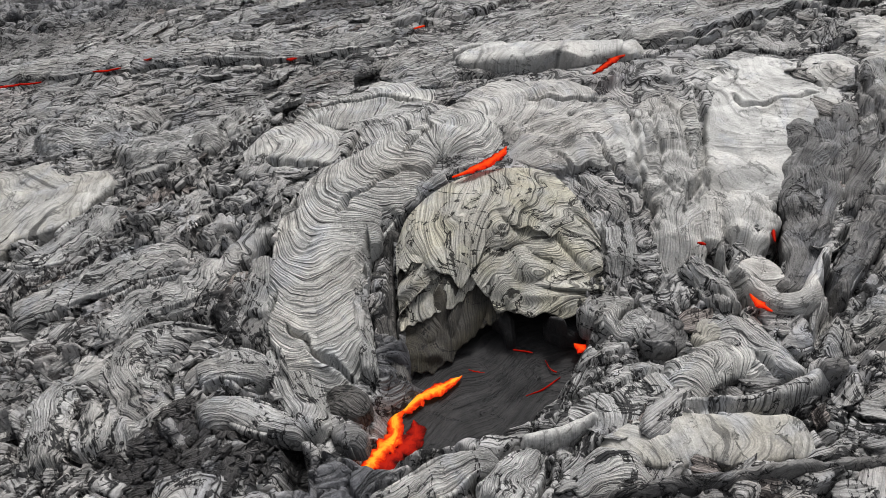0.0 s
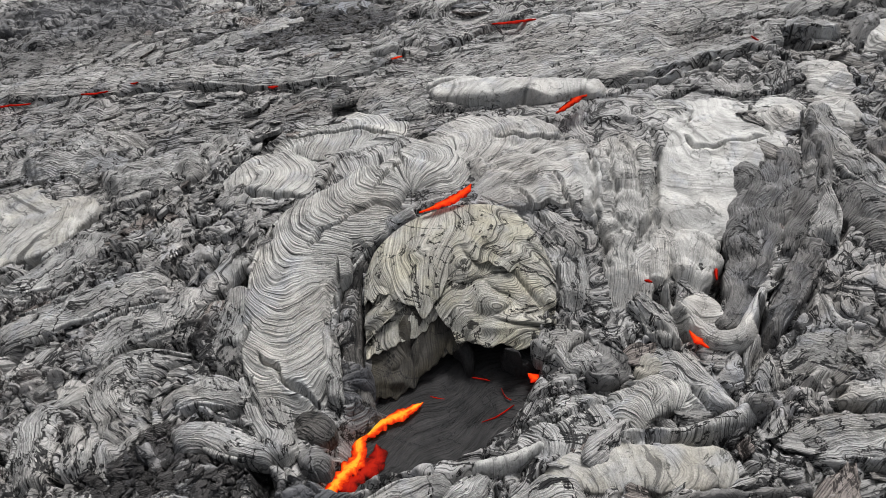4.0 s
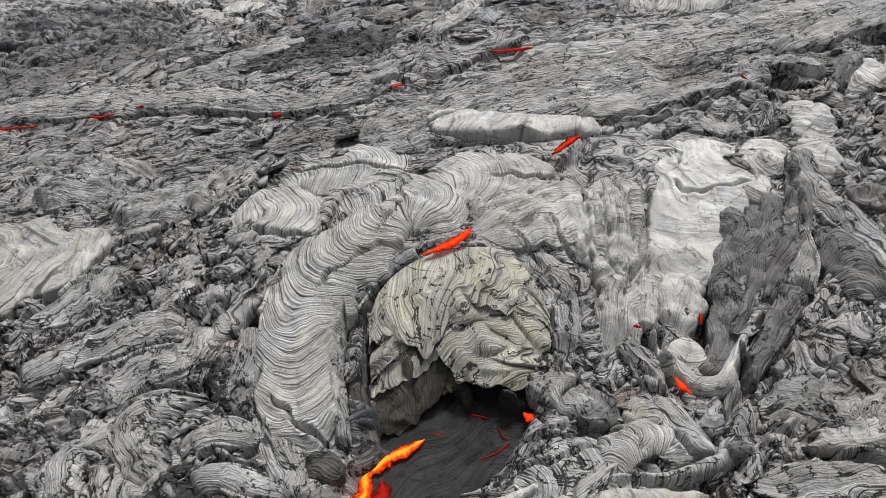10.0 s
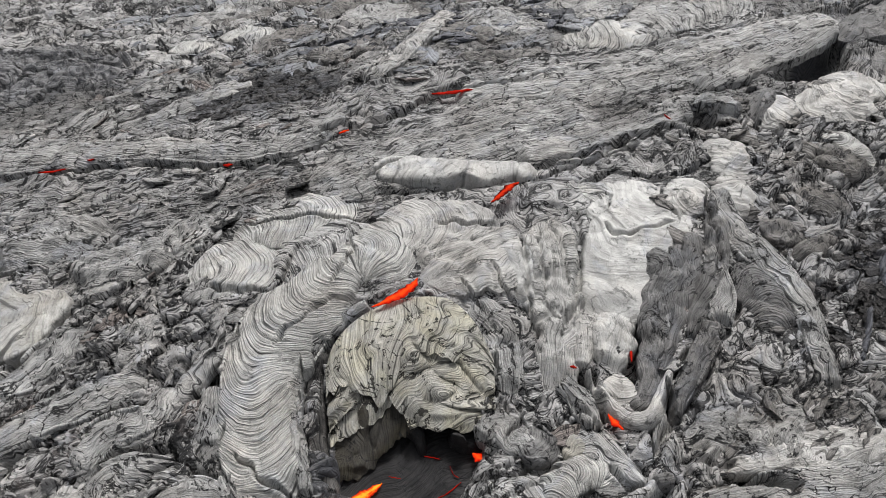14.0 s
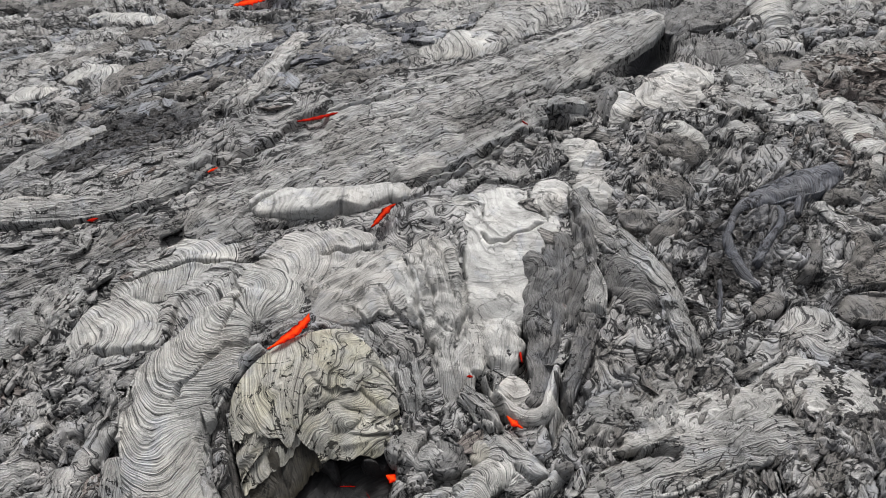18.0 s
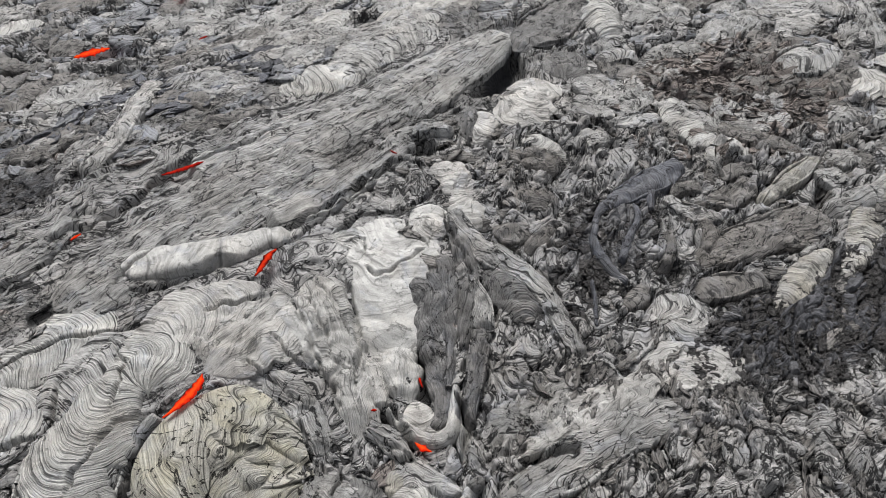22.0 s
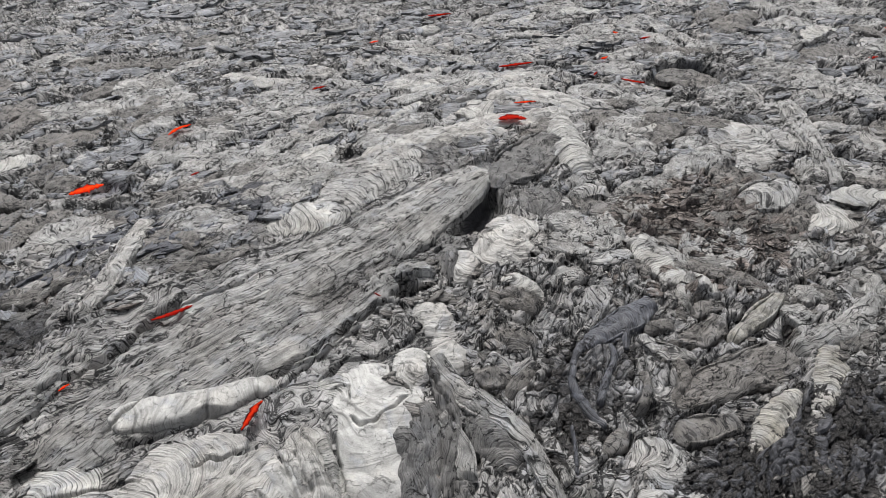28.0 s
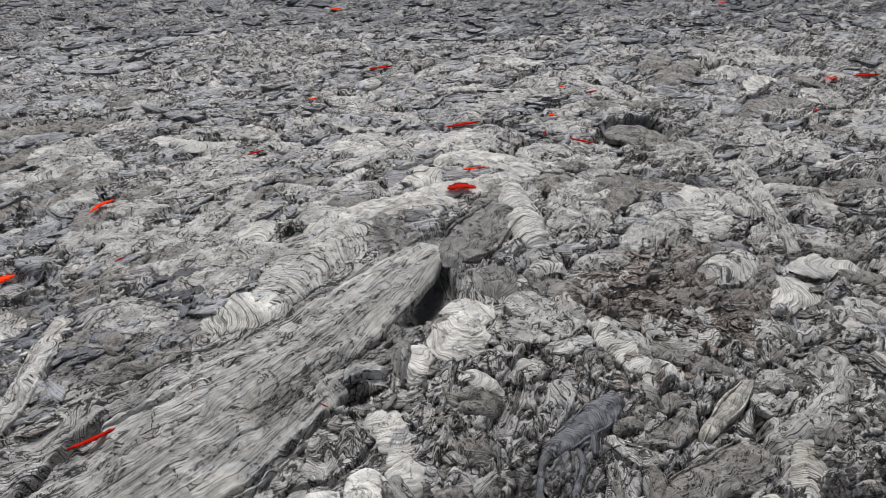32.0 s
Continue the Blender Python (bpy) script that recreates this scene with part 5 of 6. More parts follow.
tongue("flat_lava_slab", "large smooth light grey slab of lava crust", "lava slab", SLAB, [(-9.59, 4.03), (-8.28, 4.12), (-7.37, 4.19), (-6.71, 4.46), (-6.33, 4.65)], [1.68, 1.74, 1.33, 0.85, 0.26], 0.15, seed=1148, wave=0.7, amp=0.006, flat=0.35, lumps=0.03, blunt=0.3, edged=False)
tongue("lava_fold", "grey wrinkled lava folds", "lava tongue", SILVER, [(-7.68, 2.74), (-6.89, 2.67), (-6.44, 3.11), (-5.95, 3.75)], [0.26, 0.41, 0.47, 0.31], 0.11, seed=1159, stria=0.05, amp=0.03)
crease([(-6.3, 4.58), (-6.52, 3.75), (-6.94, 3.28), (-7.42, 2.95), (-7.76, 2.52)], 0.14, 0.35)
hollow([(-3.58, 2.13), (-3.26, 2.13), (-3.23, 1.66), (-3.48, 1.53)], -0.3, 0.1)
tongue("crumpled_lava_skin", "crumpled heap of grey lava skin", "lava tongue", SILVER, [(-8.5, 6.18), (-7.78, 6.48), (-6.84, 6.5), (-5.83, 6.16)], [0.52, 0.95, 1.01, 0.62], 0.19, seed=1170, wave=0.3, amp=0.05, stria=0.09, lumps=0.12)
tongue("crumpled_lava_skin", "crumpled heap of grey lava skin", "lava tongue", SILVER, [(-6.51, 5.15), (-5.8, 5.41), (-4.9, 5.39), (-4.24, 5.53)], [0.46, 0.7, 0.73, 0.42], 0.19, seed=1181, wave=0.3, amp=0.05, stria=0.09, lumps=0.12)
tongue("crumpled_lava_skin", "crumpled heap of grey lava skin", "lava tongue", SILVER, [(-4.41, 5.11), (-3.93, 5.78), (-3.14, 6.01)], [0.49, 0.69, 0.45], 0.17, seed=1192, wave=0.3, amp=0.05, stria=0.08, lumps=0.1)
tongue("smooth_lava_patch", "smooth grey patch of lava skin", "lava tongue", SMOOTH, [(-6.26, 5.05), (-5.45, 5.11), (-4.68, 5.17)], [0.35, 0.51, 0.33], 0.06, seed=1203, wave=0.5, amp=0.01, flat=2.0, blunt=1.4, lumps=0.045, edged=False)

# cracked roof of the long flow
tongue("crack_lip", "striated grey lip of the glowing crack", "lava tongue", SILVER, [(-11.23, 10.05), (-9.27, 10.07), (-7.25, 9.82), (-4.97, 9.27), (-3.05, 8.55), (-1.36, 8.6), (0.16, 9.32)], [0.43, 0.53, 0.54, 0.49, 0.4, 0.4, 0.34], 0.17, seed=1214, swirl=0.25, stria=0.06, amp=0.01, lift=0.05)
roof = tongue("flow_roof", "striated grey roof of a long lava flow", "lava tongue", SILVER, [(-1.25, 6.52), (0.28, 6.9), (1.99, 7.19), (3.99, 7.33), (6.16, 7.4)], [0.78, 1.02, 1.2, 1.1, 0.78], 0.12, seed=1225, swirl=0.25, stria=0.07, amp=0.015, edged=False)
part("roof_sheet", grid_mesh("roof_sheet", *sheet([(2.85, 9.2), (4.79, 9.14), (7.06, 9.04), (9.53, 9.18), (12.24, 9.56), (14.15, 9.79)], [0.48, 0.67, 0.74, 0.86, 0.8, 0.57], 0.12, seed=1236, swirl=0.25, stria=0.05, amp=0.02, gap=0.06)), SILVER, roof, "light striated sheet")
part("roof_sheet", grid_mesh("roof_sheet", *sheet([(4.99, 8.18), (7.03, 8.47), (9.07, 8.73), (10.99, 9.11), (12.74, 9.51)], [0.62, 0.79, 0.86, 0.76, 0.42], 0.13, seed=1247, swirl=0.25, stria=0.06, amp=0.012)), SILVER, roof, "light striated sheet")
part("side_ridge", grid_mesh("side_ridge", *sheet([(3.6, 6.07), (4.79, 6.03), (6.31, 6.28), (7.58, 6.61), (8.33, 6.76)], [0.43, 0.52, 0.54, 0.43, 0.22], 0.19, seed=1258, swirl=0.25, stria=0.03, amp=0.02)), SILVER, roof, "smooth light side ridge")
crease([(3.81, 5.66), (5.29, 5.83), (6.83, 6.18), (7.57, 6.4)], 0.11, 0.35)
crease([(1.88, 9.6), (3.03, 9.75), (4.4, 9.48), (5.59, 9.4)], 0.22, 0.5)

# tube openings
hollow([(10.72, 7.55), (12.16, 8.35), (13.7, 9.0), (13.2, 7.75), (12.34, 7.08), (11.33, 7.05)], -0.6, 0.2)
# shade under the roof edge painted onto the opening's floor
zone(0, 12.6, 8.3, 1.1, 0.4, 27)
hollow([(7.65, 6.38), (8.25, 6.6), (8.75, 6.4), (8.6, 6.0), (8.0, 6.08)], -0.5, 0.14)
# the same painted shade in the lower opening
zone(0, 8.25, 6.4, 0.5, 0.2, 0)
tub = tongue("tube_roof", "thin pale roof edge over a lava tube opening", "lava tube", SILVER, [(7.2, 6.76), (8.24, 6.92), (9.04, 6.81), (9.33, 6.26)], [0.17, 0.23, 0.25, 0.16], 0.09, seed=1269, stria=0.06, amp=0.02, lift=0.12)
part("upper_roof", grid_mesh("upper_roof", *sheet([(8.8, 7.44), (10.45, 8.0), (12.1, 8.55), (13.6, 9.08)], [0.29, 0.42, 0.42, 0.24], 0.14, seed=1280, swirl=0.25, stria=0.04, amp=0.02, lift=0.12, flat=1.2, room=False)), SILVER, tub, "long striated roof edge")
tongue("pale_lava_lobe", "pale knobbly lava lobe at the tube mouth", "lava lobe", SMOOTH, [(12.83, 7.38), (12.45, 6.55), (11.54, 6.15), (10.82, 6.32)], [0.56, 0.64, 0.89, 0.55], 0.23, seed=1291, wave=0.22, amp=0.04, lumps=0.1, ragged=1.6, swirl=1.6, flat=2.0, blunt=1.4, edged=False)
tongue("pale_lava_lobe", "pale lava neck beside a dark dome", "lava lobe", SMOOTH, [(10.66, 6.78), (10.26, 6.1), (9.54, 5.74)], [0.32, 0.4, 0.34], 0.23, seed=1302, wave=0.22, amp=0.04, lumps=0.1, ragged=1.6, swirl=1.6, flat=2.0, blunt=1.4, edged=False)
tongue("pale_lava_lobe", "pale narrow lava neck", "lava lobe", SMOOTH, [(8.33, 5.66), (8.31, 5.0), (8.17, 4.21)], [0.39, 0.51, 0.39], 0.23, seed=1313, wave=0.22, amp=0.04, lumps=0.1, ragged=1.6, swirl=1.6, flat=2.0, blunt=1.4, edged=False)
tongue("pale_lava_lobe", "pale tooth of lava", "lava lobe", SMOOTH, [(8.0, 4.33), (7.83, 3.64), (7.6, 3.06)], [0.3, 0.44, 0.23], 0.23, seed=1324, wave=0.22, amp=0.04, lumps=0.1, ragged=1.6, swirl=1.6, flat=2.0, blunt=1.4, edged=False)
tongue("pale_lava_lobe", "pale rounded knobbly lava lobe", "lava lobe", SMOOTH, [(7.25, 4.15), (6.87, 3.74), (6.28, 3.72)], [0.36, 0.43, 0.34], 0.23, seed=1335, wave=0.22, amp=0.04, lumps=0.1, ragged=1.6, swirl=1.6, flat=2.0, blunt=1.4, edged=False)
tongue("pale_lava_lobe", "pale knobbly lava lobe", "lava lobe", SMOOTH, [(13.4, 6.55), (12.36, 6.44), (11.97, 5.39)], [0.62, 0.5, 0.39], 0.23, seed=1346, wave=0.22, amp=0.04, lumps=0.1, ragged=1.6, swirl=1.6, flat=2.0, blunt=1.4, edged=False)
tongue("dark_lava_dome", "smooth dark grey lava dome", "lava dome", MID, [(9.59, 6.55), (9.93, 6.38), (10.23, 6.06)], [0.65, 0.84, 0.6], 0.33, seed=1357, wave=0.6, amp=0.006, lumps=0.01)
tongue("dark_lava_slope", "dark grey gritty lava slope above the tube mouth", "lava tongue", MID, [(13.59, 8.82), (15.12, 9.12), (16.42, 9.37), (17.66, 9.48)], [0.47, 0.89, 1.0, 0.7], 0.13, seed=1368, stria=0.03, amp=0.01, gap=0.06)
tongue("ropy_lava_tongue", "light grey ropy lava tongue", "lava tongue", ROPE, [(18.47, 10.76), (17.53, 9.35), (16.81, 8.07), (16.54, 7.41)], [0.38, 0.57, 0.72, 0.48], 0.17, seed=1379, wave=0.16, amp=0.04, bow=-0.6)
tongue("pale_lava_flow", "pale smooth lava flow over glowing cracks", "lava tongue", SMOOTH, [(14.08, 12.31), (15.81, 12.11), (17.46, 11.4), (19.13, 10.66)], [0.31, 0.48, 0.56, 0.38], 0.18, seed=1390, stria=0.04, amp=0.02, flat=2.0, blunt=1.4, lumps=0.1, gap=0.06, edged=False)
tongue("pale_lava_flow", "pale smooth lava flow over glowing cracks", "lava tongue", SMOOTH, [(17.32, 13.59), (18.76, 12.83), (19.51, 11.34), (20.06, 10.49)], [0.48, 0.67, 0.71, 0.48], 0.18, seed=1401, stria=0.04, amp=0.02, flat=2.0, blunt=1.4, lumps=0.1, gap=0.06, edged=False)
tongue("pale_lava_flow", "pale smooth lava flow over glowing cracks", "lava tongue", SMOOTH, [(11.18, 13.19), (13.23, 12.91), (15.01, 12.14), (16.28, 11.04)], [0.4, 0.59, 0.6, 0.38], 0.18, seed=1412, stria=0.04, amp=0.02, flat=2.0, blunt=1.4, lumps=0.1, gap=0.06, edged=False)
tongue("pale_lava_flow", "pale smooth lava flow over glowing cracks", "lava tongue", SMOOTH, [(17.9, 15.4), (19.45, 14.64), (20.7, 13.18)], [0.65, 0.79, 0.47], 0.18, seed=1423, stria=0.04, amp=0.02, flat=2.0, blunt=1.4, lumps=0.1, gap=0.06, edged=False)
tongue("striped_levee", "long grey striped lava levee", "lava tongue", SILVER, [(26.37, 6.07), (24.66, 4.39), (23.15, 2.79), (21.82, 1.36)], [0.43, 0.49, 0.4, 0.22], 0.23, seed=1434, stria=0.05, amp=0.01, gap=0.06)
tongue("ropy_levee", "grey striated lava levee", "lava tongue", SILVER, [(0.56, 11.0), (1.69, 11.79), (3.0, 13.56), (3.86, 14.74)], [0.28, 0.34, 0.39, 0.35], 0.17, seed=1445, stria=0.05, amp=0.01, gap=0.06)
tongue("striped_levee", "light grey striped lava levee", "lava tongue", SILVER, [(7.74, 19.8), (9.76, 19.36), (11.78, 18.75), (13.84, 17.56)], [0.29, 0.41, 0.49, 0.38], 0.19, seed=1456, stria=0.05, amp=0.01, gap=0.06)
hollow([(2.11, 18.43), (2.84, 18.99), (4.28, 18.03), (4.14, 16.94), (3.01, 17.47)], -1.0, 0.3)
hollow([(6.43, 20.19), (7.39, 21.18), (7.98, 19.91), (7.5, 19.03)], -1.0, 0.3)
hollow([(16.37, 11.77), (17.28, 12.0), (17.48, 11.25), (16.8, 11.13)], -0.1, 0.2)

# dark fingers and ropes beyond
fing = tongue("dark_lava_toe", "dark blue-grey lava toes on a black hollow", "lava tongue", BLUE, [(10.78, 2.0), (11.69, 1.97), (12.5, 1.92), (13.65, 1.92)], [0.2, 0.38, 0.42, 0.26], 0.11, seed=1478, wave=0.14, amp=0.03, lumps=0.1)
part("finger", grid_mesh("finger", *sheet([(9.93, 1.42), (10.44, 1.81), (10.98, 2.06), (11.44, 1.94)], [0.09, 0.1, 0.12, 0.1], 0.11, seed=1489, stria=0.03, amp=0.006, lumps=0.06, ragged=1.4, blunt=0.4)), BLUE, fing, "smooth blue-grey lava finger")
part("finger", grid_mesh("finger", *sheet([(9.94, 0.48), (10.63, 0.9), (11.31, 1.27), (11.56, 1.66)], [0.09, 0.11, 0.1, 0.09], 0.11, seed=1500, stria=0.03, amp=0.006, lumps=0.06, ragged=1.4, blunt=0.4)), BLUE, fing, "smooth blue-grey lava finger")
part("finger", grid_mesh("finger", *sheet([(9.97, 1.5), (9.68, 0.87), (9.57, 0.26), (9.61, -0.05)], [0.09, 0.14, 0.14, 0.09], 0.11, seed=1511, stria=0.03, amp=0.006, lumps=0.06, ragged=1.4, blunt=0.4)), BLUE, fing, "smooth blue-grey lava finger")
part("finger", grid_mesh("finger", *sheet([(8.94, 0.44), (8.59, -0.05), (8.15, -0.52)], [0.05, 0.06, 0.05], 0.11, seed=1522, stria=0.03, amp=0.006, lumps=0.06, ragged=1.4, blunt=0.4)), BLUE, fing, "smooth blue-grey lava finger")
part("finger", grid_mesh("finger", *sheet([(12.67, 2.28), (12.17, 1.66), (11.69, 1.2)], [0.14, 0.13, 0.09], 0.11, seed=1533, stria=0.03, amp=0.006, lumps=0.06, ragged=1.4, blunt=0.4)), BLUE, fing, "smooth blue-grey lava finger")
tongue("bowed_lava_band", "grey striated lava band bowed round dark rubble", "lava band", SILVER, [(7.4, 3.9), (7.36, 2.71), (7.67, 1.82), (7.84, 0.82), (7.57, -0.2), (7.4, -0.88)], [0.26, 0.34, 0.34, 0.29, 0.24, 0.2], 0.17, seed=1544, stria=0.06, amp=0.015)
tongue("ropy_lava_fan", "dark grey fan of fine lava ropes", "lava ropes", MID, [(7.6, 2.15), (7.34, 1.62), (7.24, 0.92), (6.99, 0.44)], [0.35, 0.55, 0.52, 0.28], 0.15, seed=1555, wave=0.1, amp=0.056, bow=-0.5, flat=2.0, blunt=1.4, lumps=0.1, gap=0.018, edged=False)
tongue("bowed_lava_band", "grey striated lava band", "lava band", SILVER, [(6.66, 2.45), (6.54, 1.56), (6.13, 0.75)], [0.19, 0.23, 0.25], 0.15, seed=1566, stria=0.07, amp=0.015)
tongue("knobbly_lava_lobe", "light grey knobbly lava lobe", "lava lobe", SILVER, [(9.68, -0.74), (9.87, -1.07), (9.88, -1.53), (9.19, -1.79)], [0.39, 0.57, 0.5, 0.31], 0.2, seed=1577, wave=0.2, amp=0.06, lumps=0.1, flat=2.0, blunt=1.4, edged=False)
shiny = tongue("ropy_lava_plume", "silvery fan of regular lava ropes", "lava ropes", SLAB, [(16.05, -1.81), (15.16, -2.3), (14.29, -2.67), (13.48, -2.9)], [0.3, 0.44, 0.35, 0.1], 0.1, seed=1588, wave=0.13, amp=0.05, bow=-0.4, flat=2.0, blunt=1.4, lumps=0.1, edged=False)
part("streaked_crest", grid_mesh("streaked_crest", *sheet([(14.92, -1.47), (15.71, -1.6), (16.87, -1.87), (18.5, -1.75)], [0.23, 0.36, 0.39, 0.3], 0.19, seed=1599, stria=0.05, amp=0.02)), SILVER, shiny, "streaked crest")
tongue("curled_lava_fin", "silvery curled fin of ropy lava on dark gravel", "lava ropes", SLAB, [(13.99, -2.22), (13.17, -2.31), (12.42, -2.4), (11.7, -2.5)], [0.14, 0.35, 0.39, 0.13], 0.09, seed=1610, wave=0.13, amp=0.04, bow=-0.5, ragged=1.7, blunt=1.2, flat=2.0, lumps=0.1, edged=False)
tongue("grooved_lava_bank", "brownish grooved lava bank", "lava tongue", DUSK, [(11.44, -0.54), (12.64, -0.84), (13.88, -1.23), (14.92, -1.49)], [0.29, 0.51, 0.62, 0.45], 0.11, seed=1621, stria=0.08, amp=0.01)
tongue("grey_lava_sheet", "dark grey flat lava sheet", "lava slab", DUSK, [(10.68, -1.17), (11.42, -1.47), (12.25, -1.92)], [0.29, 0.38, 0.24], 0.06, seed=1632, wave=0.5, amp=0.01)
tongue("lava_log", "brownish grey rounded roll of lava", "lava slab", SLAB, [(13.96, -0.28), (14.92, -0.21), (15.89, -0.16), (16.59, -0.06)], [0.15, 0.23, 0.27, 0.16], 0.09, seed=1643, stria=0.05, wave=0.3, amp=0.02, ragged=1.6, lumps=0.1)
hollow([(15.75, -0.61), (15.91, -1.0), (15.16, -1.3), (15.02, -1.07)], -0.6, 0.2)
hollow([(10.74, -0.18), (11.16, -0.2), (10.95, -0.64), (10.38, -0.69)], -0.6, 0.15)
tongue("lava_lobe", "grey swirled lava lobe", "lava lobe", SILVER, [(21.47, 5.7), (22.38, 5.41), (21.88, 4.41), (20.52, 3.92)], [0.84, 1.27, 0.63, 0.43], 0.17, seed=1654, wave=0.2, amp=0.04, flat=2.0, blunt=1.4, lumps=0.1, gap=0.06, edged=False)
tongue("lava_lobe", "light ropy lava lobe", "lava lobe", ROPE, [(19.76, 1.52), (20.06, 0.88), (21.07, 0.38)], [0.64, 0.82, 0.66], 0.15, seed=1665, wave=0.18, amp=0.04, flat=2.0, blunt=1.4, lumps=0.1, gap=0.06, edged=False)
tongue("lava_slab", "tilted grey lava slab", "lava slab", SILVER, [(18.84, 2.93), (19.99, 2.53), (21.06, 2.42)], [0.57, 0.78, 0.41], 0.17, seed=1676, wave=0.5, amp=0.01, gap=0.06)
tongue("lava_lobe", "grey ropy lava lobe", "lava lobe", MID, [(13.62, 7.45), (14.29, 7.11), (14.57, 6.49)], [0.71, 1.01, 0.63], 0.13, seed=1687, wave=0.14, amp=0.04, flat=2.0, blunt=1.4, lumps=0.1, edged=False)
tongue("lava_slab", "light grey lava slab", "lava slab", SILVER, [(15.04, 6.58), (15.88, 6.51), (16.27, 6.0)], [0.29, 0.44, 0.25], 0.14, seed=1698, wave=0.5, amp=0.01)
tongue("flow_sheet", "long thin striated sheet of grey lava", "lava tongue", SMOOTH, [(-6.31, 9.88), (-5.19, 9.7), (-4.0, 9.23), (-2.98, 8.58)], [0.18, 0.35, 0.32, 0.15], 0.11, seed=1709, swirl=0.25, amp=0.01, stria=0.04, edged=False)
tongue("flow_sheet", "long thin striated sheet of grey lava", "lava tongue", SILVER, [(-6.36, 10.62), (-5.06, 10.99), (-3.9, 11.61), (-2.82, 12.16)], [0.2, 0.41, 0.43, 0.26], 0.11, seed=1720, swirl=0.25, amp=0.01, stria=0.05, edged=False)
tongue("flow_sheet", "long thin striated sheet of grey lava", "lava tongue", SMOOTH, [(-4.33, 11.31), (-3.43, 11.71), (-2.42, 11.96)], [0.21, 0.36, 0.22], 0.11, seed=1731, swirl=0.25, amp=0.01, stria=0.03, edged=False)
tongue("flow_sheet", "long thin striated sheet of grey lava", "lava tongue", SILVER, [(-9.53, 10.26), (-8.1, 10.4), (-6.62, 10.4)], [0.26, 0.39, 0.26], 0.11, seed=1742, swirl=0.25, amp=0.01, stria=0.05, edged=False)
crease([(-12.07, 13.95), (-10.5, 14.32), (-9.48, 14.93)], 0.25, 0.4)
tongue("swirled_lava_fold", "grey swirled lava fold in the far field", "lava tongue", SILVER, [(7.91, 10.56), (9.66, 11.43), (11.7, 12.12), (13.57, 12.85)], [0.57, 1.03, 1.14, 0.6], 0.14, seed=1753, lumps=0.1, wave=0.2, amp=0.05, bow=0.6, flat=2.0, blunt=1.4, gap=0.06, edged=False)
tongue("swirled_lava_fold", "grey swirled lava fold in the far field", "lava tongue", SILVER, [(6.75, 14.04), (8.15, 14.34), (9.38, 13.26), (10.52, 13.27)], [0.71, 1.22, 1.22, 0.71], 0.14, seed=1764, lumps=0.1, stria=0.09, amp=0.03, swirl=2.2, flat=2.0, blunt=1.4, gap=0.06, edged=False)
tongue("swirled_lava_fold", "grey swirled lava fold in the far field", "lava tongue", ROPE, [(6.55, 11.34), (7.97, 11.04), (9.45, 10.72)], [0.51, 0.89, 0.6], 0.14, seed=1775, lumps=0.1, wave=0.18, amp=0.05, swirl=2.0, flat=2.0, blunt=1.4, gap=0.06, edged=False)
tongue("swirled_lava_fold", "grey swirled lava fold in the far field", "lava tongue", SILVER, [(0.28, 16.0), (1.47, 16.19), (2.66, 15.1)], [0.66, 1.05, 0.83], 0.14, seed=1786, lumps=0.1, wave=0.2, amp=0.05, swirl=2.0, flat=2.0, blunt=1.4, gap=0.06, edged=False)
tongue("swirled_lava_fold", "grey swirled lava fold in the far field", "lava tongue", SILVER, [(3.76, 13.74), (4.83, 13.63), (5.73, 12.5), (6.63, 12.81)], [0.56, 0.92, 0.82, 0.5], 0.14, seed=1797, lumps=0.1, stria=0.09, amp=0.03, swirl=2.0, flat=2.0, blunt=1.4, gap=0.06, edged=False)
tongue("swirled_lava_fold", "grey swirled lava fold in the far field", "lava tongue", SILVER, [(10.53, 12.12), (12.3, 12.66), (13.47, 13.63)], [0.58, 0.83, 0.39], 0.14, seed=1808, lumps=0.1, stria=0.07, amp=0.02, flat=2.0, blunt=1.4, gap=0.06, edged=False)
tongue("rumpled_lava_lobe", "rumpled grey lava lobe on the broken field", "lava lobe", SILVER, [(18.15, 5.49), (19.79, 5.39), (21.37, 5.17)], [0.4, 0.74, 0.51], 0.21, seed=1819, stria=0.07, amp=0.02, lumps=0.1, swirl=2.4, ragged=1.5, flat=2.0, blunt=1.4, gap=0.06, edged=False)
tongue("rumpled_lava_lobe", "rumpled grey lava lobe on the broken field", "lava lobe", SILVER, [(17.67, 7.83), (19.07, 7.77), (19.1, 6.64)], [0.38, 0.83, 0.5], 0.21, seed=1830, stria=0.07, amp=0.02, lumps=0.1, swirl=2.4, ragged=1.5, flat=2.0, blunt=1.4, gap=0.06, edged=False)
tongue("rumpled_lava_lobe", "rumpled grey lava lobe on the broken field", "lava lobe", SILVER, [(27.38, 8.2), (29.46, 7.67), (30.23, 6.34)], [0.49, 0.89, 0.63], 0.21, seed=1841, stria=0.07, amp=0.02, lumps=0.1, swirl=2.4, ragged=1.5, flat=2.0, blunt=1.4, gap=0.06, edged=False)
tongue("rumpled_lava_lobe", "rumpled grey lava lobe on the broken field", "lava lobe", SILVER, [(29.02, 5.46), (29.49, 4.56), (29.2, 3.6)], [0.6, 0.9, 0.62], 0.21, seed=1852, stria=0.07, amp=0.02, lumps=0.1, swirl=2.4, ragged=1.5, flat=2.0, blunt=1.4, gap=0.06, edged=False)
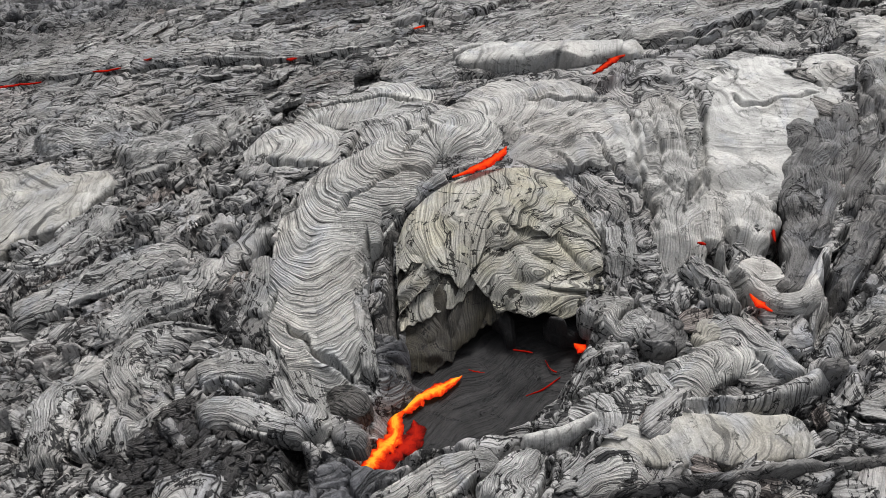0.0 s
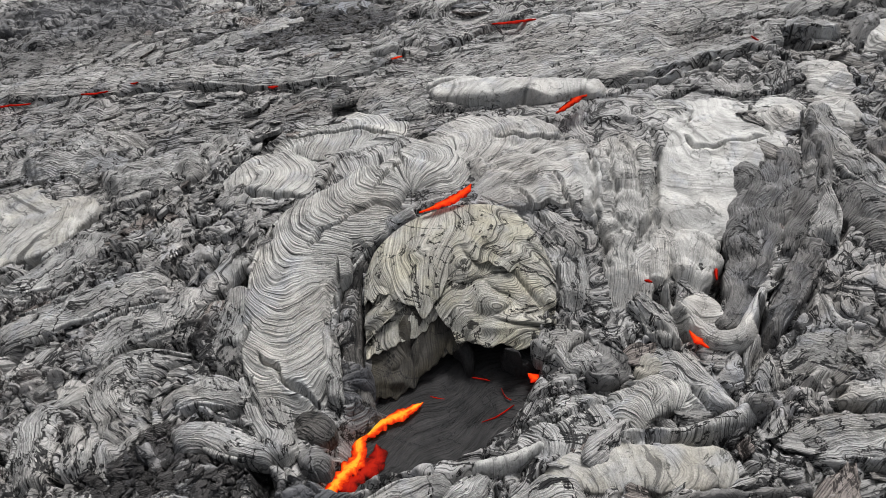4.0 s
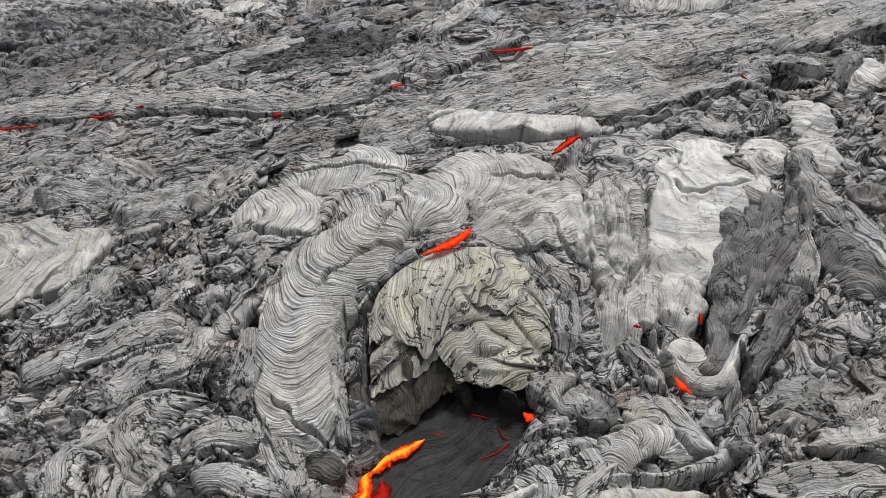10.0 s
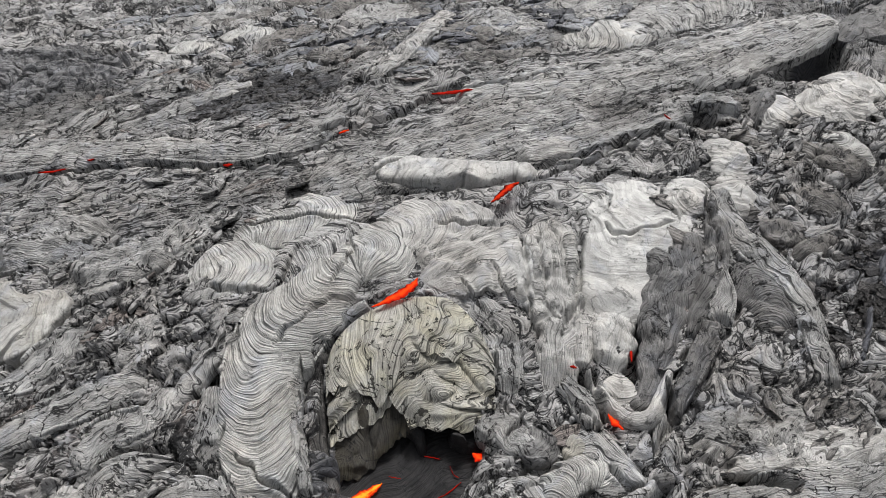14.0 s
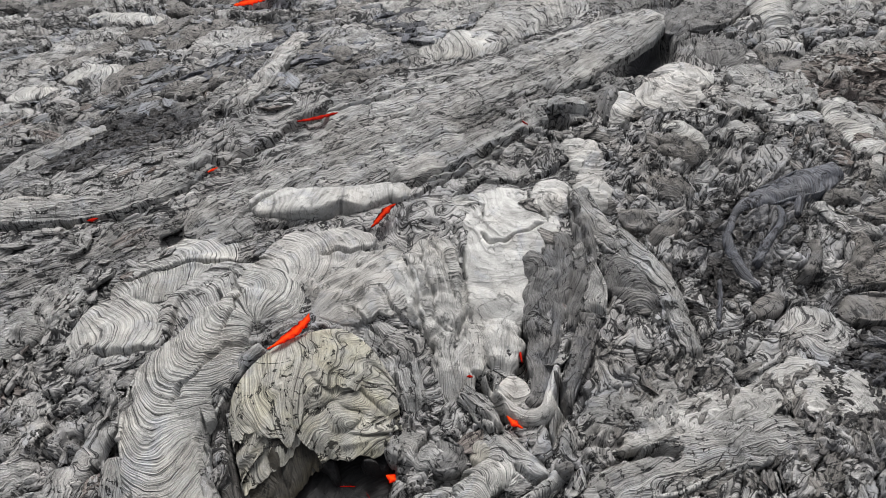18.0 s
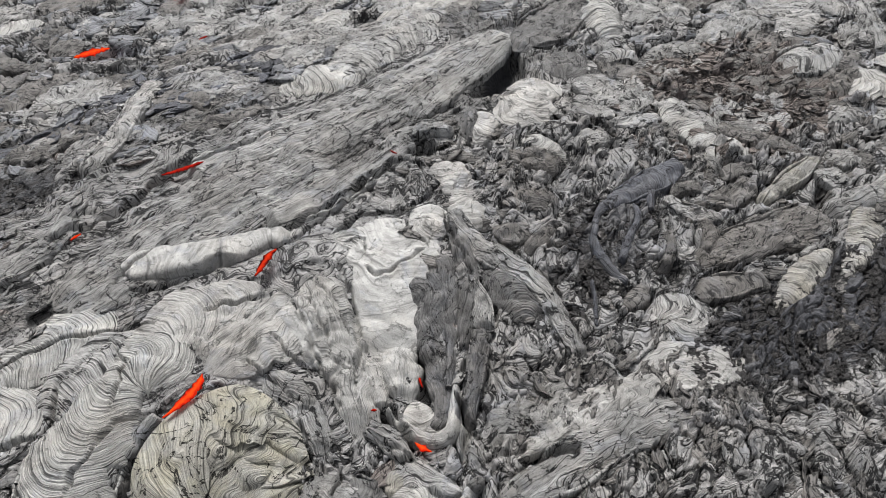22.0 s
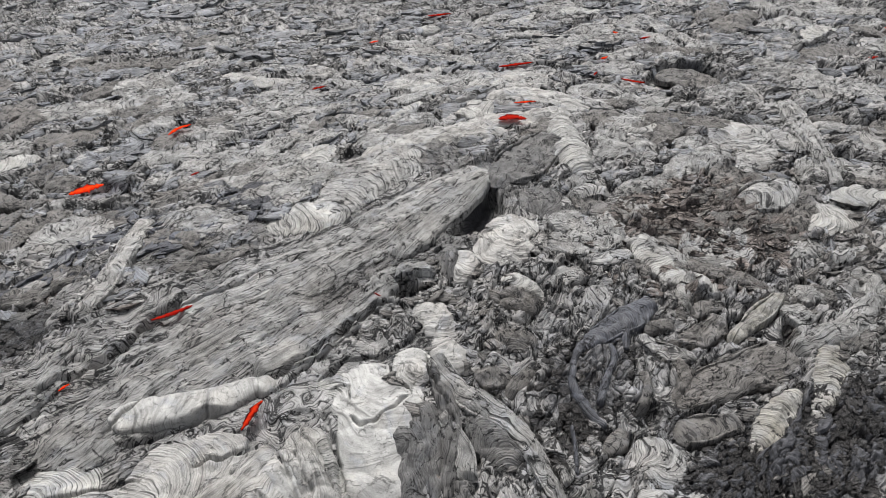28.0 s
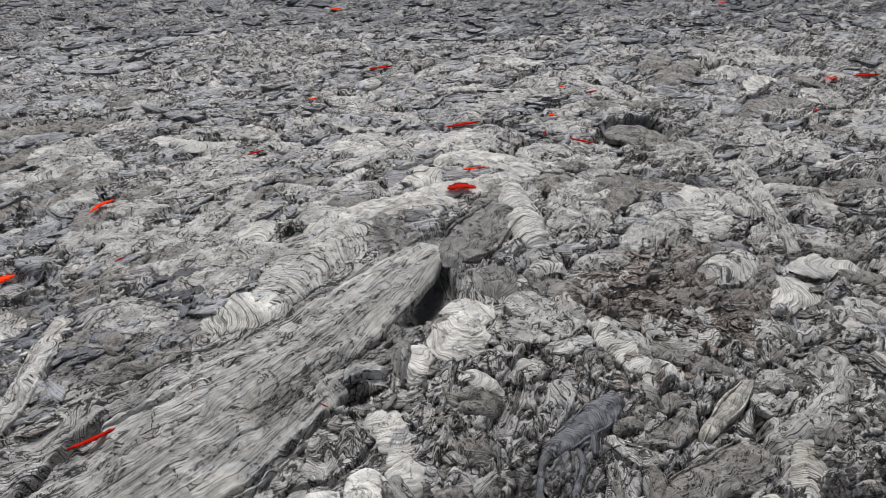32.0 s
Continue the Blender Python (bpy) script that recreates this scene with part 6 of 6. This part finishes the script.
tongue("rumpled_lava_lobe", "rumpled grey lava lobe on the broken field", "lava lobe", SILVER, [(25.15, 3.19), (25.31, 2.26), (24.96, 1.31)], [0.55, 0.81, 0.55], 0.21, seed=1863, stria=0.07, amp=0.02, lumps=0.1, swirl=2.4, ragged=1.5, flat=2.0, blunt=1.4, gap=0.06, edged=False)
tongue("rumpled_lava_lobe", "rumpled grey lava lobe on the broken field", "lava lobe", SILVER, [(16.41, 5.9), (17.62, 5.52), (18.2, 4.61)], [0.31, 0.51, 0.32], 0.21, seed=1874, stria=0.07, amp=0.02, lumps=0.1, swirl=2.4, ragged=1.5, flat=2.0, blunt=1.4, edged=False)
tongue("rumpled_lava_lobe", "rumpled grey lava lobe on the broken field", "lava lobe", SILVER, [(24.42, 8.56), (25.94, 8.03), (26.17, 6.92)], [0.44, 0.75, 0.5], 0.21, seed=1885, stria=0.07, amp=0.02, lumps=0.1, swirl=2.4, ragged=1.5, flat=2.0, blunt=1.4, gap=0.06, edged=False)
tongue("rumpled_lava_lobe", "rumpled grey lava lobe on the broken field", "lava lobe", SILVER, [(17.8, 0.87), (18.56, 0.47), (18.73, -0.3)], [0.32, 0.54, 0.36], 0.21, seed=1896, stria=0.07, amp=0.02, lumps=0.1, swirl=2.4, ragged=1.5, flat=2.0, blunt=1.4, gap=0.06, edged=False)
tongue("rumpled_lava_lobe", "rumpled grey lava lobe on the broken field", "lava lobe", SILVER, [(18.76, -0.62), (18.81, -1.24), (18.25, -1.87)], [0.32, 0.49, 0.3], 0.21, seed=1907, stria=0.07, amp=0.02, lumps=0.1, swirl=2.4, ragged=1.5, flat=2.0, blunt=1.4, gap=0.06, edged=False)
tongue("rumpled_lava_lobe", "rumpled grey lava lobe on the broken field", "lava lobe", SILVER, [(15.38, 1.97), (14.37, 1.58), (14.01, 1.02)], [0.16, 0.24, 0.16], 0.21, seed=1918, stria=0.07, amp=0.02, lumps=0.1, swirl=2.4, ragged=1.5, flat=2.0, blunt=1.4, edged=False)
tongue("crumpled_lava_lobe", "crumpled grey lava lobe between dark cracks", "lava lobe", DUSK, [(9.4, 3.64), (9.54, 3.14), (10.19, 2.98)], [0.26, 0.42, 0.24], 0.24, seed=1929, stria=0.07, amp=0.02, lumps=0.1, swirl=2.4, ragged=1.5, flat=2.0, blunt=1.4, edged=False)
tongue("crumpled_lava_lobe", "crumpled grey lava lobe between dark cracks", "lava lobe", DUSK, [(8.1, 2.97), (8.3, 2.57), (8.84, 2.56)], [0.24, 0.38, 0.24], 0.24, seed=1940, stria=0.07, amp=0.02, lumps=0.1, swirl=2.4, ragged=1.5, flat=2.0, blunt=1.4, edged=False)
tongue("crumpled_lava_lobe", "crumpled grey lava lobe between dark cracks", "lava lobe", DUSK, [(8.29, 1.93), (8.92, 2.12), (9.45, 2.19)], [0.15, 0.23, 0.14], 0.24, seed=1951, stria=0.07, amp=0.02, lumps=0.1, swirl=2.4, ragged=1.5, flat=2.0, blunt=1.4, edged=False)
tongue("crumpled_lava_lobe", "crumpled grey lava lobe between dark cracks", "lava lobe", DUSK, [(10.06, 4.41), (10.58, 3.86), (11.2, 3.84)], [0.19, 0.32, 0.17], 0.24, seed=1962, stria=0.07, amp=0.02, lumps=0.1, swirl=2.4, ragged=1.5, flat=2.0, blunt=1.4, edged=False)
tongue("crumpled_lava_lobe", "crumpled grey lava lobe between dark cracks", "lava lobe", DUSK, [(12.41, 0.37), (12.26, -0.19), (11.64, -0.52)], [0.17, 0.21, 0.11], 0.24, seed=1973, stria=0.07, amp=0.02, lumps=0.1, swirl=2.4, ragged=1.5, flat=2.0, blunt=1.4, edged=False)
tongue("crumpled_lava_lobe", "crumpled grey lava lobe between dark cracks", "lava lobe", DUSK, [(11.61, 0.59), (11.2, 0.06), (10.49, -0.21)], [0.14, 0.15, 0.1], 0.24, seed=1984, stria=0.07, amp=0.02, lumps=0.1, swirl=2.4, ragged=1.5, flat=2.0, blunt=1.4, edged=False)
crease([(24.47, 1.31), (25.24, 0.71), (25.99, -0.26)], 0.3, 0.7)
# pale sheet added to give the brightness of smoke in the pit
tongue("pale_pit_floor", "pale floor of the smoking pit, standing in for its smoke", "lava tongue", SLAB, [(23.9, 10.6), (24.8, 10.1), (25.6, 9.5)], [0.6, 0.9, 0.6], 0.06, seed=1995, wave=0.6, amp=0.01, room=False, level=[-0.5], gap=0.06, flat=2.0, edged=False)

# plates at the side
plt = tongue("pale_lava_plate", "pale elongated plate of lava crust", "lava slab", SMOOTH, [(5.06, -1.7), (6.06, -1.78), (7.16, -1.98), (8.44, -2.16)], [0.13, 0.38, 0.43, 0.3], 0.06, seed=2006, stria=0.05, amp=0.015, flat=1.2, blunt=0.9, ragged=1.5, lumps=0.045, swirl=1.5, edged=False)
part("plate_end", grid_mesh("plate_end", *sheet([(8.02, -1.94), (8.9, -2.21), (9.39, -2.71), (9.48, -3.41)], [0.32, 0.63, 0.68, 0.4], 0.06, seed=2017, stria=0.04, amp=0.01, flat=2.0, blunt=1.4, lumps=0.045)), SMOOTH, plt, "broad pale end")
tongue("striated_lava_skin", "light grey striated lava skin", "lava tongue", SILVER, [(4.16, -2.24), (5.44, -2.44), (6.74, -2.63), (8.23, -2.87)], [0.27, 0.47, 0.49, 0.33], 0.1, seed=2028, stria=0.06, amp=0.01, flat=0.5, blunt=1.4, lumps=0.045)
tongue("ropy_lava_fan", "grey ropy lava fan", "lava ropes", SILVER, [(4.65, -1.11), (5.45, -1.02), (5.98, -1.28), (6.87, -1.14)], [0.23, 0.43, 0.49, 0.42], 0.11, seed=2039, stria=0.09, amp=0.03, swirl=2.2, flat=2.0, blunt=1.4, lumps=0.045, edged=False)
crease([(4.96, -1.78), (6.05, -2.14), (7.3, -2.31), (8.41, -2.29)], 0.14, 0.4)

# ---- melt in cracks ----
glow("glowing_slit", [(-0.18, 2.45), (0.11, 2.5), (0.4, 2.57), (0.65, 2.66), (0.79, 2.8)], [0.02, 0.06, 0.1, 0.11, 0.04], [0.52, 0.55, 0.58, 0.63, 0.67], HOT, None, "bright orange melt in a slit between lava skins", seed=2050)
glow("glowing_crack", [(2.66, 4.37), (2.92, 4.56), (3.18, 4.74), (3.39, 4.81)], [0.04, 0.08, 0.09, 0.05], [0.81, 0.82, 0.83, 0.83], SKIN, None, "orange-red melt in a crack beside the rolled slab", seed=2061)
glow("glowing_crack", [(4.42, 0.87), (4.37, 0.69), (4.32, 0.51)], [0.03, 0.03, 0.03], [-0.2, -0.23, -0.26], RED, None, "dull red glow in the channel", seed=2072)
glow("glowing_crack", [(3.15, 0.58), (3.21, 0.56), (3.26, 0.52)], [0.04, 0.06, 0.04], [-0.06, -0.06, -0.07], RED, None, "small dull red glow under the lava lip", seed=2083)
glow("glowing_crack", [(3.5, -0.42), (3.56, -0.58), (3.66, -0.76)], [0.04, 0.065, 0.04], [-0.22, -0.23, -0.24], HOT, None, "red melt at the foot of the dark tongue", seed=2094)
glow("glowing_crack", [(-10.68, 9.28), (-9.7, 9.18), (-9.06, 9.08)], [0.02, 0.045, 0.02], [0.45, 0.46, 0.46], RED, None, "thin red glow along the long crack", seed=2105)
glow("glowing_crack", [(-7.86, 9.14), (-7.52, 9.09), (-7.18, 9.08)], [0.02, 0.045, 0.02], [0.46, 0.46, 0.46], RED, None, "thin red glow along the long crack", seed=2116)
glow("glowing_crack", [(-6.68, 9.29), (-6.59, 9.28), (-6.48, 9.27)], [0.02, 0.045, 0.02], [0.46, 0.46, 0.46], RED, None, "orange spot on the long crack", seed=2127)
glow("glowing_crack", [(-0.29, 8.48), (-0.16, 8.55), (-0.03, 8.56)], [0.03, 0.045, 0.03], [0.4, 0.4, 0.4], HOT, None, "orange spot on the long crack", seed=2138)
glow("glowing_crack", [(-3.2, 8.0), (-3.09, 7.99), (-2.96, 7.97)], [0.04, 0.06, 0.04], [0.44, 0.44, 0.44], RED, None, "thin red glow along the long crack", seed=2149)
glow("glowing_crack", [(2.29, 9.44), (2.82, 9.33), (3.37, 9.26)], [0.05, 0.08, 0.05], [0.43, 0.44, 0.46], RED, None, "red glow in the opened crack", seed=2160)
glow("glowing_crack", [(2.17, 18.24), (2.7, 18.21), (3.34, 18.1)], [0.11, 0.24, 0.11], [-0.24, -0.24, -0.24], HOT, None, "bright orange melt in the far field", seed=2171)
glow("glowing_crack", [(6.4, 20.07), (6.9, 20.35), (7.43, 20.32)], [0.05, 0.11, 0.05], [-0.25, -0.25, -0.25], HOT, None, "orange melt under a dark arch", seed=2182)
glow("glowing_crack", [(12.86, 20.17), (13.15, 20.14), (13.53, 20.04)], [0.04, 0.08, 0.04], [-0.39, -0.39, -0.39], RED, None, "small red glow in the far field", seed=2193)
glow("glowing_crack", [(16.24, 11.58), (16.76, 11.42), (17.08, 10.93)], [0.1, 0.23, 0.1], [0.59, 0.59, 0.59], RED, None, "red melt window in a pale flow", seed=2204)
glow("glowing_crack", [(17.56, 12.17), (17.96, 11.96), (18.3, 11.74)], [0.03, 0.06, 0.03], [0.59, 0.59, 0.59], HOT, None, "orange melt window in a pale flow", seed=2215)
glow("glowing_crack", [(19.7, 15.55), (20.34, 15.27), (21.1, 14.92)], [0.06, 0.13, 0.06], [0.26, 0.28, 0.28], RED, None, "red glow in a far crack", seed=2226)
glow("glowing_crack", [(17.53, 22.79), (17.75, 22.78), (18.02, 22.74)], [0.04, 0.1, 0.04], [-0.39, -0.39, -0.39], HOT, None, "small orange glow in the far field", seed=2237)
glow("glowing_crack", [(21.86, 23.79), (22.36, 23.56), (22.94, 23.26)], [0.07, 0.14, 0.07], [-0.4, -0.4, -0.39], RED, None, "dull red glow in the far field", seed=2248)
glow("glowing_crack", [(23.86, 13.44), (24.09, 13.44), (24.3, 13.43)], [0.05, 0.11, 0.05], [0.14, 0.13, 0.12], HOT, None, "small orange glow in the far field", seed=2259)
glow("glowing_crack", [(26.65, 15.22), (26.68, 15.1), (26.71, 14.99)], [0.06, 0.12, 0.06], [0.1, 0.1, 0.1], HOT, None, "small orange glow in the far field", seed=2270)
glow("glowing_crack", [(27.01, 13.85), (27.29, 13.78), (27.52, 13.68)], [0.04, 0.09, 0.04], [0.1, 0.1, 0.1], RED, None, "small red glow in the far field", seed=2281)
glow("glowing_crack", [(22.91, 11.39), (23.09, 10.98), (23.39, 10.57)], [0.04, 0.1, 0.05], [0.24, 0.23, 0.21], RED, None, "red glow at the pit edge", seed=2292)
glow("glowing_crack", [(7.43, 6.44), (7.46, 6.35), (7.51, 6.26)], [0.02, 0.04, 0.02], [0.6, 0.6, 0.59], RED, None, "small red glow under the tube roof", seed=2303)
glow("glowing_crack", [(5.94, 16.37), (6.11, 16.43), (6.28, 16.43)], [0.03, 0.06, 0.03], [-0.08, -0.09, -0.09], RED, None, "small red glow in the far field", seed=2314)
glow("glowing_crack", [(25.54, 32.6), (25.83, 32.47), (26.06, 32.26)], [0.06, 0.14, 0.07], [-0.4, -0.4, -0.4], HOT, None, "small orange glow on the far field", seed=2325)
glow("glowing_crack", [(36.63, 7.24), (36.97, 7.01), (37.24, 6.76)], [0.04, 0.1, 0.05], [0.12, 0.12, 0.12], HOT, None, "small orange glow in the far field", seed=2336)
glow("glowing_crack", [(37.92, 6.4), (38.49, 6.06), (39.07, 5.6)], [0.08, 0.17, 0.08], [0.12, 0.13, 0.13], RED, None, "dull red glow in the far field", seed=2347)
glow("glowing_crack", [(42.7, 16.46), (42.95, 16.34), (43.12, 16.18)], [0.06, 0.14, 0.06], [0.13, 0.13, 0.14], HOT, None, "small orange glow on the far field", seed=2358)
glow("glowing_crack", [(32.59, 5.96), (32.84, 5.88), (33.04, 5.77)], [0.05, 0.11, 0.05], [0.2, 0.2, 0.2], RED, None, "dull red glow in a dark cleft", seed=2369)
glow("glowing_crack", [(22.14, 12.26), (22.37, 12.38), (22.61, 12.49)], [0.02, 0.05, 0.02], [0.31, 0.29, 0.26], RED, None, "small red glow in the far field", seed=2380)
glow("melt_patch", [(1.09, -0.27), (1.18, -0.38), (1.25, -0.48)], [0.06, 0.08, 0.05], [-0.79, -0.78, -0.78], HOT, pool, "red melt patch", seed=2391)
glow("red_crack", [(0.24, -0.01), (0.37, -0.07), (0.5, -0.14)], [0.006, 0.009, 0.006], [-1.0, -0.99, -0.99], RED, pool, "thin red crack", seed=2402)
glow("red_crack", [(0.25, -0.85), (0.5, -0.8), (0.79, -0.66)], [0.006, 0.009, 0.006], [-1.01, -1.0, -0.98], RED, pool, "thin red crack", seed=2424)
glow("red_crack", [(0.65, -0.33), (0.69, -0.5), (0.76, -0.57)], [0.006, 0.009, 0.006], [-0.98, -0.98, -0.98], RED, pool, "thin red crack", seed=2446)
glow("red_crack", [(-2.07, -1.38), (-2.18, -1.5), (-2.25, -1.61)], [0.015, 0.02, 0.015], [-0.82, -0.8, -0.78], RED, pool, "thin red crack", seed=2457)
glow("red_crack", [(-0.47, -0.22), (-0.31, -0.3), (-0.23, -0.33)], [0.006, 0.009, 0.006], [-1.01, -1.02, -1.02], RED, pool, "thin red crack", seed=2468)

# ---- lobes and folds that cover the field ----
LOBES = [
    (-5.8, 0.8, 3.4, 3.0, 35, 34, 1.0, 0.05), (4, 16, 11, 5, 0, 90, 1.4, 0.08), (20, 5, 6, 6, -40, 80, 1.4, 0.08), (24, 0, 5, 4, -30, 40, 1.4, 0.08),
    (12, 2, 3.5, 3.5, -40, 40, 0.8, 0.05), (18, 16, 12, 8, -30, 130, 1.7, 0.09), (15.5, -1.0, 2.5, 2.0, -20, 26, 0.9, 0.05), (3, 26, 10, 7, -5, 60, 1.9, 0.1), (32, 8, 7, 8, -40, 50, 1.9, 0.1),
]
for number, (ax, ay, rx, ry, lie, count, size, gap) in enumerate(LOBES):
    rnd = random.Random(7100 + number)
    for k in range(count):
        r, w = math.sqrt(rnd.random()), rnd.uniform(0, 2 * math.pi)
        cx, cy = ax + rx * r * math.cos(w), ay + ry * r * math.sin(w)
        way = radians(lie + rnd.gauss(0, 25) + 50 * float(gnoise(np.array(cx * 0.3), np.array(cy * 0.3), 77)))
        long, wide, bend = size * rnd.uniform(0.5, 1.25), size * rnd.uniform(0.2, 0.48), rnd.gauss(0, 0.4)
        pts = []
        for q in (-1, -0.4, 0.3, 1):
            a = way + bend * q
            pts.append((round(cx + long * q * math.cos(a), 2), round(cy + long * q * math.sin(a), 2)))
        spots = [(int(np.searchsorted(GY, y)), int(np.searchsorted(GX, x))) for x, y in pts]
        if max(TAKEN[j, i] for j, i in (spots if gap < 0.06 else spots[1:3])) > (0.2 if gap < 0.06 else 0.6) or max(ZONES[j, i, 0] for j, i in spots) > 0.5:
            continue
        dusky = (number in (4, 6) and k % 2 == 0) or (number in (1, 2, 3, 7, 8) and k % 5 in (0, 2))
        ropes = k % 9 == 1
        look_of = dict(wave=0.13 * size**0.5, amp=0.03, bow=rnd.choice((-0.6, 0.6))) if ropes else dict(stria=0.09, amp=0.02)
        words = ("dusky" if dusky else "light grey") + (" ropy lava lobe" if ropes else " creased lava fold") + " on the broken field"
        tongue("lava_lobe" if ropes else "lava_fold", words, "lava lobe" if ropes else "lava fold", (DUSK if dusky else ROPE if ropes else SILVER), pts, [wide * 0.5, wide, wide * rnd.uniform(0.8, 1.2), wide * 0.45], rnd.uniform(0.05, 0.1) * size**0.5, edged="cracked", seed=7000 + 97 * number + 13 * k, gap=gap, flat=2.0, blunt=1.5, lumps=0.13, swirl=1.8, ragged=1.5, **look_of)
# ---- ground sheet ----
FLOW[..., 2] = 2 * H
me = grid_mesh("ground", np.stack([XX, YY, H], -1), FLOW)
col = me.color_attributes.new("zones", "FLOAT_COLOR", "POINT")
col.data.foreach_set("color", ZONES.reshape(-1).astype(np.float32))
thing("ground", me, GROUND, "grey field of wrinkled and broken lava crust", "lava field", kind="structure")

# ---- scraps of crust lying on the field ----
AREAS = [(-6.0, 1.2, 4.0, 3.6, 20, 5, 30), (-5.0, 6.8, 4.5, 1.8, 0, 1.5, 5), (-3, 11.5, 6, 2, 0, 3, 0), (2, -3.0, 3.5, 1.2, 0, 0.6, 10), (2, -0.6, 3, 1.2, 0, 0.3, 10), (6.3, 0.5, 1.5, 2.0, 0, 0.5, 60)]
FARS = [(3, 16, 12, 5, 0, 3, -15), (14, 20, 14, 9, 0, 4, -25), (26, 8, 12, 12, 0, 4, -35), (25, 28, 22, 16, -30, 5, -35), (3, 32, 13, 12, 0, 4, -30), (35, 12, 18, 20, 0, 4, -35)]
RUSTY = [(16.5, 2.9, 3.4, 2.6, 0, 1, -30)]
thing("crumpled_crust", soup("crumpled_crust", *flakes(1000, AREAS, 0.14, 901)[:3]), FLAKE, "crumpled grey scraps of broken lava crust", "lava rubble", kind="stuff")
DUSKY = [(10, -4.2, 6, 1.8, -15, 3, 20), (10, 3.0, 4, 4, 0, 1.0, -40), (16, -1.5, 5, 3, 0, 3, -30), (21, -1, 7, 6, 0, 2, -20), (16.5, 2.9, 3.4, 2.8, 0, 1.2, -30), (8.5, -2.5, 4, 1.5, -10, 1.5, 10)]
thing("dusky_crust", soup("dusky_crust", *flakes(1100, DUSKY, 0.17, 904, 0.3)[:3]), DUSK, "dusky grey-brown scraps of lava crust", "lava rubble", kind="stuff")
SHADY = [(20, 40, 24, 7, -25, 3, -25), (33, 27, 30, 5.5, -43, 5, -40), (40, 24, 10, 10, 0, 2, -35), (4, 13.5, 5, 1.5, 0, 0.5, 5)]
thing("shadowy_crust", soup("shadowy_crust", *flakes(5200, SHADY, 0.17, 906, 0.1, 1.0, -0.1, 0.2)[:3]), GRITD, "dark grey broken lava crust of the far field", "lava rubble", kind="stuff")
thing("rusty_crust", soup("rusty_crust", *flakes(1500, RUSTY, 0.15, 903, 0.4)[:3]), BROWN, "upended dark rusty scraps of lava crust", "lava rubble", kind="stuff")
GRITTY = [(-2.5, 11.3, 3.2, 1.0, 0, 2, 0), (12.8, -3.4, 4.0, 1.4, -12, 7, -15), (10.3, 1.3, 1.8, 1.1, 15, 1, -40), (8.5, 0.4, 1.2, 0.8, 0, 1, -60), (-4.0, -1.5, 1.2, 0.7, 0, 1, 30)]
thing("dark_rubble", soup("dark_rubble", *flakes(4200, GRITTY, 0.06, 905, 0.5, 1.0)[:3]), GRIT, "dark gritty rubble of lava crust", "lava rubble", kind="stuff")
thing("far_crust", soup("far_crust", *flakes(3000, FARS, 0.26, 902, 0.08, 0.08, -0.2, 0.17)[:3]), FAR_HAZE, "broken grey lava crust over the far field", "lava rubble", kind="stuff")

# ---- loose plates that can be told apart ----
P, quads, flow, centres = flakes(280, AREAS, 0.24, 950)
for k in range(len(P)):
    c = np.array([*centres[k], P[k, :, 2].min()])
    ob = thing("lava_plate", soup("lava_plate", P[k : k + 1] - c, quads, flow[k : k + 1]), FLAKE if k % 5 else BROWN, "loose bent plate of grey lava crust" if k % 5 else "loose rust-brown plate of lava crust", "lava plate", "loose lava plates")
    ob.location = c
